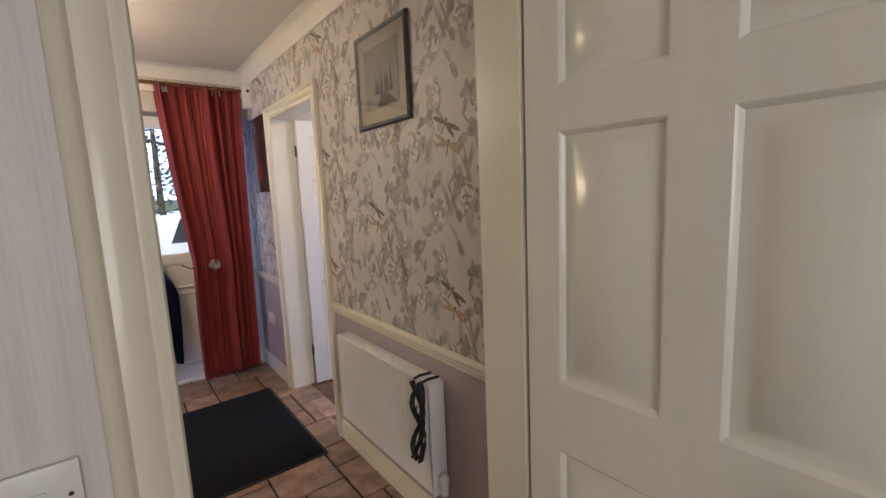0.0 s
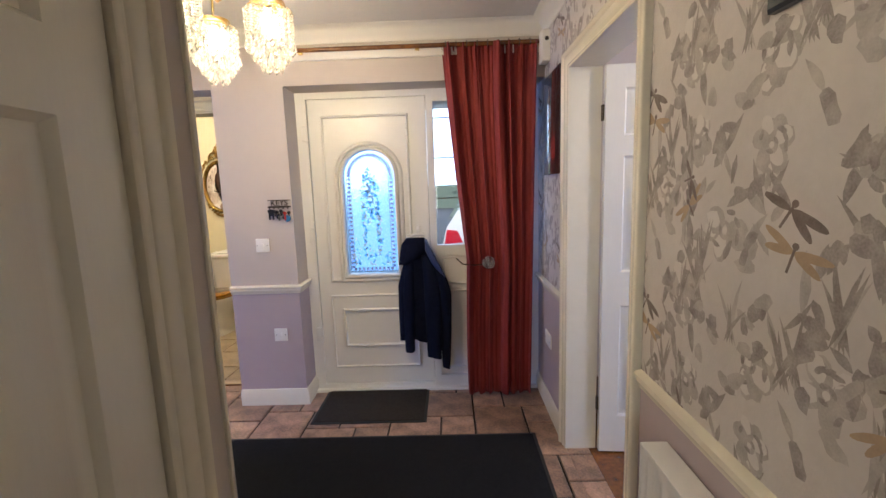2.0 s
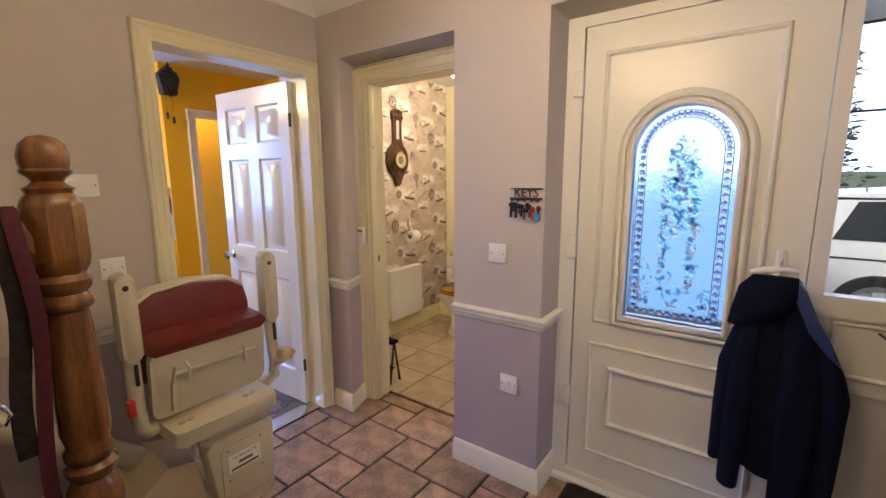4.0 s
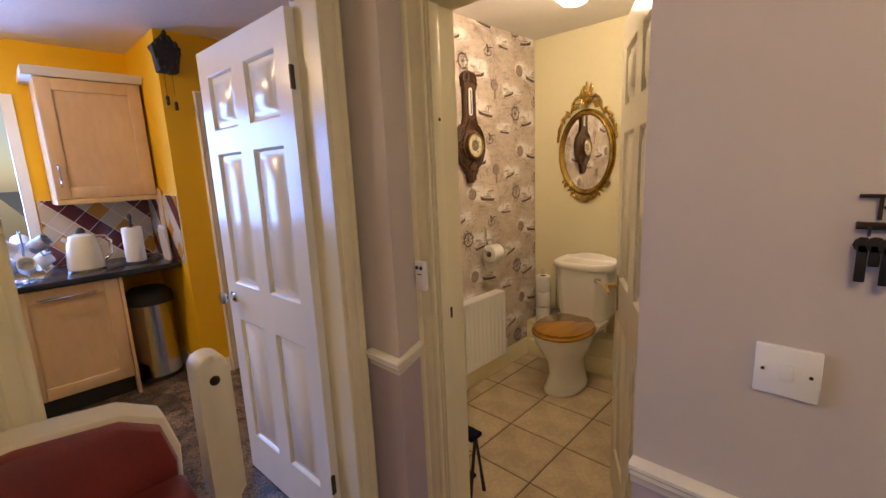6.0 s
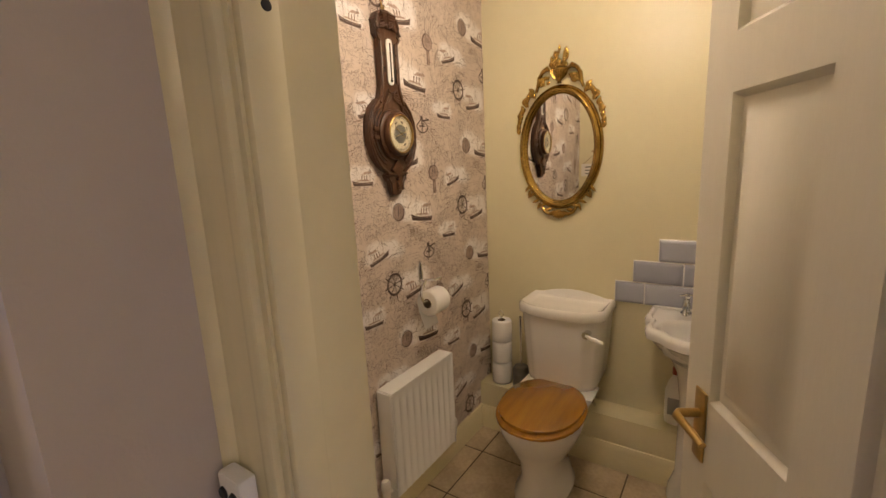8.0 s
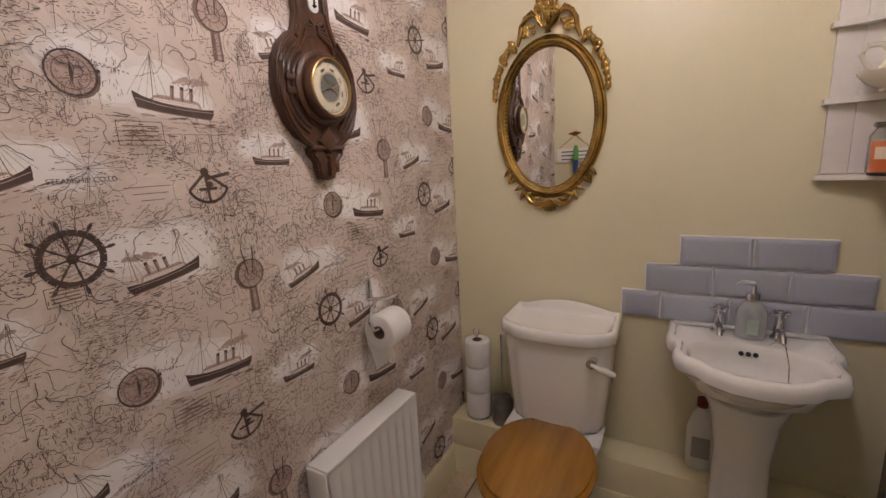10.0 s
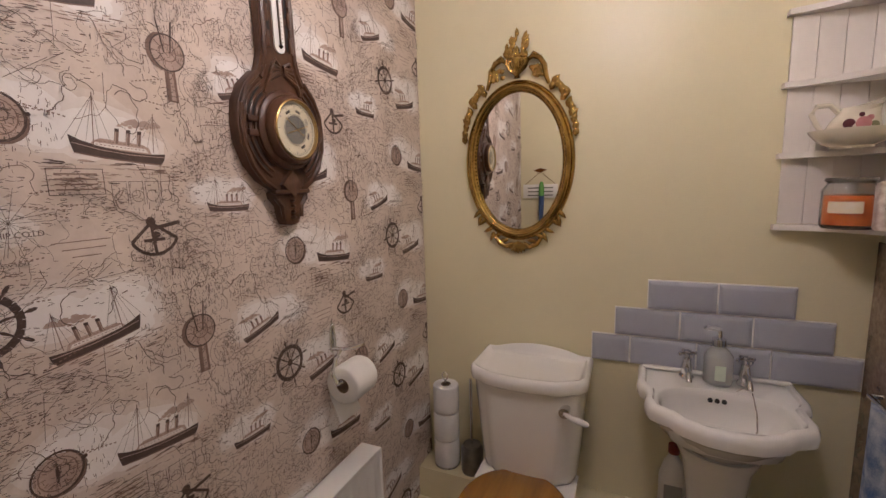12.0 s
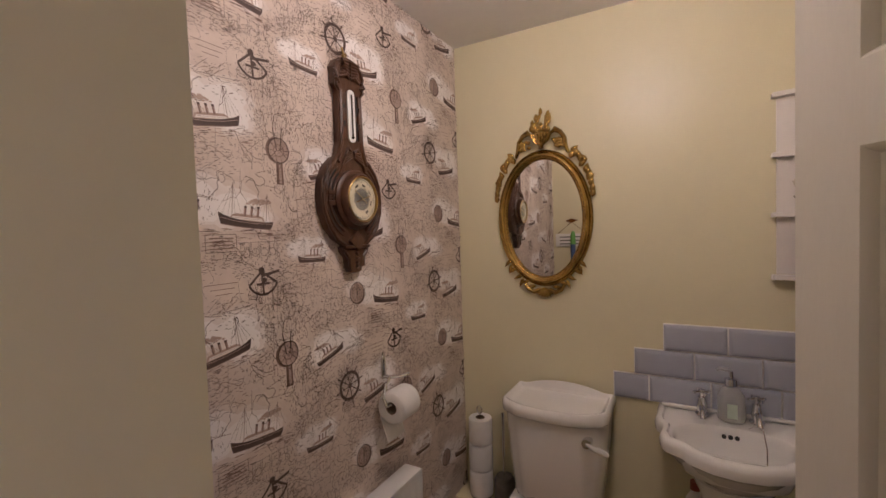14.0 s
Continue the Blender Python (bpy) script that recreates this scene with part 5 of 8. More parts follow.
def dragonfly(cu, cv, l_, a, gold):
    for sgn in (1, -1):
        for lean, k in ((1.35, 1.0), (1.80, 0.85)):
            b_ = a + sgn * lean
            fcell.append((4 if gold else rf.choice((5, 2)), disc(cu + 0.42 * l_ * k * math.cos(b_), cv + 0.42 * l_ * k * math.sin(b_), 0.40 * l_ * k, 0.085 * l_, 14, 0.04, rf, b_)))
    line(fcell, 5, [(cu + 0.15 * l_ * math.cos(a), cv + 0.15 * l_ * math.sin(a)), (cu - 0.40 * l_ * math.cos(a), cv - 0.40 * l_ * math.sin(a))], 0.06 * l_)
    fcell.append((5, disc(cu + 0.12 * l_ * math.cos(a), cv + 0.12 * l_ * math.sin(a), 0.08 * l_, 0.07 * l_, 9)))


FU, FV = 0.53, 0.60
for i in range(30):
    u, v = rf.random() * FU, rf.random() * FV
    blade(u, v, rf.uniform(0.05, 0.13), rf.uniform(0.006, 0.014), rf.uniform(0.6, 2.6), rf.choice((1, 1, 3, 3, 2)))
for u, v, r in ((0.10, 0.10, 0.075), (0.36, 0.18, 0.085), (0.20, 0.36, 0.07), (0.45, 0.42, 0.065), (0.08, 0.53, 0.055), (0.32, 0.56, 0.06)):
    bloom(u, v, r)
for i in range(46):
    u, v, a = rf.random() * FU, rf.random() * FV, rf.uniform(0, 6.28)
    for k in range(rf.randint(1, 3)):
        uu, vv = u + rf.uniform(-0.02, 0.02), v + rf.uniform(-0.02, 0.02)
        fcell.append((rf.choice((1, 2, 2, 3)), disc(uu, vv, rf.uniform(0.014, 0.034), rf.uniform(0.008, 0.017), 11, 0.22, rf, a + rf.uniform(-0.6, 0.6))))
for i in range(9):
    u, v = rf.random() * FU, rf.random() * FV
    for k in range(5):
        blade(u + 0.010 * k, v, rf.uniform(0.09, 0.17), rf.uniform(0.004, 0.009), 1.1 + 0.22 * k, rf.choice((1, 3, 3)))
dragonfly(0.009, 0.339, 0.100, 1.9, True)
dragonfly(0.342, 0.409, 0.085, 0.9, True)
dragonfly(0.340, 0.475, 0.075, 2.9, False)
dragonfly(0.021, 0.414, 0.105, 2.2, False)
east_put = lambda u, v, d: (XR - d, u, v)
print_wall("floral_print", fcell, FU, FV, 0.12, 0.05, [(0.835, DADO + 0.012, 2.285, HC - 0.086), (3.205, DADO + 0.012, 3.69, HC - 0.086), (2.285, 2.052, 3.205, HC - 0.086), (3.69, DADO + 0.012, 3.88, 2.063)],
           east_put, FMATS, wall_east, True, "grey blooms and bronze dragonflies")

# ---- stairs ----
CARPET = material("brown_stair_carpet", (0.055, 0.036, 0.026), (0.10, 0.068, 0.048), 40, 0.95, 0.8, 300)
stairs = thing("staircase", pose(0, 0, 0), "carpeted straight stairs with turned wooden balustrade", "staircase")
for k in range(12):
    b = bm_()
    y1 = 2.30 - 0.225 * k
    box(b, -2.0, y1 - 0.245, 0.0 if k < 1 else 0.19 * k - 0.02, -1.178, y1, 0.19 * (k + 1), 0, 0.012)
    part("step", b, CARPET, stairs)
b = bm_()
prism(b, [(2.28, 0.0), (2.28, 0.22), (0.6, 1.66), (0.6, 1.36), (1.72, 0.42), (1.72, 0.0)], -1.175, -1.13, lambda u, v, d: (d, u, v))
part("string", b, OAK, stairs, "varnished stair string")
b = bm_()
N0 = Matrix.Translation((-1.15, 2.282, 0)) @ Matrix.Diagonal((0.88, 0.88, 1, 1))
NPROF = [(0.052, 0.62), (0.060, 0.64), (0.064, 0.68), (0.058, 0.72), (0.044, 0.74), (0.056, 0.755), (0.058, 0.77), (0.046, 0.782), (0.054, 0.795), (0.055, 0.81), (0.046, 0.825), (0.055, 0.86), (0.053, 0.95), (0.047, 1.08), (0.042, 1.14), (0.054, 1.15), (0.056, 1.165), (0.045, 1.18), (0.055, 1.192), (0.057, 1.21), (0.044, 1.225)]
lathe(b, NPROF, 24, N0)
box(b, -1.192, 2.240, 0.0, -1.108, 2.324, 0.62, 0, 0.006)
newel = part("newel_post", b, OAK, stairs, "turned varnished newel post")
b = bm_()
loft(b, [[N0 @ Vector((r * math.cos(a), r * math.sin(a), z)) for a in [math.radians(22.5 + 45 * i) for i in range(8)]] for r, z in ((0.042, 1.215), (0.058, 1.24), (0.062, 1.26), (0.062, 1.365), (0.056, 1.385), (0.042, 1.40))], smooth=False)
part("newel_block", b, OAK, newel, "eight-sided block")
b = bm_()
lathe(b, [(0.0, 1.395), (0.046, 1.397), (0.05, 1.406), (0.036, 1.413), (0.030, 1.42), (0.036, 1.428), (0.048, 1.436), (0.050, 1.442), (0.046, 1.447), (0.049, 1.456), (0.050, 1.472), (0.043, 1.495), (0.026, 1.510), (0.0, 1.516)], 24, N0)
part("newel_cap", b, OAK, newel, "ball finial")
b = bm_()
hr = [(-1.15, 2.24, 1.275), (-1.15, 1.0, 2.33)]
loft(b, [[(x + dx, y, z + dz) for dx, dz in ((-0.03, 0.0), (-0.032, 0.03), (-0.02, 0.055), (0.02, 0.055), (0.032, 0.03), (0.03, 0.0), (0.015, -0.012), (-0.015, -0.012))] for x, y, z in hr], smooth=False)
part("handrail", b, OAK, stairs)
BPROF = [(0.016, 0), (0.016, 0.12), (0.021, 0.13), (0.021, 0.145), (0.013, 0.16), (0.020, 0.20), (0.022, 0.26), (0.016, 0.36), (0.012, 0.46), (0.018, 0.48), (0.018, 0.50), (0.012, 0.515), (0.012, 0.62), (0.016, 0.66), (0.016, 0.85)]
bmesh_b = bm_()
lathe(bmesh_b, BPROF, 14)
first = part("baluster", bmesh_b, OAK, stairs, "turned baluster")
first.location = (-1.15, 2.12, 0.45)
first.scale = (1, 1, 1.05)
for k in range(1, 4):
    o = first.copy()
    scene.collection.objects.link(o)
    o.location = (-1.15, 2.12 - 0.115 * k, 0.45 + 0.098 * k)

# dog leads hung on the newel
LEADM = [material("plum_webbing", (0.085, 0.022, 0.030), (0.05, 0.014, 0.02), 60, 0.8, 0.5, 400), material("black_webbing", (0.012, 0.010, 0.010), (0.03, 0.024, 0.022), 60, 0.8, 0.5, 400)]

for m_ in LEADM:
    m_.node_tree.nodes["Principled BSDF"].inputs["Specular IOR Level"].default_value = 0.12


def strap(bm, pts, w, t, side):
    rows = []
    for p in pts:
        p, sd = Vector(p), Vector(side).normalized()
        nrm = sd.cross(Vector((0, 0, 1))).normalized()
        rows.append([p + sd * w / 2 * a + nrm * t * c for a, c in ((-1, -1), (1, -1), (1, 1), (-1, 1))])
    loft(bm, rows, smooth=False)


leads = thing("dog_leads", pose(-1.15, 2.20, 0), "plum and black dog leads looped over the handrail beside the newel", "dog lead")
for mat, y, z1, w, out in ((LEADM[1], -0.012, 0.86, 0.034, 0.044), (LEADM[0], 0.012, 0.70, 0.026, 0.050), (LEADM[1], -0.050, 1.02, 0.016, 0.042)):
    b = bm_()
    strap(b, [(-0.045, y, 1.25), (-0.040, y, 1.345), (0.0, y, 1.372), (0.030, y, 1.362), (out, y, 1.32)] + [(out + 0.006 * math.sin(i), y + 0.012 * math.sin(i * 0.6), 1.30 - (1.30 - z1) * i / 9) for i in range(1, 10)], w, 0.002, (0, 1, 0))
    part("strap", b, mat, leads)
b = bm_()
tube(b, [(0.042, -0.050, 1.03), (0.048, -0.055, 1.0), (0.052, -0.045, 0.985), (0.048, -0.037, 0.965), (0.046, -0.047, 0.945), (0.048, -0.06, 0.955)], 0.004, 8)
part("clip", b, CHROME, leads, "steel trigger clip")

# ---- stairlift ----
LIFT = material("cream_lift_plastic", (0.58, 0.53, 0.40), (0.53, 0.48, 0.36), 4, 0.4)
LIFTD = material("beige_lift_plastic", (0.52, 0.43, 0.30), (0.47, 0.38, 0.26), 4, 0.45)
LEATH = material("wine_leather", (0.165, 0.022, 0.016), (0.12, 0.016, 0.012), 14, 0.38, 0.3, 160)
lift = thing("stairlift_chair", pose(-1.66, 2.80, 0), "cream stairlift with wine-red seat folded up at the stair foot", "stairlift")
lp = lambda u, v, d: (d, u, v)


def rounded(u0, v0, u1, v1, r, n=5):
    pts = []
    for cu, cv, a0 in ((u1 - r, v0 + r, -90), (u1 - r, v1 - r, 0), (u0 + r, v1 - r, 90), (u0 + r, v0 + r, 180)):
        for i in range(n + 1):
            a = radians(a0 + 90 * i / n)
            pts.append((cu + r * math.cos(a), cv + r * math.sin(a)))
    return pts


b = bm_()
back = [(-0.22, 0.66), (0.22, 0.66), (0.235, 0.89), (0.215, 0.970), (0.15, 1.008), (0.0, 1.025), (-0.15, 1.008), (-0.215, 0.970), (-0.235, 0.89)]
prism(b, back, -0.165, -0.10, lp, 0, 0.015)
part("back_shell", b, LIFT, lift)
b = bm_()
inner = [(u * 0.94, 0.66 + (v - 0.66) * 0.965) for u, v in back]
prism(b, inner, -0.10, -0.07, lp, 0, 0.018)
bc = part("back_cushion", b, LEATH, lift, "wine-red padded backrest")
b = bm_()
tube(b, [(-0.066, u, 0.85) for u in (-0.21, -0.1, 0, 0.1, 0.21)], 0.006, 8)
part("seam", b, LEATH, bc)
tilt_m = Matrix.Translation((0.0, 0, 0.54)) @ Matrix.Rotation(radians(7), 4, "Y")
b = bm_()
prism(b, rounded(-0.22, 0.0, 0.22, 0.27, 0.03), -0.03, 0.0, lambda u, v, d: tilt_m @ Vector((d, u, v)), 0, 0.008)
prism(b, [(-0.16, 0.02), (-0.145, 0.02), (-0.145, 0.20), (-0.16, 0.12)], 0.0, 0.02, lambda u, v, d: tilt_m @ Vector((d, u, v)))
part("seat_underside", b, LIFT, lift)
b = bm_()
tube(b, [tilt_m @ Vector((0.012, u, 0.17)) for u in (-0.15, 0.0, 0.17)], 0.009, 8)
for u in (-0.10, 0.12):
    tube(b, [tilt_m @ Vector((0.0, u, 0.20)), tilt_m @ Vector((0.022, u, 0.19)), tilt_m @ Vector((0.02, u, 0.13))], 0.006, 8)
part("fold_bar", b, LIFT, lift)
b = bm_()
prism(b, rounded(-0.225, 0.255, 0.225, 0.31, 0.02), -0.10, 0.006, lambda u, v, d: tilt_m @ Vector((d, u, v)), 0, 0.012)
part("seat_cushion", b, LEATH, lift, "wine-red seat pad edge")
for sg, ao in ((-1, 0.255), (1, 0.284)):
    b = bm_()
    tube(b, [(-0.06, sg * 0.16, 0.50), (-0.03, sg * 0.235, 0.50), (-0.02, sg * ao, 0.53), (-0.02, sg * (ao + 0.004), 0.62), (-0.03, sg * ao, 0.80)], [0.03, 0.03, 0.028, 0.026, 0.026], 12)
    part("arm_support", b, LIFT, lift)
    b = bm_()
    prism(b, rounded(sg * ao - 0.030, 0.78, sg * ao + 0.030, 1.105, 0.028), -0.055, 0.005, lp, 0, 0.012)
    arm = part("armrest", b, LIFT, lift, "folded-up cream armrest")
    b = bm_()
    lathe(b, [(0, 0), (0.010, 0), (0.008, 0.004), (0, 0.005)], 12, Matrix.Translation((0.005, sg * ao, 1.055)) @ Matrix.Rotation(math.pi / 2, 4, "Y"))
    part("button", b, DARKMETAL, arm)
    b = bm_()
    box(b, 0.002, sg * ao - 0.006, 0.70, 0.012, sg * ao + 0.006, 0.78, 0, 0.003)
    part("hinge_slot", b, RUBBER, arm)
b = bm_()
box(b, 0.0, 0.285, 0.60, 0.06, 0.34, 0.66, 0, 0.012)
tube(b, [(0.02, 0.27, 0.60), (0.03, 0.31, 0.61), (0.035, 0.35, 0.64)], 0.02, 10)
part("joystick", b, LIFTD, lift, "beige control toggle")
b = bm_()
box(b, 0.0, -0.30, 0.60, 0.03, -0.275, 0.66, 0, 0.005)
part("belt_buckle", b, material("red_plastic", (0.5, 0.04, 0.02), rough=0.4), lift, "red seat-belt buckle")
b = bm_()
prism(b, rounded(-0.20, -0.02, 0.20, 0.20, 0.03), 0.47, 0.525, lambda u, v, d: (v - 0.06, u, d), 0, 0.010)
seatbase = part("seat_base", b, LIFT, lift)
for u in (-0.15, -0.12, 0.10, 0.13):
    b = bm_()
    lathe(b, [(0, 0), (0.014, 0), (0.012, 0.005), (0, 0.006)], 10, Matrix.Translation((0.06, u, 0.525)))
    part("bolt", b, LIFTD, seatbase)
b = bm_()
prism(b, rounded(-0.11, 0.40, 0.19, 0.48, 0.02), -0.10, 0.09, lp, 0, 0.012)
part("carriage", b, LIFT, lift)
b = bm_()
prism(b, [(-0.06, 0.10), (0.02, 0.05), (0.15, 0.05), (0.185, 0.10), (0.195, 0.38), (0.17, 0.415), (-0.07, 0.415), (-0.095, 0.38)], 0.03, 0.10, lp, 0, 0.022)
foot = part("footrest", b, LIFT, lift, "folded cream footrest")
b = bm_()
prism(b, rounded(-0.045, 0.12, 0.15, 0.37, 0.03), 0.10, 0.108, lp, 0, 0.006)
part("footrest_panel", b, LIFT, foot)
b = bm_()
box(b, 0.1085, -0.02, 0.25, 0.1092, 0.115, 0.325)
label_ = part("service_label", b, PLASTIC, foot, "white service label")
text_part("For Service Call", 0.016, pose(0.1094, 0.047, 0.31, 90, 0, 90), INK, foot)
b = bm_()
box(b, 0.1094, -0.012, 0.256, 0.1097, 0.105, 0.267)
box(b, 0.1094, 0.02, 0.278, 0.1097, 0.08, 0.290)
part("print_bar", b, INK, foot)
for u, v in ((-0.02, 0.35), (0.12, 0.35), (-0.02, 0.22), (0.12, 0.22)):
    b = bm_()
    lathe(b, [(0, 0), (0.004, 0), (0, 0.002)], 8, Matrix.Translation((0.108, u, v)) @ Matrix.Rotation(math.pi / 2, 4, "Y"))
    part("screw", b, DARKMETAL, foot)
b = bm_()
prism(b, [(-0.36, 0.02), (-0.08, 0.02), (-0.06, 0.12), (-0.10, 0.33), (-0.20, 0.36), (-0.33, 0.26), (-0.38, 0.12)], -0.22, 0.03, lp, 0, 0.035)
part("motor_cover", b, LIFTD, lift, "beige rounded motor cover")
rail = thing("stairlift_rail", pose(0, 0, 0), "cream stairlift rail climbing beside the stairs", "stairlift rail")
b = bm_()
tube(b, [(-1.84, 3.00, 0.05), (-1.84, 2.80, 0.13), (-1.84, 2.55, 0.34), (-1.84, 2.30, 0.57), (-1.84, 0.5, 2.10)], 0.045, 14)
part("rail_tube", b, LIFT, rail)
b = bm_()
box(b, -1.90, 2.93, 0.0, -1.78, 3.05, 0.02, 0, 0.004)
box(b, -1.855, 2.97, 0.02, -1.825, 3.02, 0.06)
part("rail_foot", b, LIFTD, rail)

# ---- toilet room ----
wcpan = thing("toilet", pose(-2.055, 5.55, 0), "white close-coupled toilet with varnished wooden seat", "toilet")


def oval(cx, cy, rx, ry_f, ry_b, z, n=28, k=2.2):
    """An egg-shaped ring, longer towards -y."""
    pts = []
    for i in range(n):
        a = 2 * math.pi * i / n
        c, s_ = math.cos(a), math.sin(a)
        x = rx * abs(c) ** (2 / k) * (1 if c >= 0 else -1)
        y = (ry_f if s_ < 0 else ry_b) * abs(s_) ** (2 / k) * (1 if s_ >= 0 else -1)
        pts.append((cx + x, cy + y, z))
    return pts


b = bm_()
loft(b, [oval(0, -0.27, 0.115, 0.20, 0.19, 0.0), oval(0, -0.27, 0.118, 0.20, 0.19, 0.02), oval(0, -0.27, 0.10, 0.185, 0.19, 0.045), oval(0, -0.27, 0.088, 0.16, 0.18, 0.12), oval(0, -0.28, 0.10, 0.165, 0.18, 0.20),
         oval(0, -0.29, 0.145, 0.20, 0.19, 0.28), oval(0, -0.30, 0.166, 0.225, 0.19, 0.34), oval(0, -0.30, 0.173, 0.232, 0.19, 0.375), oval(0, -0.30, 0.169, 0.228, 0.19, 0.39)])
part("pan", b, CERAMIC, wcpan)
b = bm_()
loft(b, [[(x, y, z) for x, y in ((-w_, -0.16), (w_, -0.16), (w_, -0.02), (-w_, -0.02))] for w_, z in ((0.10, 0.30), (0.15, 0.36), (0.17, 0.405))], smooth=False)
part("shelf", b, CERAMIC, wcpan)


def cist(w, d, bow, z, n=28):
    """A cistern section: straight back, rounded front corners, a fuller middle."""
    pts = [(w * (1 - 2 * i / n), 0.11, z) for i in range(n + 1)]
    pts += [(-w, 0.03, z)]
    for i in range(n + 1):
        t = -1 + 2 * i / n
        k = max(0.0, min(1.0, (0.82 - abs(t)) / 0.20))
        step = 0.016 * k * k * (3 - 2 * k)
        corner = 0.030 * max(0.0, (abs(t) - 0.84) / 0.16) ** 2.2
        pts.append((w * t, -d - bow * (1 - t * t) - step + corner, z))
    pts += [(w, 0.03, z)]
    return pts


def lid_ring(w, d, z, ins, arch=0.0):
    """The lid's outline drawn in by ins; arch lifts the back edge in a bow."""
    k = 1 - ins / w
    out = []
    for x, y, z_ in cist(w, d, 0.032, z):
        rise = arch * max(0.0, 1 - (x / (0.82 * w)) ** 2) * max(0.0, min(1.0, (y - 0.04) / 0.06))
        out.append((x * k, 0.0 + y * (1 - ins / 0.13), z_ + rise))
    return out


b = bm_()
loft(b, [cist(0.150, 0.080, 0.020, 0.405), cist(0.160, 0.086, 0.021, 0.412), cist(0.166, 0.090, 0.022, 0.435), cist(0.178, 0.096, 0.025, 0.58), cist(0.187, 0.102, 0.028, 0.70), cist(0.189, 0.103, 0.028, 0.755)])
part("cistern", b, CERAMIC, wcpan)
b = bm_()
loft(b, [lid_ring(0.201, 0.116, z, ins, arch) for z, ins, arch in ((0.750, 0.012, 0), (0.753, 0.003, 0), (0.758, 0.0, 0), (0.778, 0.0, 0), (0.788, 0.001, 0.012), (0.796, 0.005, 0.022), (0.799, 0.010, 0.026), (0.797, 0.015, 0.022), (0.788, 0.022, 0.008), (0.782, 0.032, 0), (0.780, 0.05, 0), (0.780, 0.10, 0), (0.780, 0.129, 0))], cap=False)
part("cistern_lid", b, CERAMIC, wcpan)
b = bm_()
tube(b, [(0.135, -0.112, 0.70), (0.135, -0.15, 0.70)], 0.017, 14)
lever = part("lever_boss", b, CHROME, wcpan, "chrome lever boss")
b = bm_()
tube(b, [(0.135, -0.147, 0.70), (0.160, -0.157, 0.693), (0.175, -0.158, 0.690), (0.205, -0.160, 0.683), (0.212, -0.160, 0.681)], [0.006, 0.008, 0.011, 0.010, 0.005], 12)
part("lever", b, CERAMIC, lever, "white ceramic flush lever")
SEATW = material("golden_wood_seat", (0.38, 0.18, 0.013), (0.23, 0.095, 0.006), 2.2, 0.2, 0.03, 40, stretch=(7, 0.7, 1), coat=0.5, fine=0.18)
b = bm_()
loft(b, [oval(0, -0.305, 0.175, 0.232, 0.20, 0.392), oval(0, -0.305, 0.183, 0.240, 0.205, 0.398), oval(0, -0.305, 0.183, 0.240, 0.205, 0.408), oval(0, -0.305, 0.177, 0.234, 0.20, 0.413)])
part("seat", b, SEATW, wcpan, "golden varnished wooden seat")
b = bm_()
loft(b, [oval(0, -0.300, 0.167, 0.222, 0.195, 0.414), oval(0, -0.300, 0.173, 0.228, 0.20, 0.419), oval(0, -0.300, 0.173, 0.228, 0.20, 0.429), oval(0, -0.300, 0.163, 0.218, 0.19, 0.436)])
part("seat_lid", b, SEATW, wcpan, "golden varnished wooden lid")
b = bm_()
tube(b, [(0.13, 0.02, 0.40), (0.13, 0.02, 0.30), (0.13, 0.05, 0.27)], 0.008, 8)
lathe(b, [(0, 0), (0.013, 0), (0.013, 0.03), (0, 0.03)], 10, Matrix.Translation((0.13, 0.02, 0.33)))
part("water_pipe", b, CHROME, wcpan)

basin = thing("wash_basin", pose(-1.484, 5.68, 0) @ Matrix.Diagonal((0.93, 1.01, 1, 1)), "white scalloped ceramic pedestal basin", "wash basin")


def basin_ring(w, d, z, inset=0.0, n=40):
    """Outline with a straight back, canted front corners and a bowed scalloped front."""
    half = [(1.0, 0.0), (1.0, -0.12), (1.01, -0.24), (1.02, -0.34), (0.98, -0.42), (0.91, -0.47), (0.915, -0.57), (0.93, -0.66), (0.87, -0.76), (0.76, -0.80), (0.65, -0.83), (0.54, -0.91), (0.28, -0.985)]
    keys_ = [(0.6, 0.0), (0.2, 0.0), (-0.2, 0.0), (-0.6, 0.0)] + [(-u, v) for u, v in half] + [(0, -1.005)] + half[::-1]
    return [((w - inset) * u, -inset * 0.0 + (d - inset) * v - 0.002, z) for u, v in keys_]


b = bm_()
loft(b, [basin_ring(0.10, 0.22, 0.60), basin_ring(0.145, 0.275, 0.64), basin_ring(0.185, 0.330, 0.69), basin_ring(0.208, 0.362, 0.722), basin_ring(0.220, 0.376, 0.738), basin_ring(0.236, 0.392, 0.744), basin_ring(0.239, 0.395, 0.768), basin_ring(0.233, 0.389, 0.783), basin_ring(0.226, 0.382, 0.787), basin_ring(0.214, 0.370, 0.787), basin_ring(0.208, 0.364, 0.779)], cap=False)
vs_o = [b.verts.new(pt) for pt in basin_ring(0.208, 0.364, 0.779)]
ang = [math.atan2(v.co.y + 0.232, v.co.x) for v in vs_o]
rings_ = []
for r, z in ((1.04, 0.777), (1.0, 0.772), (0.975, 0.755), (0.94, 0.72), (0.85, 0.68), (0.55, 0.655), (0.12, 0.645)):
    ring_ = []
    for a in ang:
        c, s = math.cos(a), math.sin(a)
        ring_.append(b.verts.new((0.178 * r * math.copysign(abs(c) ** 0.75, c), -0.225 + (0.115 if s < 0 else 0.108) * r * math.copysign(abs(s) ** 0.75, s), z)))
    rings_.append(ring_)
prev = vs_o
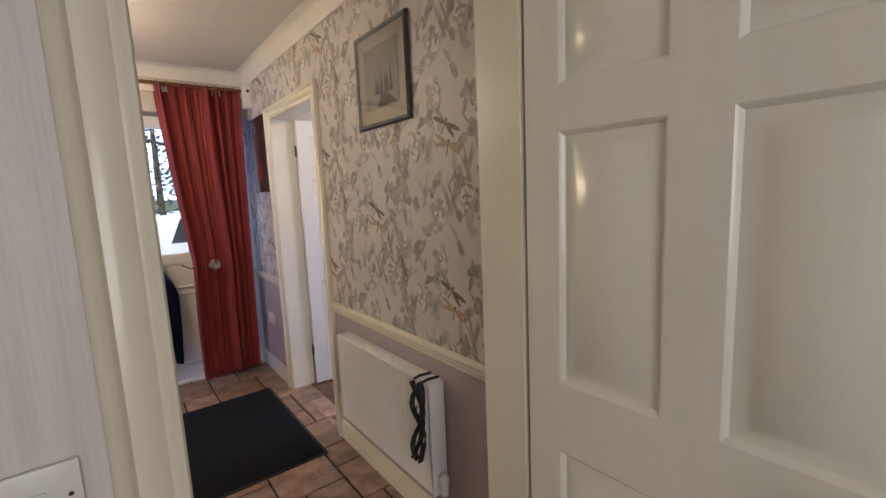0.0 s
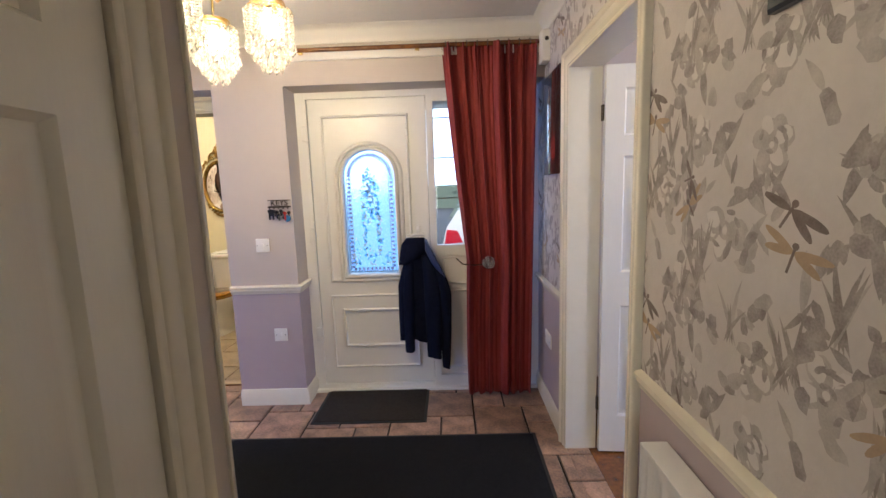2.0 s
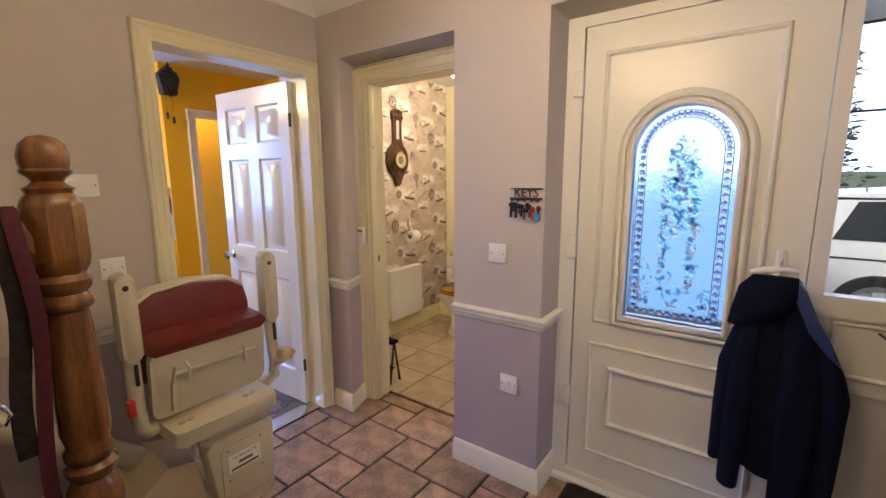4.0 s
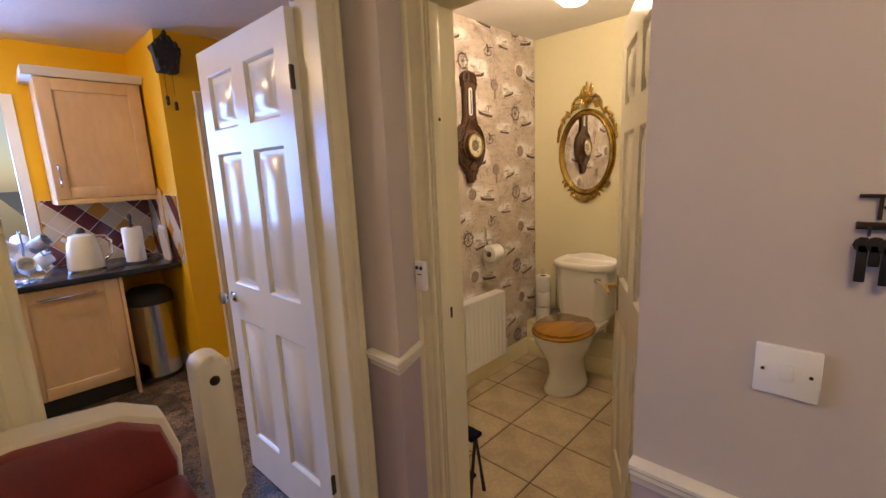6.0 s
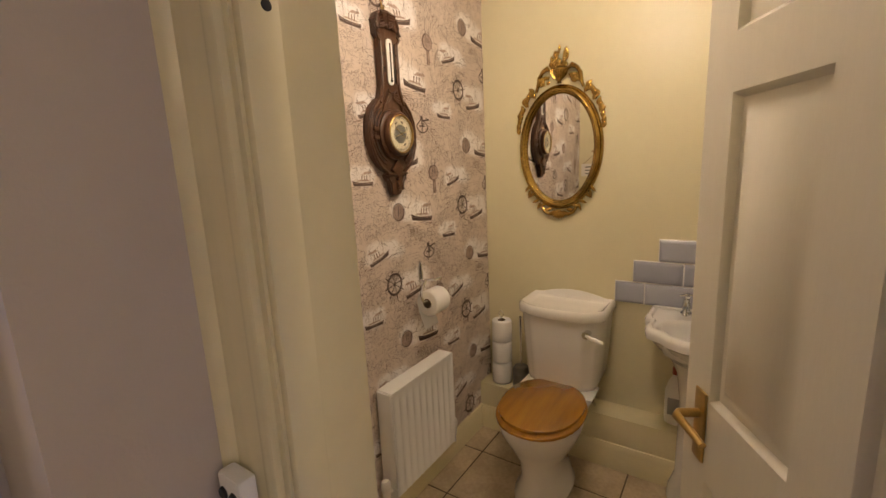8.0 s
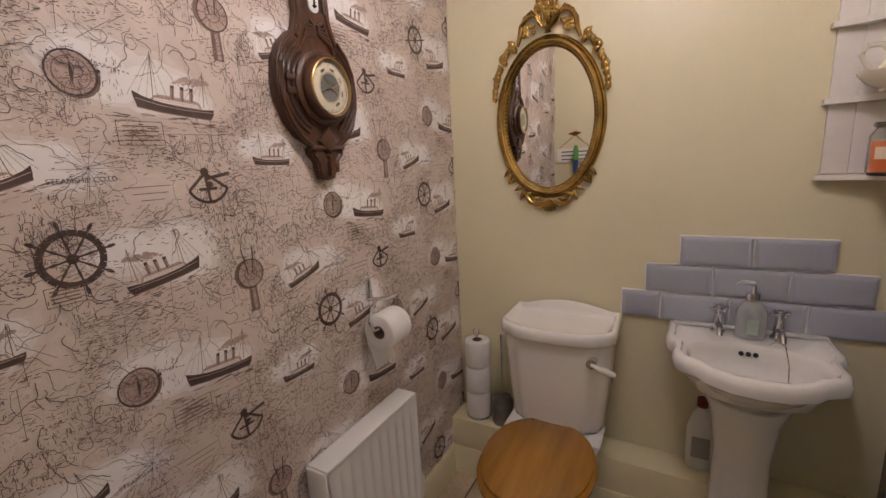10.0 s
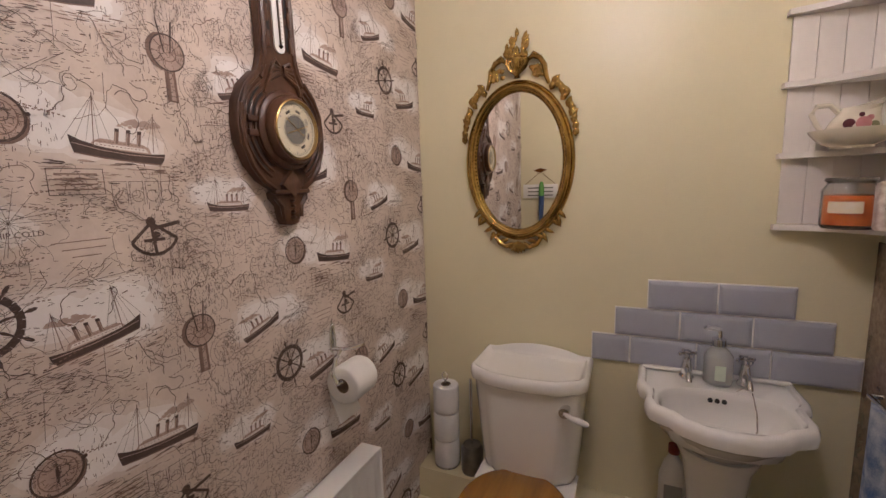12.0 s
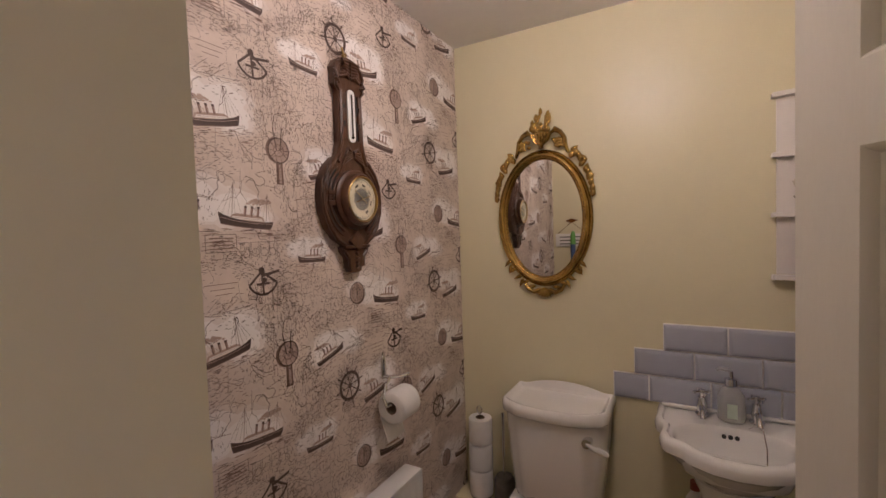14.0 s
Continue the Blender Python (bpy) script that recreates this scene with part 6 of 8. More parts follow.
for rg in rings_:
    for i in range(len(rg)):
        j = (i + 1) % len(rg)
        f = b.faces.new((prev[i], prev[j], rg[j], rg[i]))
        f.smooth = True
    prev = rg
b.faces.new(prev)
part("bowl", b, CERAMIC, basin)
b = bm_()
box(b, -0.225, -0.030, 0.783, 0.225, -0.002, 0.795, 0, 0.006)
part("tap_ledge", b, CERAMIC, basin)
b = bm_()
loft(b, [[(w_ * math.cos(a), -0.17 + d_ * math.sin(a), z) for a in [2 * math.pi * i / 24 for i in range(24)]] for w_, d_, z in ((0.115, 0.10, 0.0), (0.11, 0.095, 0.05), (0.085, 0.08, 0.12), (0.082, 0.078, 0.45), (0.10, 0.095, 0.58), (0.13, 0.12, 0.64))])
part("pedestal", b, CERAMIC, basin)
for x in (-0.085, 0.085):
    b = bm_()
    lathe(b, [(0, 0.785), (0.024, 0.786), (0.024, 0.792), (0.016, 0.80), (0.018, 0.82), (0.013, 0.84), (0.014, 0.85), (0.008, 0.856), (0.008, 0.868), (0.012, 0.872), (0.012, 0.878), (0, 0.88)], 16, Matrix.Translation((x, -0.06, 0)))
    tube(b, [(x, -0.065, 0.815), (x, -0.095, 0.822), (x, -0.125, 0.815), (x, -0.135, 0.80)], [0.010, 0.010, 0.009, 0.009], 10)
    tap = part("tap", b, CHROME, basin, "chrome pillar tap")
    for k in range(2):
        b = bm_()
        a = 0.4 + k * math.pi / 2
        tube(b, [(x - 0.024 * math.cos(a), -0.06 - 0.024 * math.sin(a), 0.868), (x + 0.024 * math.cos(a), -0.06 + 0.024 * math.sin(a), 0.868)], 0.0045, 8)
        for q in (-1, 1):
            lathe(b, [(0, -0.007), (0.006, -0.004), (0.006, 0.004), (0, 0.007)], 8, Matrix.Translation((x + q * 0.026 * math.cos(a), -0.06 + q * 0.026 * math.sin(a), 0.868)))
        part("cross_handle", b, CHROME, tap)
for x in (-0.02, 0.0, 0.02):
    b = bm_()
    lathe(b, [(0, -0.004), (0.0075, -0.004), (0.0075, 0.003), (0, 0.003)], 12, Matrix.Translation((x, -0.1235, 0.748)) @ Matrix.Rotation(math.pi / 2 - 0.35, 4, "X"))
    part("overflow_hole", b, RUBBER, basin)
b = bm_()
tube(b, [(0.055, -0.10, 0.775), (0.075, -0.10, 0.79), (0.095, -0.12, 0.786), (0.10, -0.16, 0.745), (0.095, -0.20, 0.71), (0.08, -0.22, 0.69)], 0.0022, 6)
lathe(b, [(0, 0), (0.02, 0), (0.018, 0.008), (0, 0.012)], 14, Matrix.Translation((0.08, -0.225, 0.676)))
part("plug_chain", b, CHROME, basin)

# soap bottle on the basin
CLEARP = glass("clear_plastic", (0.95, 0.98, 0.97), 0.12)
CLEARP.node_tree.nodes["Principled BSDF"].inputs["IOR"].default_value = 1.15
CLEARP.node_tree.nodes["Principled BSDF"].inputs["Transmission Weight"].default_value = 0.72
soap = thing("soap_dispenser", pose(-1.476, 5.625, 0.784) @ Matrix.Scale(1.2, 4), "clear pump soap bottle on the basin", "soap dispenser")
b = bm_()
lathe(b, [(0, 0), (0.034, 0.0), (0.036, 0.01), (0.034, 0.07), (0.022, 0.09), (0.015, 0.095), (0.015, 0.10), (0, 0.10)], 18)
part("bottle", b, CLEARP, soap)
b = bm_()
lathe(b, [(0, 0.10), (0.017, 0.10), (0.017, 0.118), (0.006, 0.122), (0.005, 0.14), (0, 0.14)], 12)
part("collar", b, CHROME, soap)
b = bm_()
tube(b, [(0, 0, 0.142), (-0.03, -0.005, 0.146), (-0.035, -0.006, 0.14)], 0.006, 8)
part("pump", b, CLEARP, soap)
b = bm_()
prism(b, [(-0.012, 0.015), (0.012, 0.015), (0.012, 0.055), (-0.012, 0.055)], 0.0355, 0.0362, lambda u, v, d: (u, -d, v))
part("label", b, material("pale_green_label", (0.55, 0.65, 0.55), rough=0.6), soap)

# tiled splashback
GREYT = material("grey_bevelled_tile", (0.41, 0.425, 0.50), (0.38, 0.395, 0.465), 3, 0.10, coat=0.4, random_hue=0.05)
splash = thing("splashback", pose(0, 0, 0), "stepped rows of glossy grey tiles above the basin", "splashback")
b = bm_()
for u0_, u1_, z0_ in ((-1.863, -1.106, 0.787), (-1.787, -1.178, 0.889), (-1.685, -1.276, 0.991)):
    box(b, u0_, 5.674, z0_, u1_, 5.6795, z0_ + 0.1015)
part("grout", b, PLASTIC, splash, "white tile grout")


def metro(u0_, u1_, z0_):
    b = bm_()
    rect_ring(b, [(u0_ + 0.0028, z0_ + 0.0028, u1_ - 0.0028, z0_ + 0.0985, 0.001), (u0_ + 0.0033, z0_ + 0.0033, u1_ - 0.0033, z0_ + 0.098, 0.006), (u0_ + 0.014, z0_ + 0.014, u1_ - 0.014, z0_ + 0.087, 0.0125), (u0_ + 0.016, z0_ + 0.016, u1_ - 0.016, z0_ + 0.085, 0.013)], lambda u, v, d: (u, 5.674 - d, v))
    part("tile", b, GREYT, splash)


for u0_, u1_ in ((-1.863, -1.735), (-1.735, -1.532), (-1.532, -1.329), (-1.329, -1.108)):
    metro(u0_, u1_, 0.787)
for u0_, u1_ in ((-1.787, -1.584), (-1.584, -1.381), (-1.381, -1.178)):
    metro(u0_, u1_, 0.889)
for u0_, u1_ in ((-1.685, -1.480), (-1.480, -1.276)):
    metro(u0_, u1_, 0.991)

# oval gilt mirror
GILT = material("antique_gilt", (0.60, 0.415, 0.125), (0.25, 0.15, 0.04), 16, 0.21, 0.05, 120, metal=1.0)
MIRROR = material("mirror_silver", (0.88, 0.88, 0.86), (0.88, 0.88, 0.86), 1, 0.0, metal=1.0)
mir = thing("oval_mirror", pose(-2.13, 5.68, 1.507), "oval mirror in an ornate antique gilt frame", "mirror")
mp_ = lambda u, v, d: (u, -d, v)
b = bm_()
rows = []
for o_, d in ((0.0, 0.002), (0.0, 0.012), (0.003, 0.018), (0.008, 0.021), (0.011, 0.019), (0.013, 0.022), (0.018, 0.030), (0.024, 0.032), (0.029, 0.029), (0.031, 0.023), (0.034, 0.022), (0.037, 0.017), (0.042, 0.012)):
    rows.append([mp_((0.202 - o_) * math.cos(a), (0.288 - o_) * math.sin(a), d) for a in [2 * math.pi * i / 64 for i in range(64)]])
loft(b, rows, cap=False)
part("frame", b, GILT, mir)
b = bm_()
for i in range(110):
    a = 2 * math.pi * i / 110
    lathe(b, [(0, -0.004), (0.0045, 0), (0, 0.004)], 6, Matrix.Translation(mp_(0.163 * math.cos(a), 0.249 * math.sin(a), 0.016)))
tagged(part("bead_border", b, GILT, mir), kind="stuff")
b = bm_()
prism(b, [(0.166 * math.cos(2 * math.pi * i / 64), 0.252 * math.sin(2 * math.pi * i / 64)) for i in range(64)], 0.004, 0.010, mp_)
part("mirror_glass", b, MIRROR, mir, "silvered mirror glass")


def scroll(pts, r0=0.010):
    tube(b, [mp_(u, v, 0.018) for u, v in pts], [r0 * (0.5 + 0.5 * math.sin(math.pi * (i + 0.5) / len(pts))) for i in range(len(pts))], 8)


def leaf_blob(u, v, l_, a, w=0.4):
    lathe(b, [(0, -l_ / 2), (l_ * w * 0.6, -l_ * 0.2), (l_ * w * 0.5, l_ * 0.15), (0, l_ / 2)], 7, Matrix.Translation(mp_(u, v, 0.018)) @ Matrix.Rotation(a, 4, "Y") @ Matrix.Diagonal((1, 0.6, 1, 1)))


b = bm_()
lathe(b, [(0, 0.29), (0.014, 0.292), (0.008, 0.30), (0.012, 0.305), (0.034, 0.322), (0.044, 0.345), (0.046, 0.354), (0.036, 0.360), (0, 0.361)], 20, Matrix.Translation((0, -0.02, 0)) @ Matrix.Diagonal((1, 0.5, 1, 1)))
for k in range(8):
    x = -0.032 + k * 0.009
    tube(b, [mp_(x * 0.5, 0.312, 0.036), mp_(x, 0.335, 0.040), mp_(x * 1.1, 0.35, 0.040)], 0.003, 5)
part("urn", b, GILT, mir, "gilt urn crest")
b = bm_()
rr = random.Random(4)
for k in range(34):
    leaf_blob(rr.uniform(-0.040, 0.040), 0.362 + rr.random() * 0.065, rr.uniform(0.022, 0.036), rr.uniform(-1, 1), 0.5)
leaf_blob(0.0, 0.445, 0.035, 0.0)
leaf_blob(0.03, 0.435, 0.03, 0.5)
tagged(part("flower_crest", b, GILT, mir), kind="stuff")
for sg in (-1, 1):
    b = bm_()
    scroll([(sg * x, y) for x, y in ((0.03, 0.345), (0.055, 0.36), (0.08, 0.352), (0.097, 0.325), (0.102, 0.29), (0.112, 0.262))])
    scroll([(sg * x, y) for x, y in ((0.045, 0.355), (0.06, 0.37), (0.072, 0.362), (0.066, 0.35))], 0.008)
    for k in range(16):
        leaf_blob(sg * (0.048 + rr.random() * 0.042), 0.293 + rr.random() * 0.035, 0.023, rr.uniform(-1.5, 1.5), 0.65)
    for x, y, a in ((0.125, 0.255, 0.5), (0.14, 0.262, 0.2), (0.152, 0.25, -0.2), (0.165, 0.215, 0.8), (0.18, 0.195, 0.4), (0.192, 0.165, 0.6), (0.198, 0.14, 0.3), (0.203, 0.115, 0.2), (0.135, 0.275, 0.9), (0.158, 0.238, 0.1), (0.172, 0.232, -0.4), (0.187, 0.182, -0.1), (0.196, 0.158, 0.9), (0.204, 0.095, 0.1)):
        leaf_blob(sg * x, y, 0.040, sg * a, 0.5)
    tagged(part("side_scroll", b, GILT, mir), kind="stuff")
    b = bm_()
    for x, y, a in ((0.16, -0.19, 2.4), (0.14, -0.222, 2.2), (0.115, -0.25, 2.0), (0.085, -0.272, 1.8), (0.055, -0.29, 1.7), (0.15, -0.215, 2.9), (0.10, -0.275, 2.7)):
        leaf_blob(sg * x, y, 0.045, sg * a, 0.32)
    scroll([(sg * x, y) for x, y in ((0.02, -0.30), (0.045, -0.312), (0.07, -0.30), (0.085, -0.28))])
    tagged(part("lower_scroll", b, GILT, mir), kind="stuff")
b = bm_()
for k in range(7):
    a = -0.9 + 0.3 * k
    leaf_blob(0.024 * math.sin(a), -0.292 - 0.024 * math.cos(a), 0.05, -a, 0.26)
part("shell", b, GILT, mir)

# barometer
WALNUT = material("carved_dark_wood", (0.105, 0.045, 0.022), (0.040, 0.017, 0.009), 14, 0.36, 0.4, 90, stretch=(1, 1, 0.4))
IVORY = material("ivory_dial", (0.66, 0.60, 0.44), (0.60, 0.54, 0.38), 8, 0.45)
baro = thing("barometer", pose(-2.535, 4.912, 1.345), "carved dark wooden banjo barometer with thermometer", "barometer")
bp = lambda u, v, d: (d, u, v)
half = [(0.0, 0.0), (0.022, 0.004), (0.030, 0.02), (0.034, 0.05), (0.052, 0.068), (0.055, 0.082), (0.045, 0.088), (0.085, 0.11), (0.115, 0.145), (0.134, 0.19), (0.138, 0.235), (0.132, 0.28), (0.112, 0.32), (0.078, 0.352), (0.070, 0.345), (0.058, 0.37), (0.050, 0.40), (0.047, 0.56), (0.062, 0.575), (0.060, 0.60), (0.066, 0.62), (0.052, 0.645), (0.024, 0.66), (0.0, 0.664)]
b = bm_()
prism(b, half + [(-u, v) for u, v in half[-2:0:-1]], 0.002, 0.028, bp, 0, 0.006)
bbody = part("body", b, WALNUT, baro)
b = bm_()
edge = [(u * 0.93, 0.012 + (v - 0.012) * 0.985) for u, v in half]
for sg in (-1, 1):
    tube(b, [bp(sg * u, v, 0.028) for u, v in edge[2:]], 0.0065, 6)
part("rim", b, WALNUT, bbody)
# black strips on the solid body paint the shade inside the fretwork
for sg in (-1, 1):
    for z0_, z1_ in ((0.415, 0.475), (0.490, 0.550)):
        b = bm_()
        box(b, 0.0275, sg * 0.029 - 0.0045, z0_, 0.0285, sg * 0.029 + 0.0045, z1_)
        part("fret_slot_shade", b, RUBBER, bbody, "black strip painting the shade in a pierced slot")
    for r0_, r1_ in ((0.097, 0.105), (0.112, 0.119)):
        for lo, hi in ((-58, -14), (14, 52)):
            b = bm_()
            prism(b, [(sg * r * math.cos(radians(a_)), 0.228 + r * math.sin(radians(a_))) for r, rng_ in ((r0_, range(lo, hi, 4)), (r1_, range(hi, lo, -4))) for a_ in rng_], 0.0275, 0.0286, bp)
            part("fret_slot_shade", b, RUBBER, bbody, "black strip painting the shade in a pierced slot")
b = bm_()
for sg in (-1, 1):
    for r in (0.092, 0.108, 0.122):
        tube(b, [bp(sg * r * math.cos(a), 0.228 + r * math.sin(a), 0.029) for a in [radians(-62 + 9 * i) for i in range(14)]], 0.0045, 6)
    for z in (0.215, 0.245):
        box(b, 0.026, sg * 0.085 - 0.03, z - 0.007, 0.036, sg * 0.085 + 0.03, z + 0.007, 0, 0.002)
    tube(b, [bp(sg * 0.042, 0.41, 0.028), bp(sg * 0.040, 0.55, 0.028)], 0.006, 8)
    for z in (0.43, 0.485, 0.535):
        box(b, 0.026, sg * 0.034 - 0.004, z - 0.018, 0.033, sg * 0.034 + 0.004, z + 0.018, 0, 0.001)
    for k in range(5):
        tube(b, [bp(sg * 0.006, 0.375 - 0.004 * k, 0.030), bp(sg * (0.022 + 0.006 * k), 0.385 - 0.012 * k, 0.034), bp(sg * (0.030 + 0.007 * k), 0.372 - 0.016 * k, 0.028)], 0.0045, 6)
    tube(b, [bp(sg * 0.05, 0.575, 0.028), bp(sg * 0.062, 0.585, 0.032), bp(sg * 0.052, 0.60, 0.03)], 0.007, 8)
    for k in range(6):
        tube(b, [bp(sg * 0.004, 0.60 + 0.01 * k, 0.030), bp(sg * (0.018 + 0.004 * k), 0.605 + 0.008 * k, 0.036), bp(sg * (0.045 - 0.004 * k), 0.596 + 0.01 * k, 0.028)], 0.005, 6)
prism(b, [(-0.036, 0.10), (0.0, 0.07), (0.036, 0.10), (0.0, 0.135)], 0.028, 0.040, bp, 0, 0.004)
box(b, 0.02, -0.058, 0.078, 0.038, 0.058, 0.088, 0, 0.003)
for k in range(4):
    lathe(b, [(0, -0.006), (0.008, 0), (0, 0.006)], 8, Matrix.Translation(bp(0, 0.02 + 0.014 * k, 0.03)))
part("carving", b, WALNUT, bbody)
b = bm_()
DM = Matrix.Translation((0.0, 0.0, 0.228)) @ Matrix.Rotation(math.pi / 2, 4, "Y")
lathe(b, [(0.092, 0.026), (0.092, 0.04), (0.085, 0.046), (0.080, 0.046), (0.080, 0.058), (0.074, 0.066), (0.069, 0.066), (0.066, 0.058)], 36, DM)
part("bezel", b, WALNUT, baro, "turned dark bezel")
b = bm_()
lathe(b, [(0.0685, 0.060), (0.070, 0.067), (0.067, 0.069), (0.065, 0.066), (0.0645, 0.060)], 36, DM)
part("brass_rim", b, BRASS, baro, "thin brass rim")
b = bm_()
lathe(b, [(0.033, 0.058), (0.066, 0.058)], 36, DM)
dial = part("dial", b, IVORY, baro, "cream enamel dial")
b = bm_()
lathe(b, [(0, 0.0584), (0.0335, 0.0584)], 30, DM)
for r in (0.060, 0.036):
    tube(b, [DM @ Vector((r * math.cos(a), r * math.sin(a), 0.0585)) for a in [2 * math.pi * i / 36 for i in range(36)]], 0.0005, 4, close=True)
for k in range(48):
    a = 2 * math.pi * k / 48
    r0 = 0.055 if k % 4 else 0.050
    tube(b, [DM @ Vector((r0 * math.cos(a), r0 * math.sin(a), 0.0585)), DM @ Vector((0.060 * math.cos(a), 0.060 * math.sin(a), 0.0585))], 0.0006, 4)
for k in range(5):
    a = radians(30 + 60 * k * 0.75)
    for j in range(5):
        aa = a + (j - 2) * 0.07
        tube(b, [DM @ Vector((0.041 * math.cos(aa), 0.041 * math.sin(aa), 0.0585)), DM @ Vector((0.047 * math.cos(aa), 0.047 * math.sin(aa), 0.0585))], 0.0011, 4)
part("dial_marks", b, INK, dial)
b = bm_()
tube(b, [DM @ Vector((0.01, -0.028, 0.061)), DM @ Vector((-0.012, 0.038, 0.061))], 0.0012, 5)
tube(b, [DM @ Vector((0.012, 0.02, 0.063)), DM @ Vector((-0.025, -0.034, 0.063))], 0.001, 5)
part("hand", b, BRASS, dial)
b = bm_()
lathe(b, [(0.0, 0.0655), (0.0655, 0.0655), (0.0655, 0.0668), (0.0, 0.0668)], 30, DM)
part("dial_glass", b, GLASSC, baro).visible_shadow = False
b = bm_()
prism(b, rounded(-0.016, 0.405, 0.016, 0.565, 0.015), 0.028, 0.032, bp)
th = part("thermometer_scale", b, CERAMIC, baro, "white thermometer scale")
b = bm_()
tube(b, [bp(0, 0.42, 0.035), bp(0, 0.55, 0.035)], 0.0022, 8)
lathe(b, [(0, -0.006), (0.006, 0), (0, 0.006)], 10, Matrix.Translation(bp(0, 0.42, 0.035)))
part("thermometer_tube", b, DARKMETAL, th)
b = bm_()
for k in range(14):
    line_z = 0.43 + k * 0.009
    box(b, 0.0322, 0.004, line_z, 0.0326, 0.011, line_z + 0.0012)
part("scale_mark", b, INK, th)
b = bm_()
tube(b, [bp(0, 0.655, 0.012), bp(0, 0.675, 0.01), bp(0, 0.70, 0.004)], 0.003, 6)
tube(b, [bp(0.008 * math.cos(a), 0.672 + 0.008 * math.sin(a), 0.012) for a in [2 * math.pi * k / 12 for k in range(12)]], 0.002, 6, close=True)
part("hanging_ring", b, BRASS, baro)


# toilet roll holder and rolls
PAPERW = material("white_tissue", (0.80, 0.79, 0.78), (0.74, 0.73, 0.72), 30, 0.95, 0.4, 250)
CARD = material("brown_card", (0.22, 0.16, 0.11), rough=0.9)


def roll_mesh(name, parent, m, r=0.055, h=0.10):
    b = bm_()
    lathe(b, [(0.021, 0.002), (r - 0.006, 0), (r - 0.002, 0.002), (r, 0.007), (r, h - 0.007), (r - 0.002, h - 0.002), (r - 0.006, h), (0.021, h - 0.002), (0.021, 0.002)], 26, m)
    rl = part(name, b, PAPERW, parent)
    b = bm_()
    lathe(b, [(0.0205, 0.001), (0.0205, h - 0.001), (0.019, h - 0.001), (0.019, 0.001), (0.0205, 0.001)], 18, m)
    part("core", b, CARD, rl, "brown card core")
    return rl


tph = thing("toilet_roll_holder", pose(-2.535, 5.045, 0.90), "chrome wall holder with a toilet roll", "roll holder")
b = bm_()
lathe(b, [(0, 0), (0.011, 0.004), (0.014, 0.03), (0.010, 0.07), (0, 0.10)], 14, Matrix.Translation((0.008, 0.005, 0.06)) @ Matrix.Diagonal((0.6, 1, 1, 1)))
tube(b, [(0.01, 0.0, 0.07), (0.05, 0.0, 0.075), (0.07, 0.02, 0.075), (0.085, 0.05, 0.078)], 0.006, 8)
tube(b, [(0.04, 0.0, 0.075), (0.045, -0.03, 0.06), (0.05, -0.055, 0.02), (0.065, -0.056, -0.005), (0.075, -0.05, 0.0), (0.075, 0.06, 0.0)], 0.006, 8)
part("bracket", b, CHROME, tph)
roll_mesh("roll", tph, Matrix.Translation((0.075, -0.05, -0.012)) @ Matrix.Rotation(-math.pi / 2, 4, "X"))
b = bm_()
loft(b, [[(0.024 + dx, y, z) for y in (-0.048, 0.048)] + [(0.026 + dx, y, z) for y in (0.048, -0.048)] for dx, z in ((0.0, -0.01), (0.004, -0.05), (0.020, -0.09), (0.034, -0.13))], smooth=False)
part("hanging_sheet", b, PAPERW, tph)
stack = thing("toilet_roll_stand", pose(-2.43, 5.615, 0.26), "stack of three spare toilet rolls on a wire stand", "roll stand")
b = bm_()
tube(b, [(0.05 * math.cos(a), 0.05 * math.sin(a), 0.004) for a in [2 * math.pi * k / 20 for k in range(20)]], 0.003, 6, close=True)
tube(b, [(0, 0, 0.004), (0, 0, 0.37), (-0.012, 0, 0.385), (-0.012, 0, 0.40), (0, 0, 0.412), (0.012, 0, 0.40), (0.012, 0, 0.385), (0.002, 0, 0.372)], 0.0025, 6)
tube(b, [(-0.05, 0, 0.004), (0.05, 0, 0.004)], 0.003, 6)
part("wire_stand", b, CHROME, stack)
for k in range(3):
    roll_mesh("roll", stack, Matrix.Translation((0.002 * k, -0.001 * k, 0.008 + 0.119 * k)), 0.053, 0.115)
brush = thing("toilet_brush", pose(-2.315, 5.61, 0.26), "brushed steel toilet brush in its round pot", "toilet brush")
b = bm_()
lathe(b, [(0, 0), (0.044, 0), (0.046, 0.01), (0.046, 0.10), (0.036, 0.118), (0.014, 0.122), (0, 0.122)], 22)
part("pot", b, material("brushed_steel", (0.30, 0.30, 0.30), (0.20, 0.20, 0.20), 30, 0.3, metal=1.0), brush)
b = bm_()
tube(b, [(0, 0, 0.12), (0, 0, 0.40)], 0.006, 8)
part("handle", b, CHROME, brush)
bleach = thing("bleach_bottle", pose(-1.585, 5.645, 0.26), "white plastic cleaner bottle with red cap", "bottle")
b = bm_()
loft(b, [[(w_ * math.cos(a), d_ * math.sin(a), z) for a in [2 * math.pi * i / 20 for i in range(20)]] for w_, d_, z in ((0.042, 0.03, 0.0), (0.044, 0.032, 0.02), (0.044, 0.032, 0.15), (0.03, 0.024, 0.20), (0.015, 0.015, 0.225), (0.015, 0.015, 0.235))])
part("body", b, PLASTIC, bleach)
b = bm_()
lathe(b, [(0, 0.235), (0.018, 0.235), (0.017, 0.265), (0, 0.266)], 14)
part("cap", b, material("red_cap_plastic", (0.22, 0.03, 0.02), rough=0.4), bleach)
b = bm_()
prism(b, [(-0.028, 0.05), (0.028, 0.05), (0.028, 0.13), (-0.028, 0.13)], 0.0325, 0.033, lambda u, v, d: (u, -d, v))
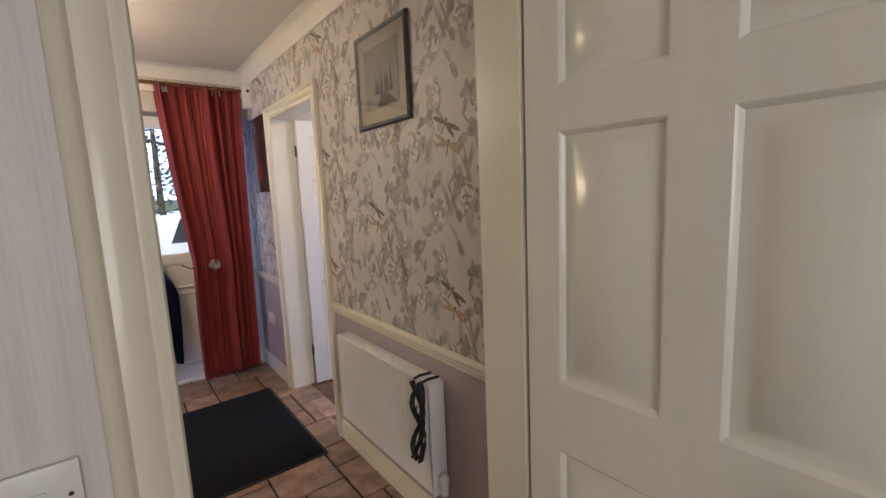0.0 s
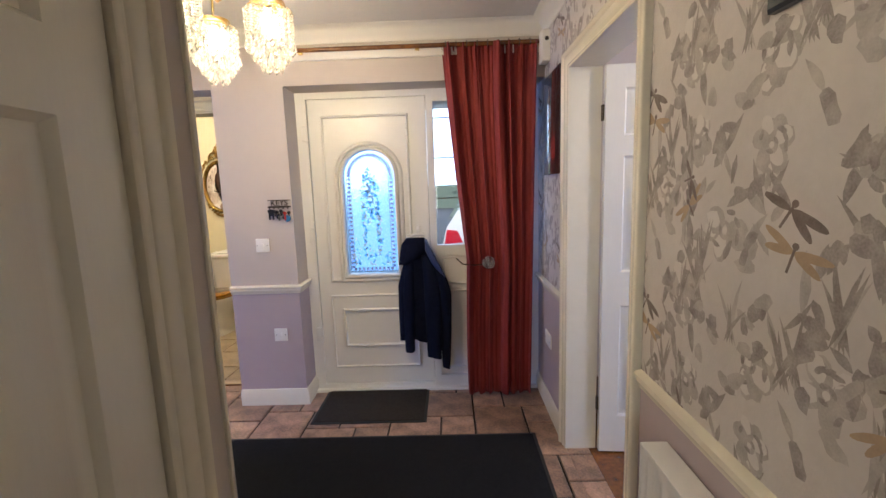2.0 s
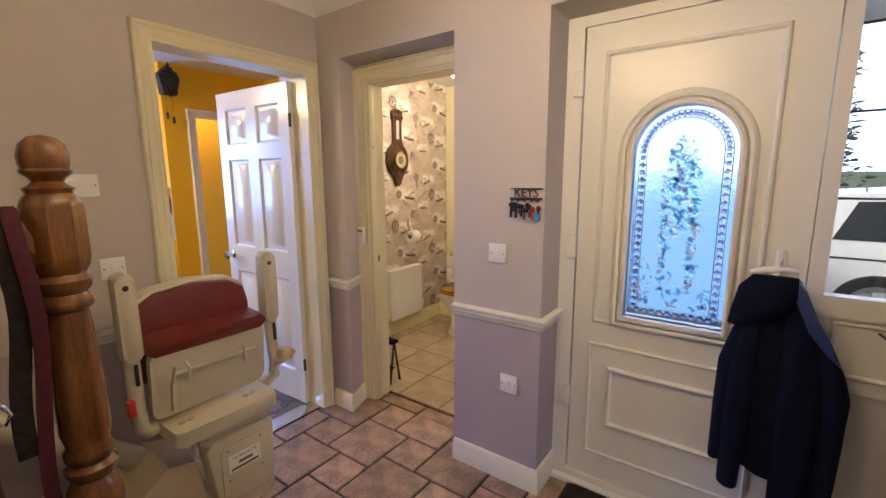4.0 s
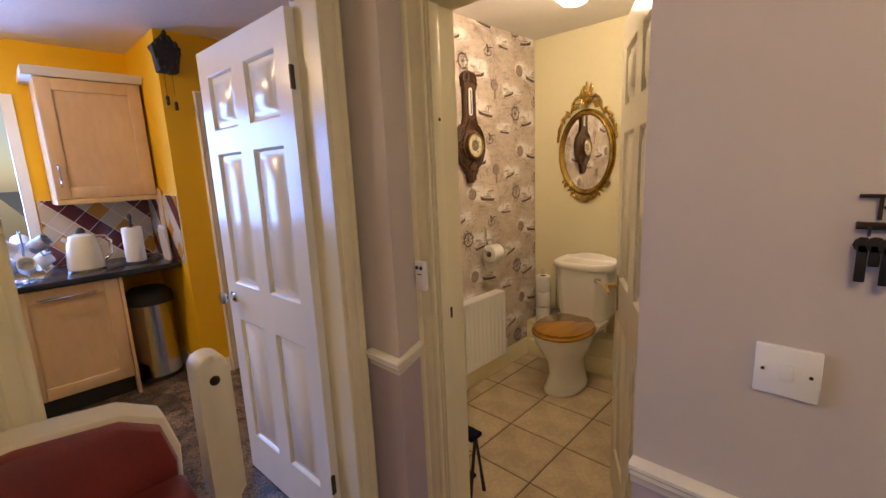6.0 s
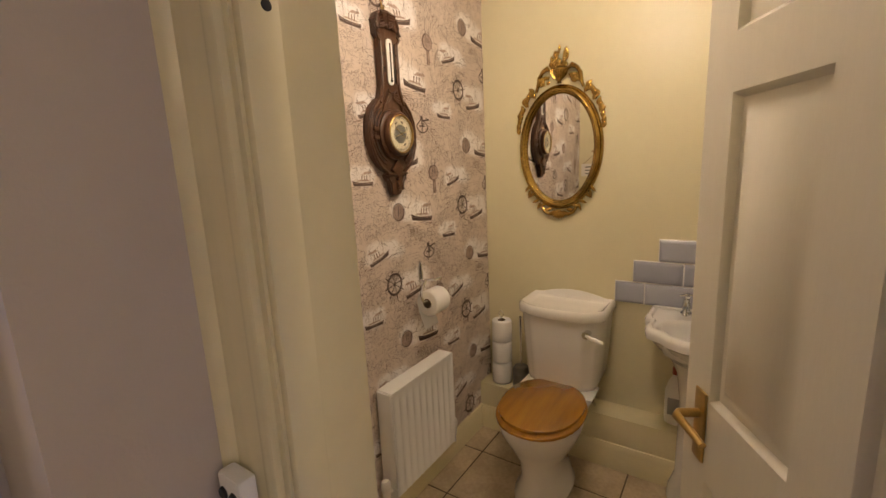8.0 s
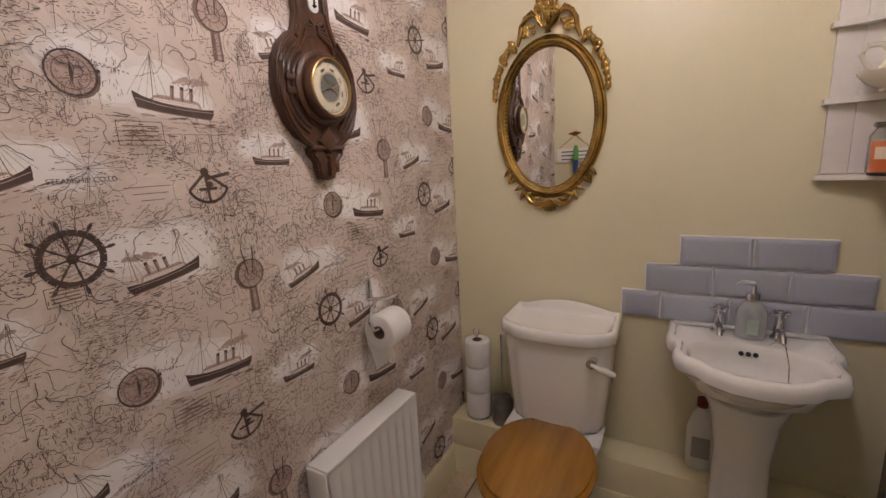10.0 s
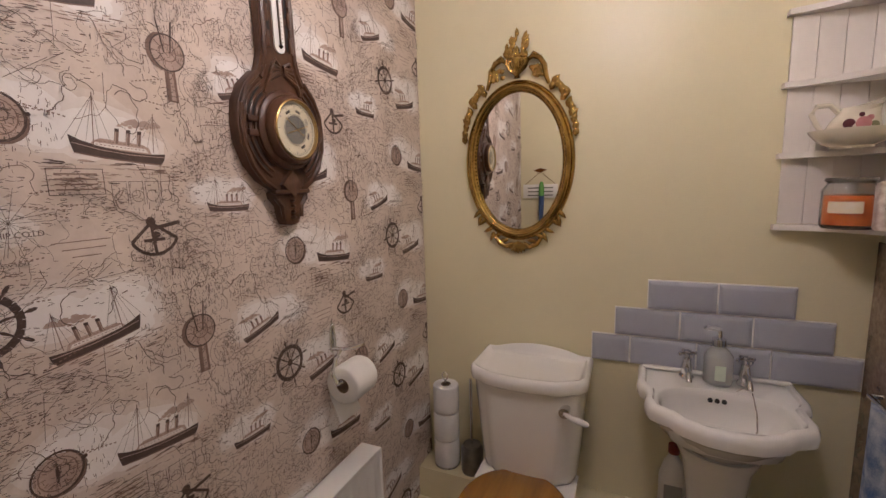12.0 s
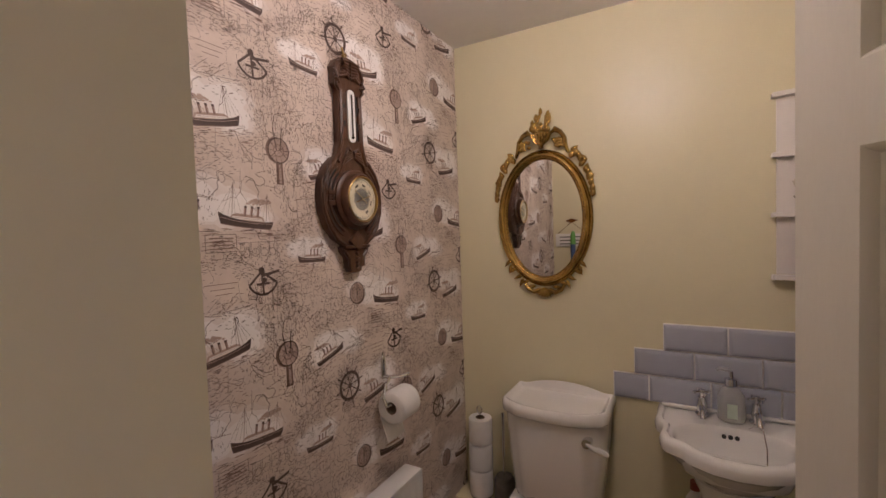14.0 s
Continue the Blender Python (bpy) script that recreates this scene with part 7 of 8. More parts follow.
part("label", b, material("grey_label", (0.35, 0.35, 0.36), rough=0.6), bleach)

# corner shelf
SHELFW = material("white_shelf_paint", (0.78, 0.74, 0.70), (0.73, 0.69, 0.65), 4, 0.4, 0.1, 80)
shelf = thing("corner_shelf", pose(-1.10, 5.68, 1.284), "white painted wooden corner shelf unit with curved shelves", "shelf")
R = 0.256
for z in (0.0, 0.208, 0.405, 0.60):
    b = bm_()
    pts = [(0, 0), (-R, 0), (-R, -0.03)] + [(-R + R * 0.96 * math.sin(t) ** 1.15, -0.03 - (R - 0.03) * (1 - math.cos(t))) for t in [math.pi / 2 * i / 14 for i in range(1, 14)]] + [(-0.01, -R), (0, -R)]
    prism(b, pts, z - 0.016, z, lambda u, v, d: (u - 0.001, v - 0.001, d), 0, 0.004)
    part("shelf_board", b, SHELFW, shelf)
n_b = 4
for k in range(n_b):
    for axis in (0, 1):
        b = bm_()
        a, c = -0.243 + 0.239 / n_b * k, -0.243 + 0.239 / n_b * (k + 1) - 0.0008
        if axis:
            box(b, -0.012, a, 0.002, -0.002, c, 0.583, 0, 0.0009)
        else:
            box(b, a, -0.012, 0.002, c, -0.002, 0.583, 0, 0.0009)
        part("back_board", b, SHELFW, shelf)
CHINA = material("cream_china", (0.76, 0.71, 0.60), (0.72, 0.67, 0.56), 5, 0.12, coat=0.5)
ROSE = [material("rose_pink", (0.55, 0.25, 0.24), (0.42, 0.16, 0.17), 60, 0.3), material("rose_dark", (0.10, 0.02, 0.03), rough=0.3), material("rose_leaf", (0.12, 0.13, 0.06), rough=0.4)]
bowl = thing("china_bowl", pose(-1.225, 5.57, 1.492), "cream china wash bowl on the corner shelf", "bowl")
b = bm_()
lathe(b, [(0, 0.0), (0.045, 0.0), (0.045, 0.006), (0.07, 0.02), (0.088, 0.042), (0.091, 0.048), (0.086, 0.047), (0.066, 0.026), (0.04, 0.014), (0, 0.012)], 30)
part("bowl", b, CHINA, bowl)
jug = thing("china_jug", pose(-1.225, 5.57, 1.5065), "cream china jug painted with pink roses, standing in the bowl", "jug")
b = bm_()
loft(b, [[(w_ * math.cos(a) + sh, w_ * 0.8 * math.sin(a), z + lift_ * max(0, math.cos(a)) ** 2) for a in [2 * math.pi * i / 24 for i in range(24)]] for w_, z, sh, lift_ in ((0.032, 0.0, 0, 0), (0.05, 0.02, 0, 0), (0.056, 0.04, 0, 0), (0.048, 0.062, 0.004, 0.004), (0.042, 0.078, 0.012, 0.015), (0.048, 0.088, 0.022, 0.024))])
part("body", b, CHINA, jug)
b = bm_()
tube(b, [(-0.03, 0, 0.075), (-0.05, 0, 0.098), (-0.078, 0, 0.098), (-0.088, 0, 0.078), (-0.075, 0, 0.05), (-0.062, 0, 0.03), (-0.052, 0, 0.026)], 0.0065, 10)
part("handle", b, CHINA, jug)
for k, (x, z, r, mi) in enumerate(((0.005, 0.045, 0.016, 0), (-0.022, 0.045, 0.013, 1), (0.028, 0.04, 0.010, 2), (0.0, 0.066, 0.006, 1), (0.018, 0.058, 0.007, 0))):
    b = bm_()
    y = -0.045 * math.sqrt(max(0.1, 1 - (x / 0.056) ** 2))
    lathe(b, [(0, 0.0), (r, 0.0), (r * 0.6, 0.002), (0, 0.003)], 12, Matrix.Translation((x, y, z)) @ Matrix.Rotation(math.pi / 2, 4, "X"))
    part("painted_rose", b, ROSE[mi], jug)
candle = thing("candle_jar", pose(-1.215, 5.575, 1.284) @ Matrix.Scale(1.17, 4), "glass jar candle with orange wax", "candle")
b = bm_()
lathe(b, [(0, 0), (0.046, 0), (0.05, 0.006), (0.05, 0.085), (0.042, 0.098), (0.040, 0.104), (0.0365, 0.104), (0.046, 0.085), (0.046, 0.008), (0, 0.006)], 26)
part("jar", b, glass("jar_glass", (0.90, 0.92, 0.90), 0.02), candle, "clear glass jar").visible_shadow = False
b = bm_()
lathe(b, [(0, 0.0085), (0.0455, 0.009), (0.0455, 0.074), (0.0, 0.073)], 26)
part("wax", b, material("orange_wax", (0.75, 0.17, 0.02), (0.62, 0.13, 0.015), 8, 0.4), candle, "orange wax")
b = bm_()
lathe(b, [(0, 0.104), (0.044, 0.104), (0.046, 0.109), (0.044, 0.114), (0, 0.115)], 24)
part("lid", b, glass("lid_glass", (0.62, 0.60, 0.56), 0.05), candle, "smoky glass lid")
b = bm_()
loft(b, [[(0.0508 * math.sin(a), -0.0508 * math.cos(a), z) for a in [radians(-62 + 5.5 * i) for i in range(14)]] for z in (0.036, 0.062)], close=False, cap=False)
part("label", b, material("cream_label", (0.76, 0.70, 0.60), (0.70, 0.55, 0.36), 20, 0.5), candle, "cream printed label")
pump = thing("lotion_bottle", pose(-1.150, 5.515, 1.284), "white floral pump bottle beside the candle", "pump bottle")
b = bm_()
loft(b, [[(x * k, y * k, z) for x, y in rounded(-0.034, -0.024, 0.034, 0.024, 0.016)] for k, z in ((0.90, 0.0), (1.0, 0.006), (1.0, 0.108), (0.92, 0.118), (0.40, 0.126), (0.38, 0.130))])
part("bottle", b, material("floral_pack", (0.76, 0.71, 0.64), (0.48, 0.37, 0.33), 60, 0.4, fine=0.15), pump)
b = bm_()
lathe(b, [(0, 0.130), (0.015, 0.130), (0.015, 0.150), (0.006, 0.154), (0.005, 0.172), (0, 0.172)], 16)
part("collar", b, BRASS, pump, "gold-toned pump collar")
b = bm_()
box(b, -0.012, -0.034, 0.172, 0.012, 0.012, 0.186, 0, 0.004)
part("pump_head", b, CLEARP, pump, "clear pump head")
b = bm_()
for k, w_ in enumerate((0.018, 0.024, 0.016)):
    box(b, -w_, -0.0248, 0.066 - 0.013 * k, w_, -0.0244, 0.071 - 0.013 * k)
part("print_bar", b, INK, pump)

# ceiling globe, sign, towel, step stool
lampt = thing("ceiling_light", pose(-1.79, 4.80, WC_C), "round white glass ceiling light, lit", "ceiling light")
b = bm_()
lathe(b, [(0, 0), (0.07, 0), (0.07, -0.02), (0.06, -0.03), (0, -0.03)], 20)
part("base", b, PLASTIC, lampt)
b = bm_()
lathe(b, [(0.058, -0.03), (0.085, -0.05), (0.095, -0.09), (0.085, -0.13), (0.05, -0.16), (0, -0.17)], 24)
part("globe", b, glowing("lit_globe", (1.0, 0.86, 0.66), 6.0), lampt, "glowing glass globe").visible_shadow = False
sign = thing("hanging_sign", pose(-2.386, 3.99, 1.365) @ Matrix.Scale(1.7, 4), "small cream wooden sign hung on string", "sign")
b = bm_()
box(b, -0.075, 0.001, -0.03, 0.075, 0.009, 0.03, 0, 0.002)
part("board", b, PLASTIC, sign)
b = bm_()
for k in range(3):
    box(b, -0.055, 0.009, 0.012 - 0.016 * k, 0.055, 0.0095, 0.017 - 0.016 * k)
part("print_bar", b, INK, sign)
b = bm_()
tube(b, [(-0.065, 0.006, 0.03), (0.0, 0.004, 0.085), (0.065, 0.006, 0.03)], 0.0015, 5)
part("string", b, CARD, sign)
b = bm_()
leaf_pts = [(-0.03, 0.09), (0.0, 0.08), (0.03, 0.092), (0.0, 0.10)]
prism(b, leaf_pts, 0.003, 0.007, lambda u, v, d: (u, d, v))
part("bow", b, OAK, sign)
plaque = thing("wall_plaque", pose(-2.20, 3.99, 1.80), "small white framed wall plaque", "plaque")
b = bm_()
box(b, -0.07, 0.001, 0.0, 0.07, 0.012, 0.10, 0, 0.003)
part("frame", b, PLASTIC, plaque)
b = bm_()
for k in range(3):
    box(b, -0.045, 0.012, 0.030 + 0.018 * k, 0.045, 0.0125, 0.037 + 0.018 * k)
part("print_bar", b, INK, plaque)
duster = thing("long_brush", pose(-2.375, 4.05, 0), "long-handled brush with a green and blue grip leaning on the wall", "brush")
b = bm_()
tube(b, [(0.0, 0.06, 0.10), (0.0, -0.02, 1.08)], 0.010, 10)
part("handle", b, PLASTIC, duster)
b = bm_()
tube(b, [(0.0, -0.02, 1.08), (0.0, -0.028, 1.20), (0.0, -0.036, 1.33)], [0.014, 0.018, 0.020], 12)
part("grip", b, material("blue_grip", (0.02, 0.05, 0.14), rough=0.5), duster, "dark blue grip")
b = bm_()
tube(b, [(0.0, -0.036, 1.33), (0.0, -0.040, 1.40), (0.0, -0.042, 1.435)], [0.021, 0.019, 0.010], 12)
part("grip_end", b, material("green_grip", (0.12, 0.34, 0.06), rough=0.5), duster, "green grip end")
b = bm_()
box(b, -0.13, 0.04, 0.0, 0.13, 0.085, 0.10, 0, 0.012)
part("brush_head", b, RUBBER, duster)
b = bm_()
box(b, -1.1055, 4.95, 0.26, -1.0995, 5.678, 1.235, 0, 0.001)
structure("panel_toilet_east", b, [material("brown_marble_panel", (0.34, 0.25, 0.17), (0.10, 0.065, 0.045), 9, 0.25, 0.1, 60, fine=0.5)], "brown marble-pattern wall panel under the shelf", "wall panel")
towel = thing("hand_towel", pose(-1.125, 5.555, 0.0), "blue and white patterned towel hanging on the side wall", "towel")
b = bm_()
loft(b, [[(0.010 * math.sin(i * 0.9 + z * 2) - 0.016, -0.40 * i / 24, z) for i in range(25)] + [(0.010 * math.sin((24 - i) * 0.9 + z * 2), -0.40 * (24 - i) / 24, z) for i in range(25)] for z in [0.22 + 0.05 * k for k in range(13)]])
part("cloth", b, material("blue_white_towel", (0.62, 0.66, 0.72), (0.07, 0.15, 0.36), 26, 0.95, 0.6, 300, fine=0.25), towel, "blue scrolls on white cloth")
b = bm_()
tube(b, [(0.024, 0.01, 0.825), (-0.008, 0.01, 0.825), (-0.008, -0.42, 0.825), (0.024, -0.42, 0.825)], 0.006, 8)
part("rail", b, CHROME, towel)
stool = thing("step_stool", pose(-1.98, 4.12, 0), "small black folded step stool", "step stool")
for sg in (-1, 1):
    b = bm_()
    tube(b, [(sg * 0.10, -0.05, 0.0), (sg * 0.10, 0.0, 0.30), (sg * 0.10, 0.05, 0.0)], 0.009, 8)
    part("leg_frame", b, RUBBER, stool)
b = bm_()
box(b, -0.11, -0.035, 0.285, 0.11, 0.035, 0.305, 0, 0.004)
part("step", b, NAVY, stool)
b = bm_()
box(b, -0.10, -0.06, 0.10, 0.10, 0.0, 0.115, 0, 0.004)
part("lower_step", b, NAVY, stool)

# ---- kitchen ----
MAPLE = material("maple_veneer", (0.72, 0.51, 0.29), (0.58, 0.385, 0.20), 3, 0.24, 0.05, 60, stretch=(1, 1, 0.35))
WORKT = material("black_worktop", (0.012, 0.012, 0.013), (0.03, 0.03, 0.032), 90, 0.22)
kfx = lambda u, v, d: (d, u, v)


def shaker(name, y0, y1, z0, z1, xb, xf, label, handle, category):
    c = thing(name, pose(0, 0, 0), label, category)
    b = bm_()
    box(b, xb, y0, z0, xf - 0.02, y1, z1)
    part("body", b, MAPLE, c)
    b = bm_()
    g, st = 0.003, 0.075
    y0, y1, z0, z1 = y0 + g, y1 - g, z0 + g, z1 - g
    box(b, xf - 0.016, y0 + st - 0.008, z0 + st - 0.008, xf - 0.010, y1 - st + 0.008, z1 - st + 0.008)
    d = part("door", b, MAPLE, c)
    for name_, a, c_, e, f in (("stile", y0, z0, y0 + st, z1), ("stile", y1 - st, z0, y1, z1), ("rail", y0 + st, z0, y1 - st, z0 + st), ("rail", y0 + st, z1 - st, y1 - st, z1)):
        b = bm_()
        prism(b, [(a, c_), (e, c_), (e, f), (a, f)], xf - 0.019, xf, kfx, 0, 0.002)
        part(name_, b, MAPLE, d)
    b = bm_()
    if handle == "v":
        yy = y0 + 0.035
        tube(b, [(xf, yy, z0 + 0.08), (xf + 0.028, yy, z0 + 0.10), (xf + 0.032, yy, z0 + 0.15), (xf + 0.028, yy, z0 + 0.20), (xf, yy, z0 + 0.22)], 0.006, 8)
    else:
        zz, yc = z1 - 0.06, (y0 + y1) / 2
        tube(b, [(xf, yc - 0.14, zz), (xf + 0.028, yc - 0.12, zz), (xf + 0.034, yc, zz), (xf + 0.028, yc + 0.12, zz), (xf, yc + 0.14, zz)], 0.006, 8)
    part("handle", b, CHROME, d, "satin steel bow handle")
    return c


for y0, y1 in ((2.27, 2.81), (2.81, 3.34)):
    shaker("base_cabinet", y0, y1, 0.13, 0.83, -4.88, -4.27, "maple base unit with steel bow handle", "h", "cabinet")
shaker("wall_cabinet", 3.14, 3.70, 1.35, 2.12, -4.895, -4.54, "maple wall cabinet with steel bow handle", "v", "cabinet")
cor = thing("cabinet_trim", pose(0, 0, 0), "maple cornice and light strip of the wall cabinet", "trim")
b = bm_()
prism(b, [(-4.895, 2.121), (-4.52, 2.121), (-4.48, 2.17), (-4.895, 2.17)], 3.09, 3.715, lambda u, v, d: (u, d, v))
part("cornice", b, COVE, cor)
b = bm_()
box(b, -4.895, 3.14, 1.315, -4.535, 3.70, 1.349, 0, 0.003)
part("light_strip", b, MAPLE, cor)
b = bm_()
box(b, -4.88, 1.4, 0.0, -4.34, 3.36, 0.128)
structure("plinth", b, [RUBBER], "dark plinth under the kitchen units", "plinth")
endp = thing("end_panel", pose(0, 0, 0), "maple end panel beside the bin", "panel")
b = bm_()
box(b, -4.88, 3.342, 0.0, -4.26, 3.36, 0.83, 0, 0.002)
part("panel", b, MAPLE, endp)
work = thing("worktop", pose(0, 0, 0), "black laminate kitchen worktop", "worktop")
b = bm_()
box(b, -4.895, 1.4, 0.832, -4.245, 3.715, 0.872, 0, 0.006)
part("slab", b, WORKT, work)
bin_ = thing("pedal_bin", pose(-4.50, 3.53, 0), "steel kitchen bin with black lid under the worktop", "bin")
b = bm_()
lathe(b, [(0, 0), (0.145, 0), (0.148, 0.02), (0.145, 0.03), (0.145, 0.58), (0, 0.58)], 30)
part("drum", b, material("satin_steel", (0.52, 0.50, 0.47), (0.44, 0.42, 0.40), 3, 0.22, metal=1.0, stretch=(6, 6, 0.2)), bin_)
b = bm_()
lathe(b, [(0.152, 0.57), (0.155, 0.60), (0.15, 0.64), (0.11, 0.68), (0, 0.69)], 30)
part("lid", b, RUBBER, bin_, "black domed lid")
b = bm_()
lathe(b, [(0, 0), (0.15, 0), (0.15, 0.025), (0.147, 0.03)], 30)
part("foot_ring", b, RUBBER, bin_)
kettle = thing("kettle", pose(-4.50, 3.22, 0.872) @ Matrix.Scale(1.22, 4), "cream electric kettle with chrome trim", "kettle")
KCREAM = material("cream_enamel", (0.76, 0.71, 0.58), (0.72, 0.67, 0.54), 4, 0.2, coat=0.4)
b = bm_()
lathe(b, [(0, 0.012), (0.082, 0.014), (0.084, 0.03), (0.078, 0.10), (0.066, 0.17), (0.056, 0.195), (0.03, 0.205), (0, 0.208)], 26)
part("body", b, KCREAM, kettle)
b = bm_()
lathe(b, [(0, 0), (0.086, 0), (0.086, 0.012), (0, 0.012)], 26)
part("base_ring", b, CHROME, kettle)
b = bm_()
lathe(b, [(0, 0.208), (0.022, 0.208), (0.02, 0.222), (0.012, 0.235), (0, 0.238)], 14)
part("lid_knob", b, RUBBER, kettle)
b = bm_()
tube(b, [(0.0, 0.05, 0.185), (0.0, 0.10, 0.18), (0.0, 0.122, 0.15), (0.0, 0.118, 0.08), (0.0, 0.085, 0.05)], 0.010, 10)
part("handle", b, CHROME, kettle)
b = bm_()
tube(b, [(0, -0.05, 0.165), (0, -0.085, 0.185)], [0.018, 0.010], 10)
part("spout", b, KCREAM, kettle)
kroll = thing("kitchen_roll", pose(-4.50, 3.50, 0.872) @ Matrix.Scale(1.12, 4), "white kitchen roll on a black stand", "kitchen roll")
roll_mesh("roll", kroll, Matrix.Translation((0, 0, 0.012)), 0.055, 0.22)
b = bm_()
lathe(b, [(0, 0), (0.085, 0), (0.08, 0.012), (0.008, 0.013), (0.008, 0.28), (0.012, 0.29), (0.012, 0.31), (0, 0.32)], 20)
part("stand", b, RUBBER, kroll)
for k in range(2):
    cb = thing("chopping_board", pose(-4.48 + 0.05 * k, 3.68 - 0.02 * k, 0.872, 0, 0, 0), "white chopping board leaning on the tiles", "chopping board", "boards by the wall")
    b = bm_()
    prism(b, rounded(-0.08, 0.0, 0.08, 0.25 - 0.02 * k, 0.01), 0.0, 0.012, lambda u, v, d: (u, d - v * 0.06 + 0.012, v), 0, 0.002)
    part("board", b, PLASTIC, cb)
cbw = thing("bread_board", pose(-4.50, 3.70, 0.872), "tall wooden bread board standing against the tiles", "chopping board")
b = bm_()
prism(b, rounded(-0.05, 0.0, 0.05, 0.52, 0.045), 0.0, 0.012, lambda u, v, d: (u, d - 0.002, v), 0, 0.003)
part("board", b, MAPLE, cbw)
tree = thing("mug_tree", pose(-4.50, 2.93, 0.872) @ Matrix.Scale(1.2, 4), "chrome mug stand hung with cups", "mug stand")
b = bm_()
tube(b, [(0, 0, 0), (0, 0, 0.25)], 0.006, 8)
lathe(b, [(0, 0), (0.07, 0), (0.065, 0.008), (0, 0.01)], 18)
part("stand", b, CHROME, tree)
MUGM = [PLASTIC, material("blue_patterned_mug", (0.62, 0.64, 0.70), (0.10, 0.14, 0.30), 40, 0.2), CERAMIC]
for k in range(6):
    a = k * 1.05
    m_ = Matrix.Translation((0.075 * math.cos(a), 0.075 * math.sin(a), 0.08 + 0.10 * (k % 2))) @ Matrix.Rotation(a, 4, "Z") @ Matrix.Rotation(1.1, 4, "Y")
    b = bm_()
    lathe(b, [(0, -0.04), (0.034, -0.04), (0.038, 0.04), (0.034, 0.04), (0.03, -0.03), (0, -0.032)], 18, m_)
    mug = part("mug", b, MUGM[k % 3], tree)
    b = bm_()
    tube(b, [m_ @ Vector((0.036, 0, 0.02)), m_ @ Vector((0.06, 0, 0.02)), m_ @ Vector((0.06, 0, -0.02)), m_ @ Vector((0.036, 0, -0.02))], 0.005, 6)
    part("handle", b, MUGM[k % 3], mug)
DIA = [material("tile_maroon", (0.13, 0.022, 0.022), rough=0.2), material("tile_cream", (0.62, 0.52, 0.38), rough=0.2), material("tile_amber", (0.55, 0.26, 0.04), rough=0.2)]
ksp = thing("kitchen_splashback", pose(0, 0, 0), "maroon, cream and amber kitchen wall tiles", "splashback")
b = bm_()
box(b, -4.90, 3.06, 0.873, -4.894, 3.72, 1.345)
box(b, -4.894, 3.714, 0.873, -4.13, 3.7195, 1.345)
part("grout", b, PLASTIC, ksp)
for which, (r0, r1), put in ((0, (3.06, 3.713), lambda u, v, d: (-4.894 + d, u, v)), (1, (-4.89, -4.13), lambda u, v, d: (u, 3.714 - d, v))):
    sd = 0.106
    for i in range(-12, 13):
        for j in range(-12, 13):
            cu, cv = (r0 + r1) / 2 + (i + j) * sd * 0.7071, 1.1 + (i - j) * sd * 0.7071
            h_ = sd * 0.7071 - 0.003
            poly = clip([(cu - h_, cv), (cu, cv - h_), (cu + h_, cv), (cu, cv + h_)], (r0 + 0.002, 0.876, r1 - 0.002, 1.343))
            if len(poly) > 2:
                b = bm_()
                prism(b, poly, 0.001, 0.005, put)
                part("tile", b, DIA[(i % 4 == 0) * 0 + (0 if i % 3 == 0 else 2 if i % 3 == 1 and j % 2 else 1)], ksp)
clock = thing("cuckoo_clock", pose(-4.12, 3.765, 2.13) @ Matrix.Scale(1.15, 4), "black carved wall clock with hanging weights", "clock")
b = bm_()
prism(b, [(-0.05, 0.0), (0.05, 0.0), (0.06, 0.10), (0.075, 0.13), (0.0, 0.21), (-0.075, 0.13), (-0.06, 0.10)], 0.0, 0.07, lambda u, v, d: (d, u, v), 0, 0.008)
for k in range(10):
    a = k * 0.63
    lathe(b, [(0, -0.02), (0.012, 0), (0, 0.02)], 6, Matrix.Translation((0.07, 0.06 * math.cos(a), 0.10 + 0.08 * math.sin(a))))
for k in range(7):
    lathe(b, [(0, -0.022), (0.014, 0), (0, 0.024)], 6, Matrix.Translation((0.06, 0.012 * math.sin(k * 2.1), 0.0 + 0.034 * k)) @ Matrix.Rotation(0.5 * k, 4, "X"))
part("case", b, RUBBER, clock)
for y in (-0.02, 0.02):
    b = bm_()
    tube(b, [(0.03, y, 0.0), (0.03, y, -0.12)], 0.0015, 5)
    lathe(b, [(0, 0), (0.010, -0.01), (0.010, -0.05), (0, -0.06)], 8, Matrix.Translation((0.03, y, -0.12 - 0.03 * (y > 0))))
    part("weight", b, DARKMETAL, clock)
kdw = lambda u, v, d: (-4.12 + d, u, v)
b = bm_()
architrave(b, 3.98, 4.66, 1.96, kdw, 0.075)
structure("doorway_utility", b, [GLOSS], "white moulded door surround beyond the kitchen", "door frame")
b = bm_()
box(b, -4.95, 1.70, 0.95, -4.88, 1.76, 2.05)
box(b, -4.95, 2.99, 0.95, -4.88, 3.05, 2.05)
box(b, -4.95, 1.76, 0.95, -4.88, 2.99, 1.01)
box(b, -4.95, 1.76, 1.99, -4.88, 2.99, 2.05)
structure("window_kitchen", b, [UPVC], "white plastic kitchen window frame", "window")
b = bm_()
box(b, 3.405, 1.0, 0.95, 3.47, 1.05, 2.10)
box(b, 3.405, 2.25, 0.95, 3.47, 2.3, 2.10)
box(b, 3.405, 1.05, 0.95, 3.47, 2.25, 1.0)
box(b, 3.405, 1.05, 2.05, 3.47, 2.25, 2.10)
structure("window_front_room", b, [UPVC], "white plastic front room window frame", "window")
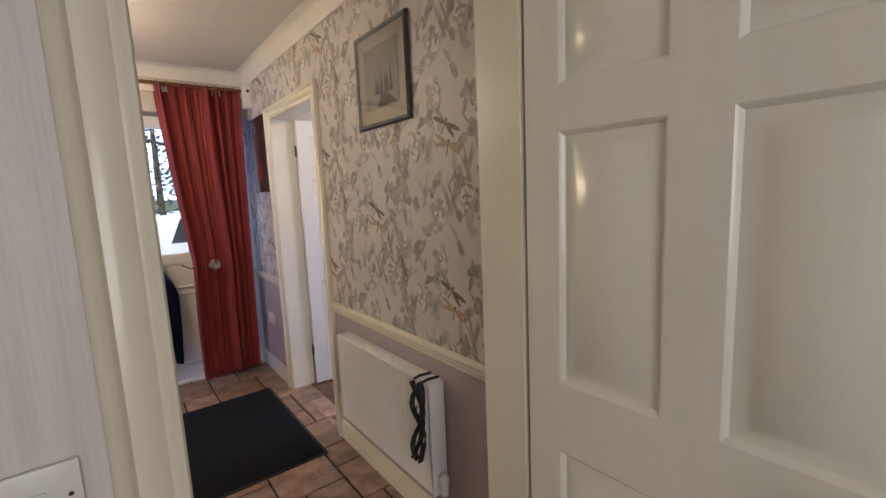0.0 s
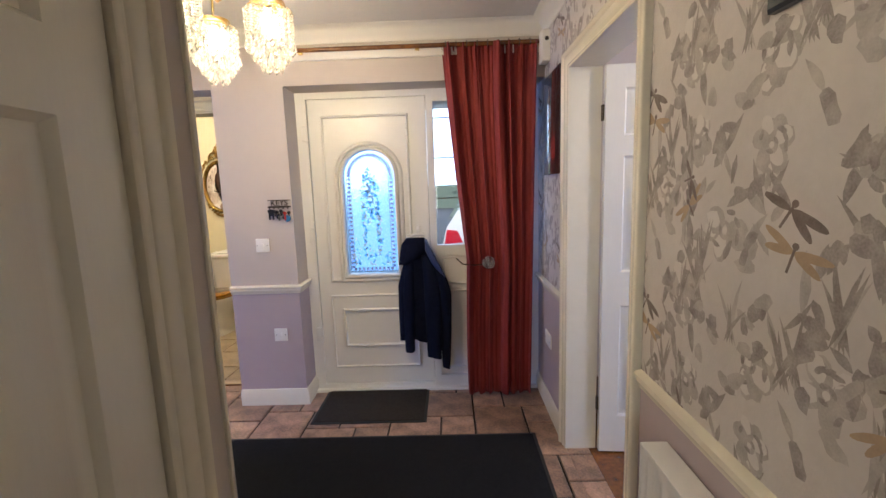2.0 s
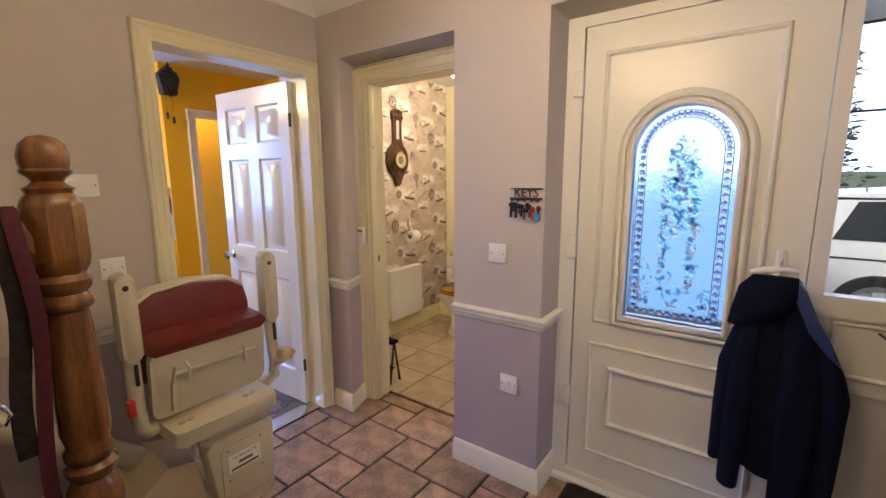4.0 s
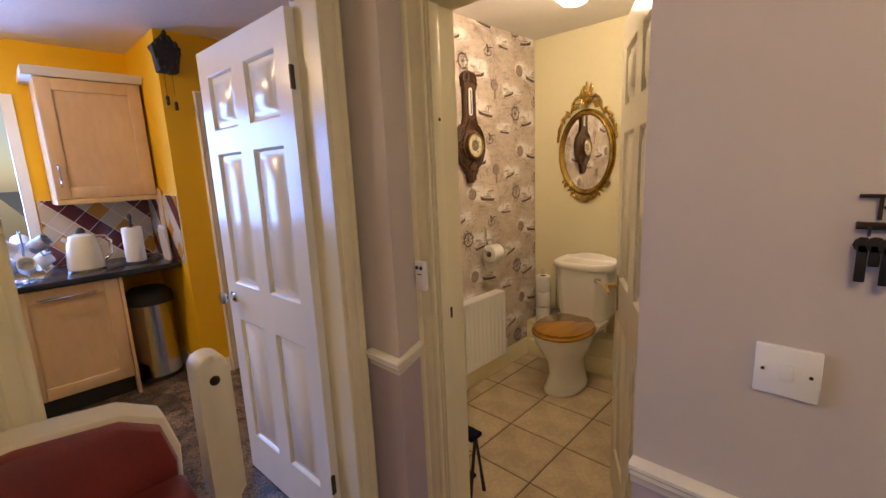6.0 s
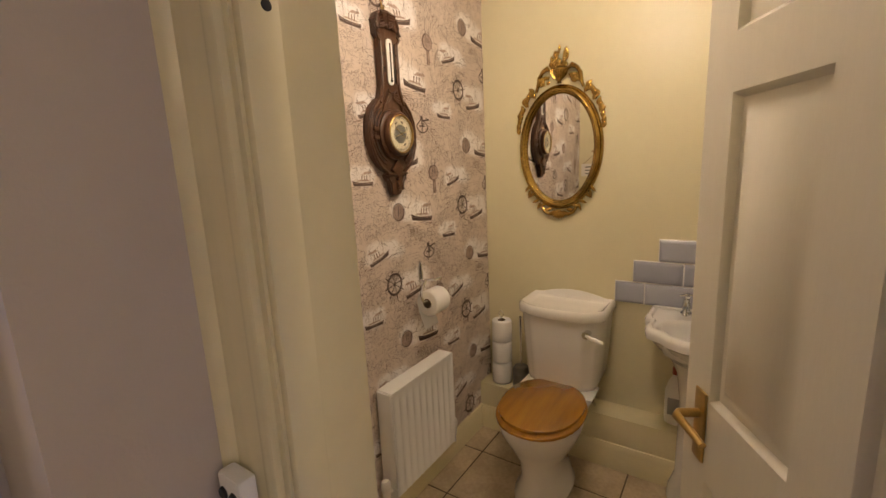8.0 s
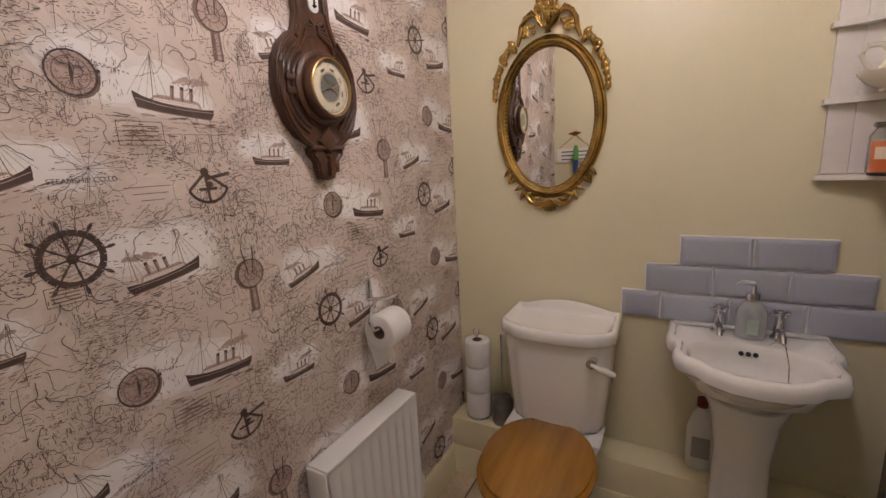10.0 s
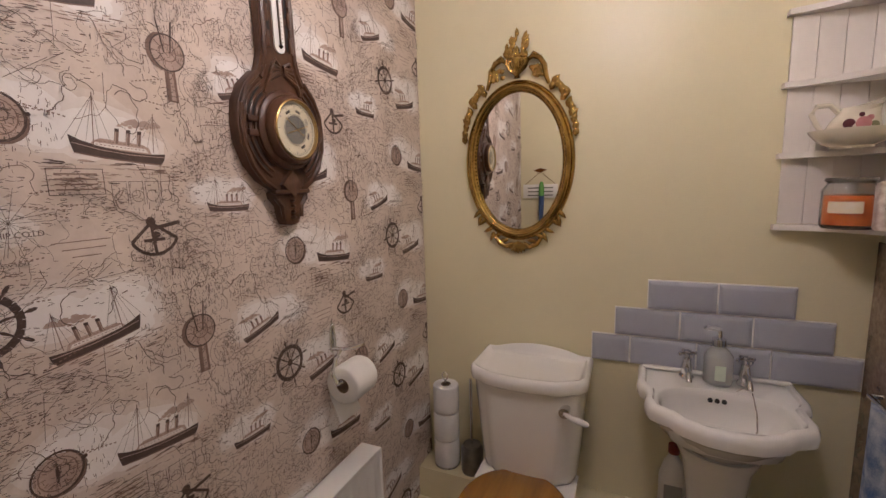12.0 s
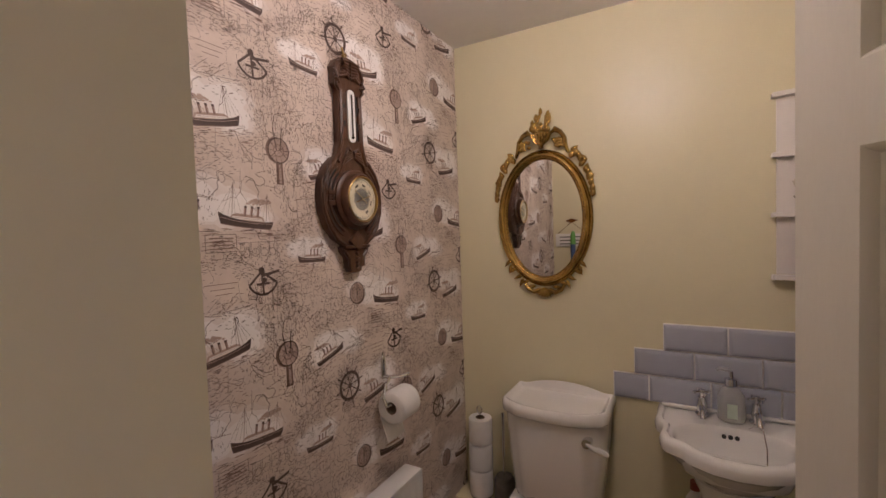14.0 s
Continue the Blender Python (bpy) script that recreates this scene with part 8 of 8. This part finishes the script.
# flagstone pattern of the kitchen vinyl: slightly raised irregular pieces
rr = random.Random(9)
fl_cells = {}
for i in range(-1, 12):
    for j in range(-1, 20):
        fl_cells[i, j] = (-5.0 + 0.26 * (i + 0.5 * (j % 2)) + rr.uniform(-0.11, 0.11), 0.4 + 0.19 * j + rr.uniform(-0.08, 0.08))
seeds = list(fl_cells.values())
for cx_, cy_ in seeds:
    if not (-4.95 < cx_ < -2.1 and 1.1 < cy_ < 4.7):
        continue
    pts = clip([(cx_ - 0.3, cy_ - 0.3), (cx_ + 0.3, cy_ - 0.3), (cx_ + 0.3, cy_ + 0.3), (cx_ - 0.3, cy_ + 0.3)], (-4.88, 1.0, -2.15, 3.85) if cy_ < 3.85 else (-4.88, 3.85, -2.67, 4.68))
    for sx_, sy_ in seeds:
        dx, dy = sx_ - cx_, sy_ - cy_
        gap = math.hypot(dx, dy)
        if 0 < gap < 0.7:
            keep = []
            for k, p in enumerate(pts):
                q = pts[(k + 1) % len(pts)]
                a = ((p[0] - cx_) * dx + (p[1] - cy_) * dy) / gap - gap / 2 + 0.004
                c = ((q[0] - cx_) * dx + (q[1] - cy_) * dy) / gap - gap / 2 + 0.004
                if a <= 0:
                    keep.append(p)
                if a * c < 0:
                    f_ = a / (a - c)
                    keep.append((p[0] + (q[0] - p[0]) * f_, p[1] + (q[1] - p[1]) * f_))
            pts = keep
    if len(pts) > 2:
        b = bm_()
        prism(b, pts, 0.0, 0.002, put_plan)
        part("flagstone", b, SLATE, floor_k)

# ---- outdoors ----
ASPH = material("asphalt_drive", (0.05, 0.05, 0.052), (0.075, 0.074, 0.072), 8, 0.9, 0.5, 200)
b = bm_()
box(b, -300, 4.12, -0.30, 300, 300, -0.16)
structure("ground", b, [ASPH], "grey asphalt drive outside the door", "ground")
b = bm_()
box(b, -1.0, 4.02, -0.16, 1.6, 4.6, -0.04, 0, 0.01)
structure("doorstep", b, [BGROUT], "concrete doorstep", "step")
porch = thing("porch_canopy", pose(0, 0, 0), "white porch canopy over the front door", "canopy")
b = bm_()
box(b, -1.2, 4.12, 2.12, 1.8, 4.95, 2.20, 0, 0.01)
part("soffit", b, UPVC, porch)
CARP = material("white_car_paint", (0.74, 0.75, 0.78), (0.72, 0.73, 0.76), 2, 0.15, coat=1.0)
CARG = material("car_window_tint", (0.02, 0.025, 0.03), rough=0.05, coat=1.0)
ALLOY = material("alloy_wheel", (0.55, 0.56, 0.58), rough=0.3, metal=0.8)
car = thing("parked_car", pose(0.25, 7.5, -0.16), "white estate car parked on the drive", "car")
side = [(0.0, 0.35), (0.05, 0.28), (0.35, 0.22), (3.9, 0.22), (4.25, 0.3), (4.3, 0.55), (4.2, 0.72), (3.3, 0.92), (2.6, 1.36), (1.2, 1.45), (0.35, 1.40), (0.06, 0.98), (-0.02, 0.70)]
b = bm_()
prism(b, side, 0.0, 1.72, lambda u, v, d: (u, d, v), 0, 0.05)
part("body", b, CARP, car)
for side_y, sg in ((-0.004, -1), (1.724, 1)):
    for pts in ([(0.45, 0.98), (1.30, 0.98), (1.30, 1.36), (0.60, 1.34)], [(1.36, 0.98), (2.15, 0.98), (2.15, 1.36), (1.36, 1.37)], [(2.21, 0.97), (3.05, 0.96), (2.55, 1.31), (2.21, 1.35)]):
        b = bm_()
        prism(b, pts, side_y, side_y + 0.006 * sg, lambda u, v, d: (u, d, v))
        part("window", b, CARG, car)
    b = bm_()
    prism(b, [(0.02, 0.72), (0.30, 0.74), (0.22, 0.92), (0.06, 0.94)], side_y, side_y + 0.012 * sg, lambda u, v, d: (u, d, v))
    part("tail_light", b, material("red_lamp", (0.6, 0.01, 0.03), rough=0.15), car)
    b = bm_()
    prism(b, [(0.32, 0.80), (3.4, 0.80), (3.4, 0.815), (0.32, 0.815)], side_y, side_y + 0.006 * sg, lambda u, v, d: (u, d, v))
    part("trim_strip", b, RUBBER, car)
    for wx in (0.82, 3.45):
        wm = Matrix.Translation((wx, side_y - 0.01 * sg * -1, 0.33)) @ Matrix.Rotation(-sg * math.pi / 2, 4, "X")
        b = bm_()
        lathe(b, [(0.22, 0.02), (0.33, 0.015), (0.335, -0.02), (0.335, -0.16), (0.2, -0.16)], 30, wm)
        whl = part("tyre", b, RUBBER, car)
        b = bm_()
        lathe(b, [(0.225, 0.02), (0.235, 0.024), (0.235, 0.03), (0.21, 0.03), (0.21, -0.05)], 30, wm)
        for k in range(10):
            a = 2 * math.pi * k / 10
            tube(b, [wm @ Vector((0.05 * math.cos(a), 0.05 * math.sin(a), 0.03)), wm @ Vector((0.215 * math.cos(a), 0.215 * math.sin(a), 0.02))], 0.012, 6)
        lathe(b, [(0, 0.035), (0.05, 0.03), (0.055, 0.0)], 14, wm)
        part("rim", b, ALLOY, whl, "multi-spoke alloy rim")
BARK = material("bark", (0.09, 0.06, 0.04), (0.05, 0.035, 0.025), 12, 0.9, 0.8, 60)
FIR = material("conifer_foliage", (0.085, 0.12, 0.10), (0.12, 0.16, 0.13), 4, 0.8)
rr = random.Random(14)


def conifer(x, y, h, w):
    t = thing("conifer", pose(x, y, -0.16), "dark green garden conifer behind the car", "tree", "garden conifers")
    b = bm_()
    tube(b, [(0, 0, 0), (0.03, 0, h * 0.5), (0, 0, h * 0.95)], [0.12, 0.08, 0.01], 10)
    for k in range(30):
        z = h * (0.12 + 0.8 * k / 30)
        a, l_ = k * 2.4, w * (1 - z / h) * 0.8
        tube(b, [(0, 0, z), (l_ * math.cos(a), l_ * math.sin(a), z - 0.1)], [0.02, 0.005], 5)
    part("trunk", b, BARK, t)
    verts, faces = [], []
    for k in range(1300):
        z = h * (0.05 + 0.95 * rr.random() ** 1.3)
        r = w * (1.05 - z / h) ** 0.8 * (0.45 + 0.6 * rr.random()) * (1 + 0.25 * math.sin(z * 5))
        a = rr.random() * 6.283
        c = Vector((r * math.cos(a), r * math.sin(a), z))
        d = Vector((math.cos(a) + rr.uniform(-0.6, 0.6), math.sin(a) + rr.uniform(-0.6, 0.6), rr.uniform(-0.5, 0.7))).normalized() * rr.uniform(0.08, 0.22)
        e = d.cross(Vector((rr.uniform(-1, 1), rr.uniform(-1, 1), 1))).normalized() * 0.05
        n_ = len(verts)
        verts += [c - d * 0.3, c + d * 0.3 + e, c + d, c + d * 0.3 - e]
        faces.append((n_, n_ + 1, n_ + 2, n_ + 3))
    me = bpy.data.meshes.new("crown")
    me.from_pydata(verts, [], faces)
    me.materials.append(FIR)
    cr = new("crown", me)
    cr.parent = t
    return t


for x, y, h, w in ((1.3, 15.5, 6.0, 0.8), (-1.6, 16.5, 5.0, 1.0), (3.2, 15.0, 5.5, 0.8), (6.0, 17.0, 6.5, 1.0), (-5.5, 16.0, 5.5, 1.3)):
    conifer(x, y, h, w)
b = bm_()
box(b, -40, 34, -0.16, 60, 34.6, 1.6)
structure("hedge", b, [FIR], "far dark hedge", "hedge")
b = bm_()
box(b, -90, 80, -1, 110, 80.5, 70)
structure("backdrop", b, [glowing("pale_sky", (0.24, 0.50, 1.0), 1.7)], "pale overcast sky far beyond the trees", "sky")

# ---- floor tiles ----
def tile_mesh(name, poly, mat, bevel=0.007, depth=0.010):
    """A floor tile with softened edges, its top at z 0."""
    cx_, cy_ = sum(p_[0] for p_ in poly) / len(poly), sum(p_[1] for p_ in poly) / len(poly)
    b = bm_()
    rows = []
    for ins, z in ((0.0, -depth), (0.0, -0.0045), (bevel * 0.35, -0.0012), (bevel, 0.0)):
        ring_ = []
        for u, v in poly:
            l_ = math.hypot(u - cx_, v - cy_)
            ring_.append((u - cx_ - (u - cx_) / l_ * ins * 1.4, v - cy_ - (v - cy_) / l_ * ins * 1.4, z))
        rows.append(ring_)
    loft(b, rows, smooth=False)
    bmesh.ops.recalc_face_normals(b, faces=b.faces)
    me = bpy.data.meshes.new(name)
    b.to_mesh(me)
    b.free()
    me.materials.append(mat)
    return me, (cx_, cy_, 0)


def lay(parent, poly, rects, mat, shared, key, gap=0.004):
    for r in rects:
        c = clip(poly, r)
        if len(c) < 3:
            continue
        area = abs(sum(c[i][0] * c[(i + 1) % len(c)][1] - c[(i + 1) % len(c)][0] * c[i][1] for i in range(len(c)))) / 2
        if area < 2e-4:
            continue
        whole = len(c) == 4 and all(math.dist(p_, q) < 1e-6 for p_, q in zip(sorted(c), sorted(poly)))
        if whole and key in shared:
            ob = new("tile", shared[key])
            ob.location = (sum(p_[0] for p_ in c) / 4, sum(p_[1] for p_ in c) / 4, 0)
        else:
            me, at = tile_mesh("tile", c, mat)
            ob = new("tile", me)
            ob.location = at
            if whole:
                shared[key] = me
        ob.parent = parent


A_, B_, G_ = 0.312, 0.205, 0.0060
shared = {}
hall_rects = [(-2.03, 1.65, 0.962, 3.885), (-0.06, 0.83, 0.962, 1.65), (-1.845, 3.885, -1.08, 3.985), (0.962, 2.36, 1.08, 3.13)]
for m_i in range(-16, 17):
    for n_i in range(-16, 17):
        ox, oy = -1.383 + m_i * A_ + n_i * B_, 3.164 - m_i * B_ + n_i * A_
        if not (-2.6 < ox < 1.2 and 0.4 < oy < 4.2):
            continue
        lay(floor_hall, [(ox + G_, oy + G_), (ox + A_ - G_, oy + G_), (ox + A_ - G_, oy + A_ - G_), (ox + G_, oy + A_ - G_)], hall_rects, TERRA, shared, "big")
        lay(floor_hall, [(ox + G_, oy + A_ + G_), (ox + B_ - G_, oy + A_ + G_), (ox + B_ - G_, oy + A_ + B_ - G_), (ox + G_, oy + A_ + B_ - G_)], hall_rects, TERRA, shared, "small")
wshared = {}
for i in range(-3, 6):
    for j in range(-4, 5):
        x0, y0 = -2.083 + 0.332 * i + 0.003, 4.675 + 0.332 * j + 0.003
        lay(floor_wc, [(x0, y0), (x0 + 0.326, y0), (x0 + 0.326, y0 + 0.326), (x0, y0 + 0.326)], [(-2.534, 4.003, -1.10, 5.549)], BEIGE, wshared, "wc")
b = bm_()
box(b, -1.84, 3.985, -0.004, -1.08, 4.003, 0.004, 0, 0.002)
structure("threshold_toilet", b, [OAK], "thin wooden toilet threshold", "threshold")
b = bm_()
box(b, -2.15, 2.85, 0.0, -2.04, 3.60, 0.005, 0, 0.002)
structure("threshold_kitchen", b, [CHROME], "metal kitchen threshold strip", "threshold")
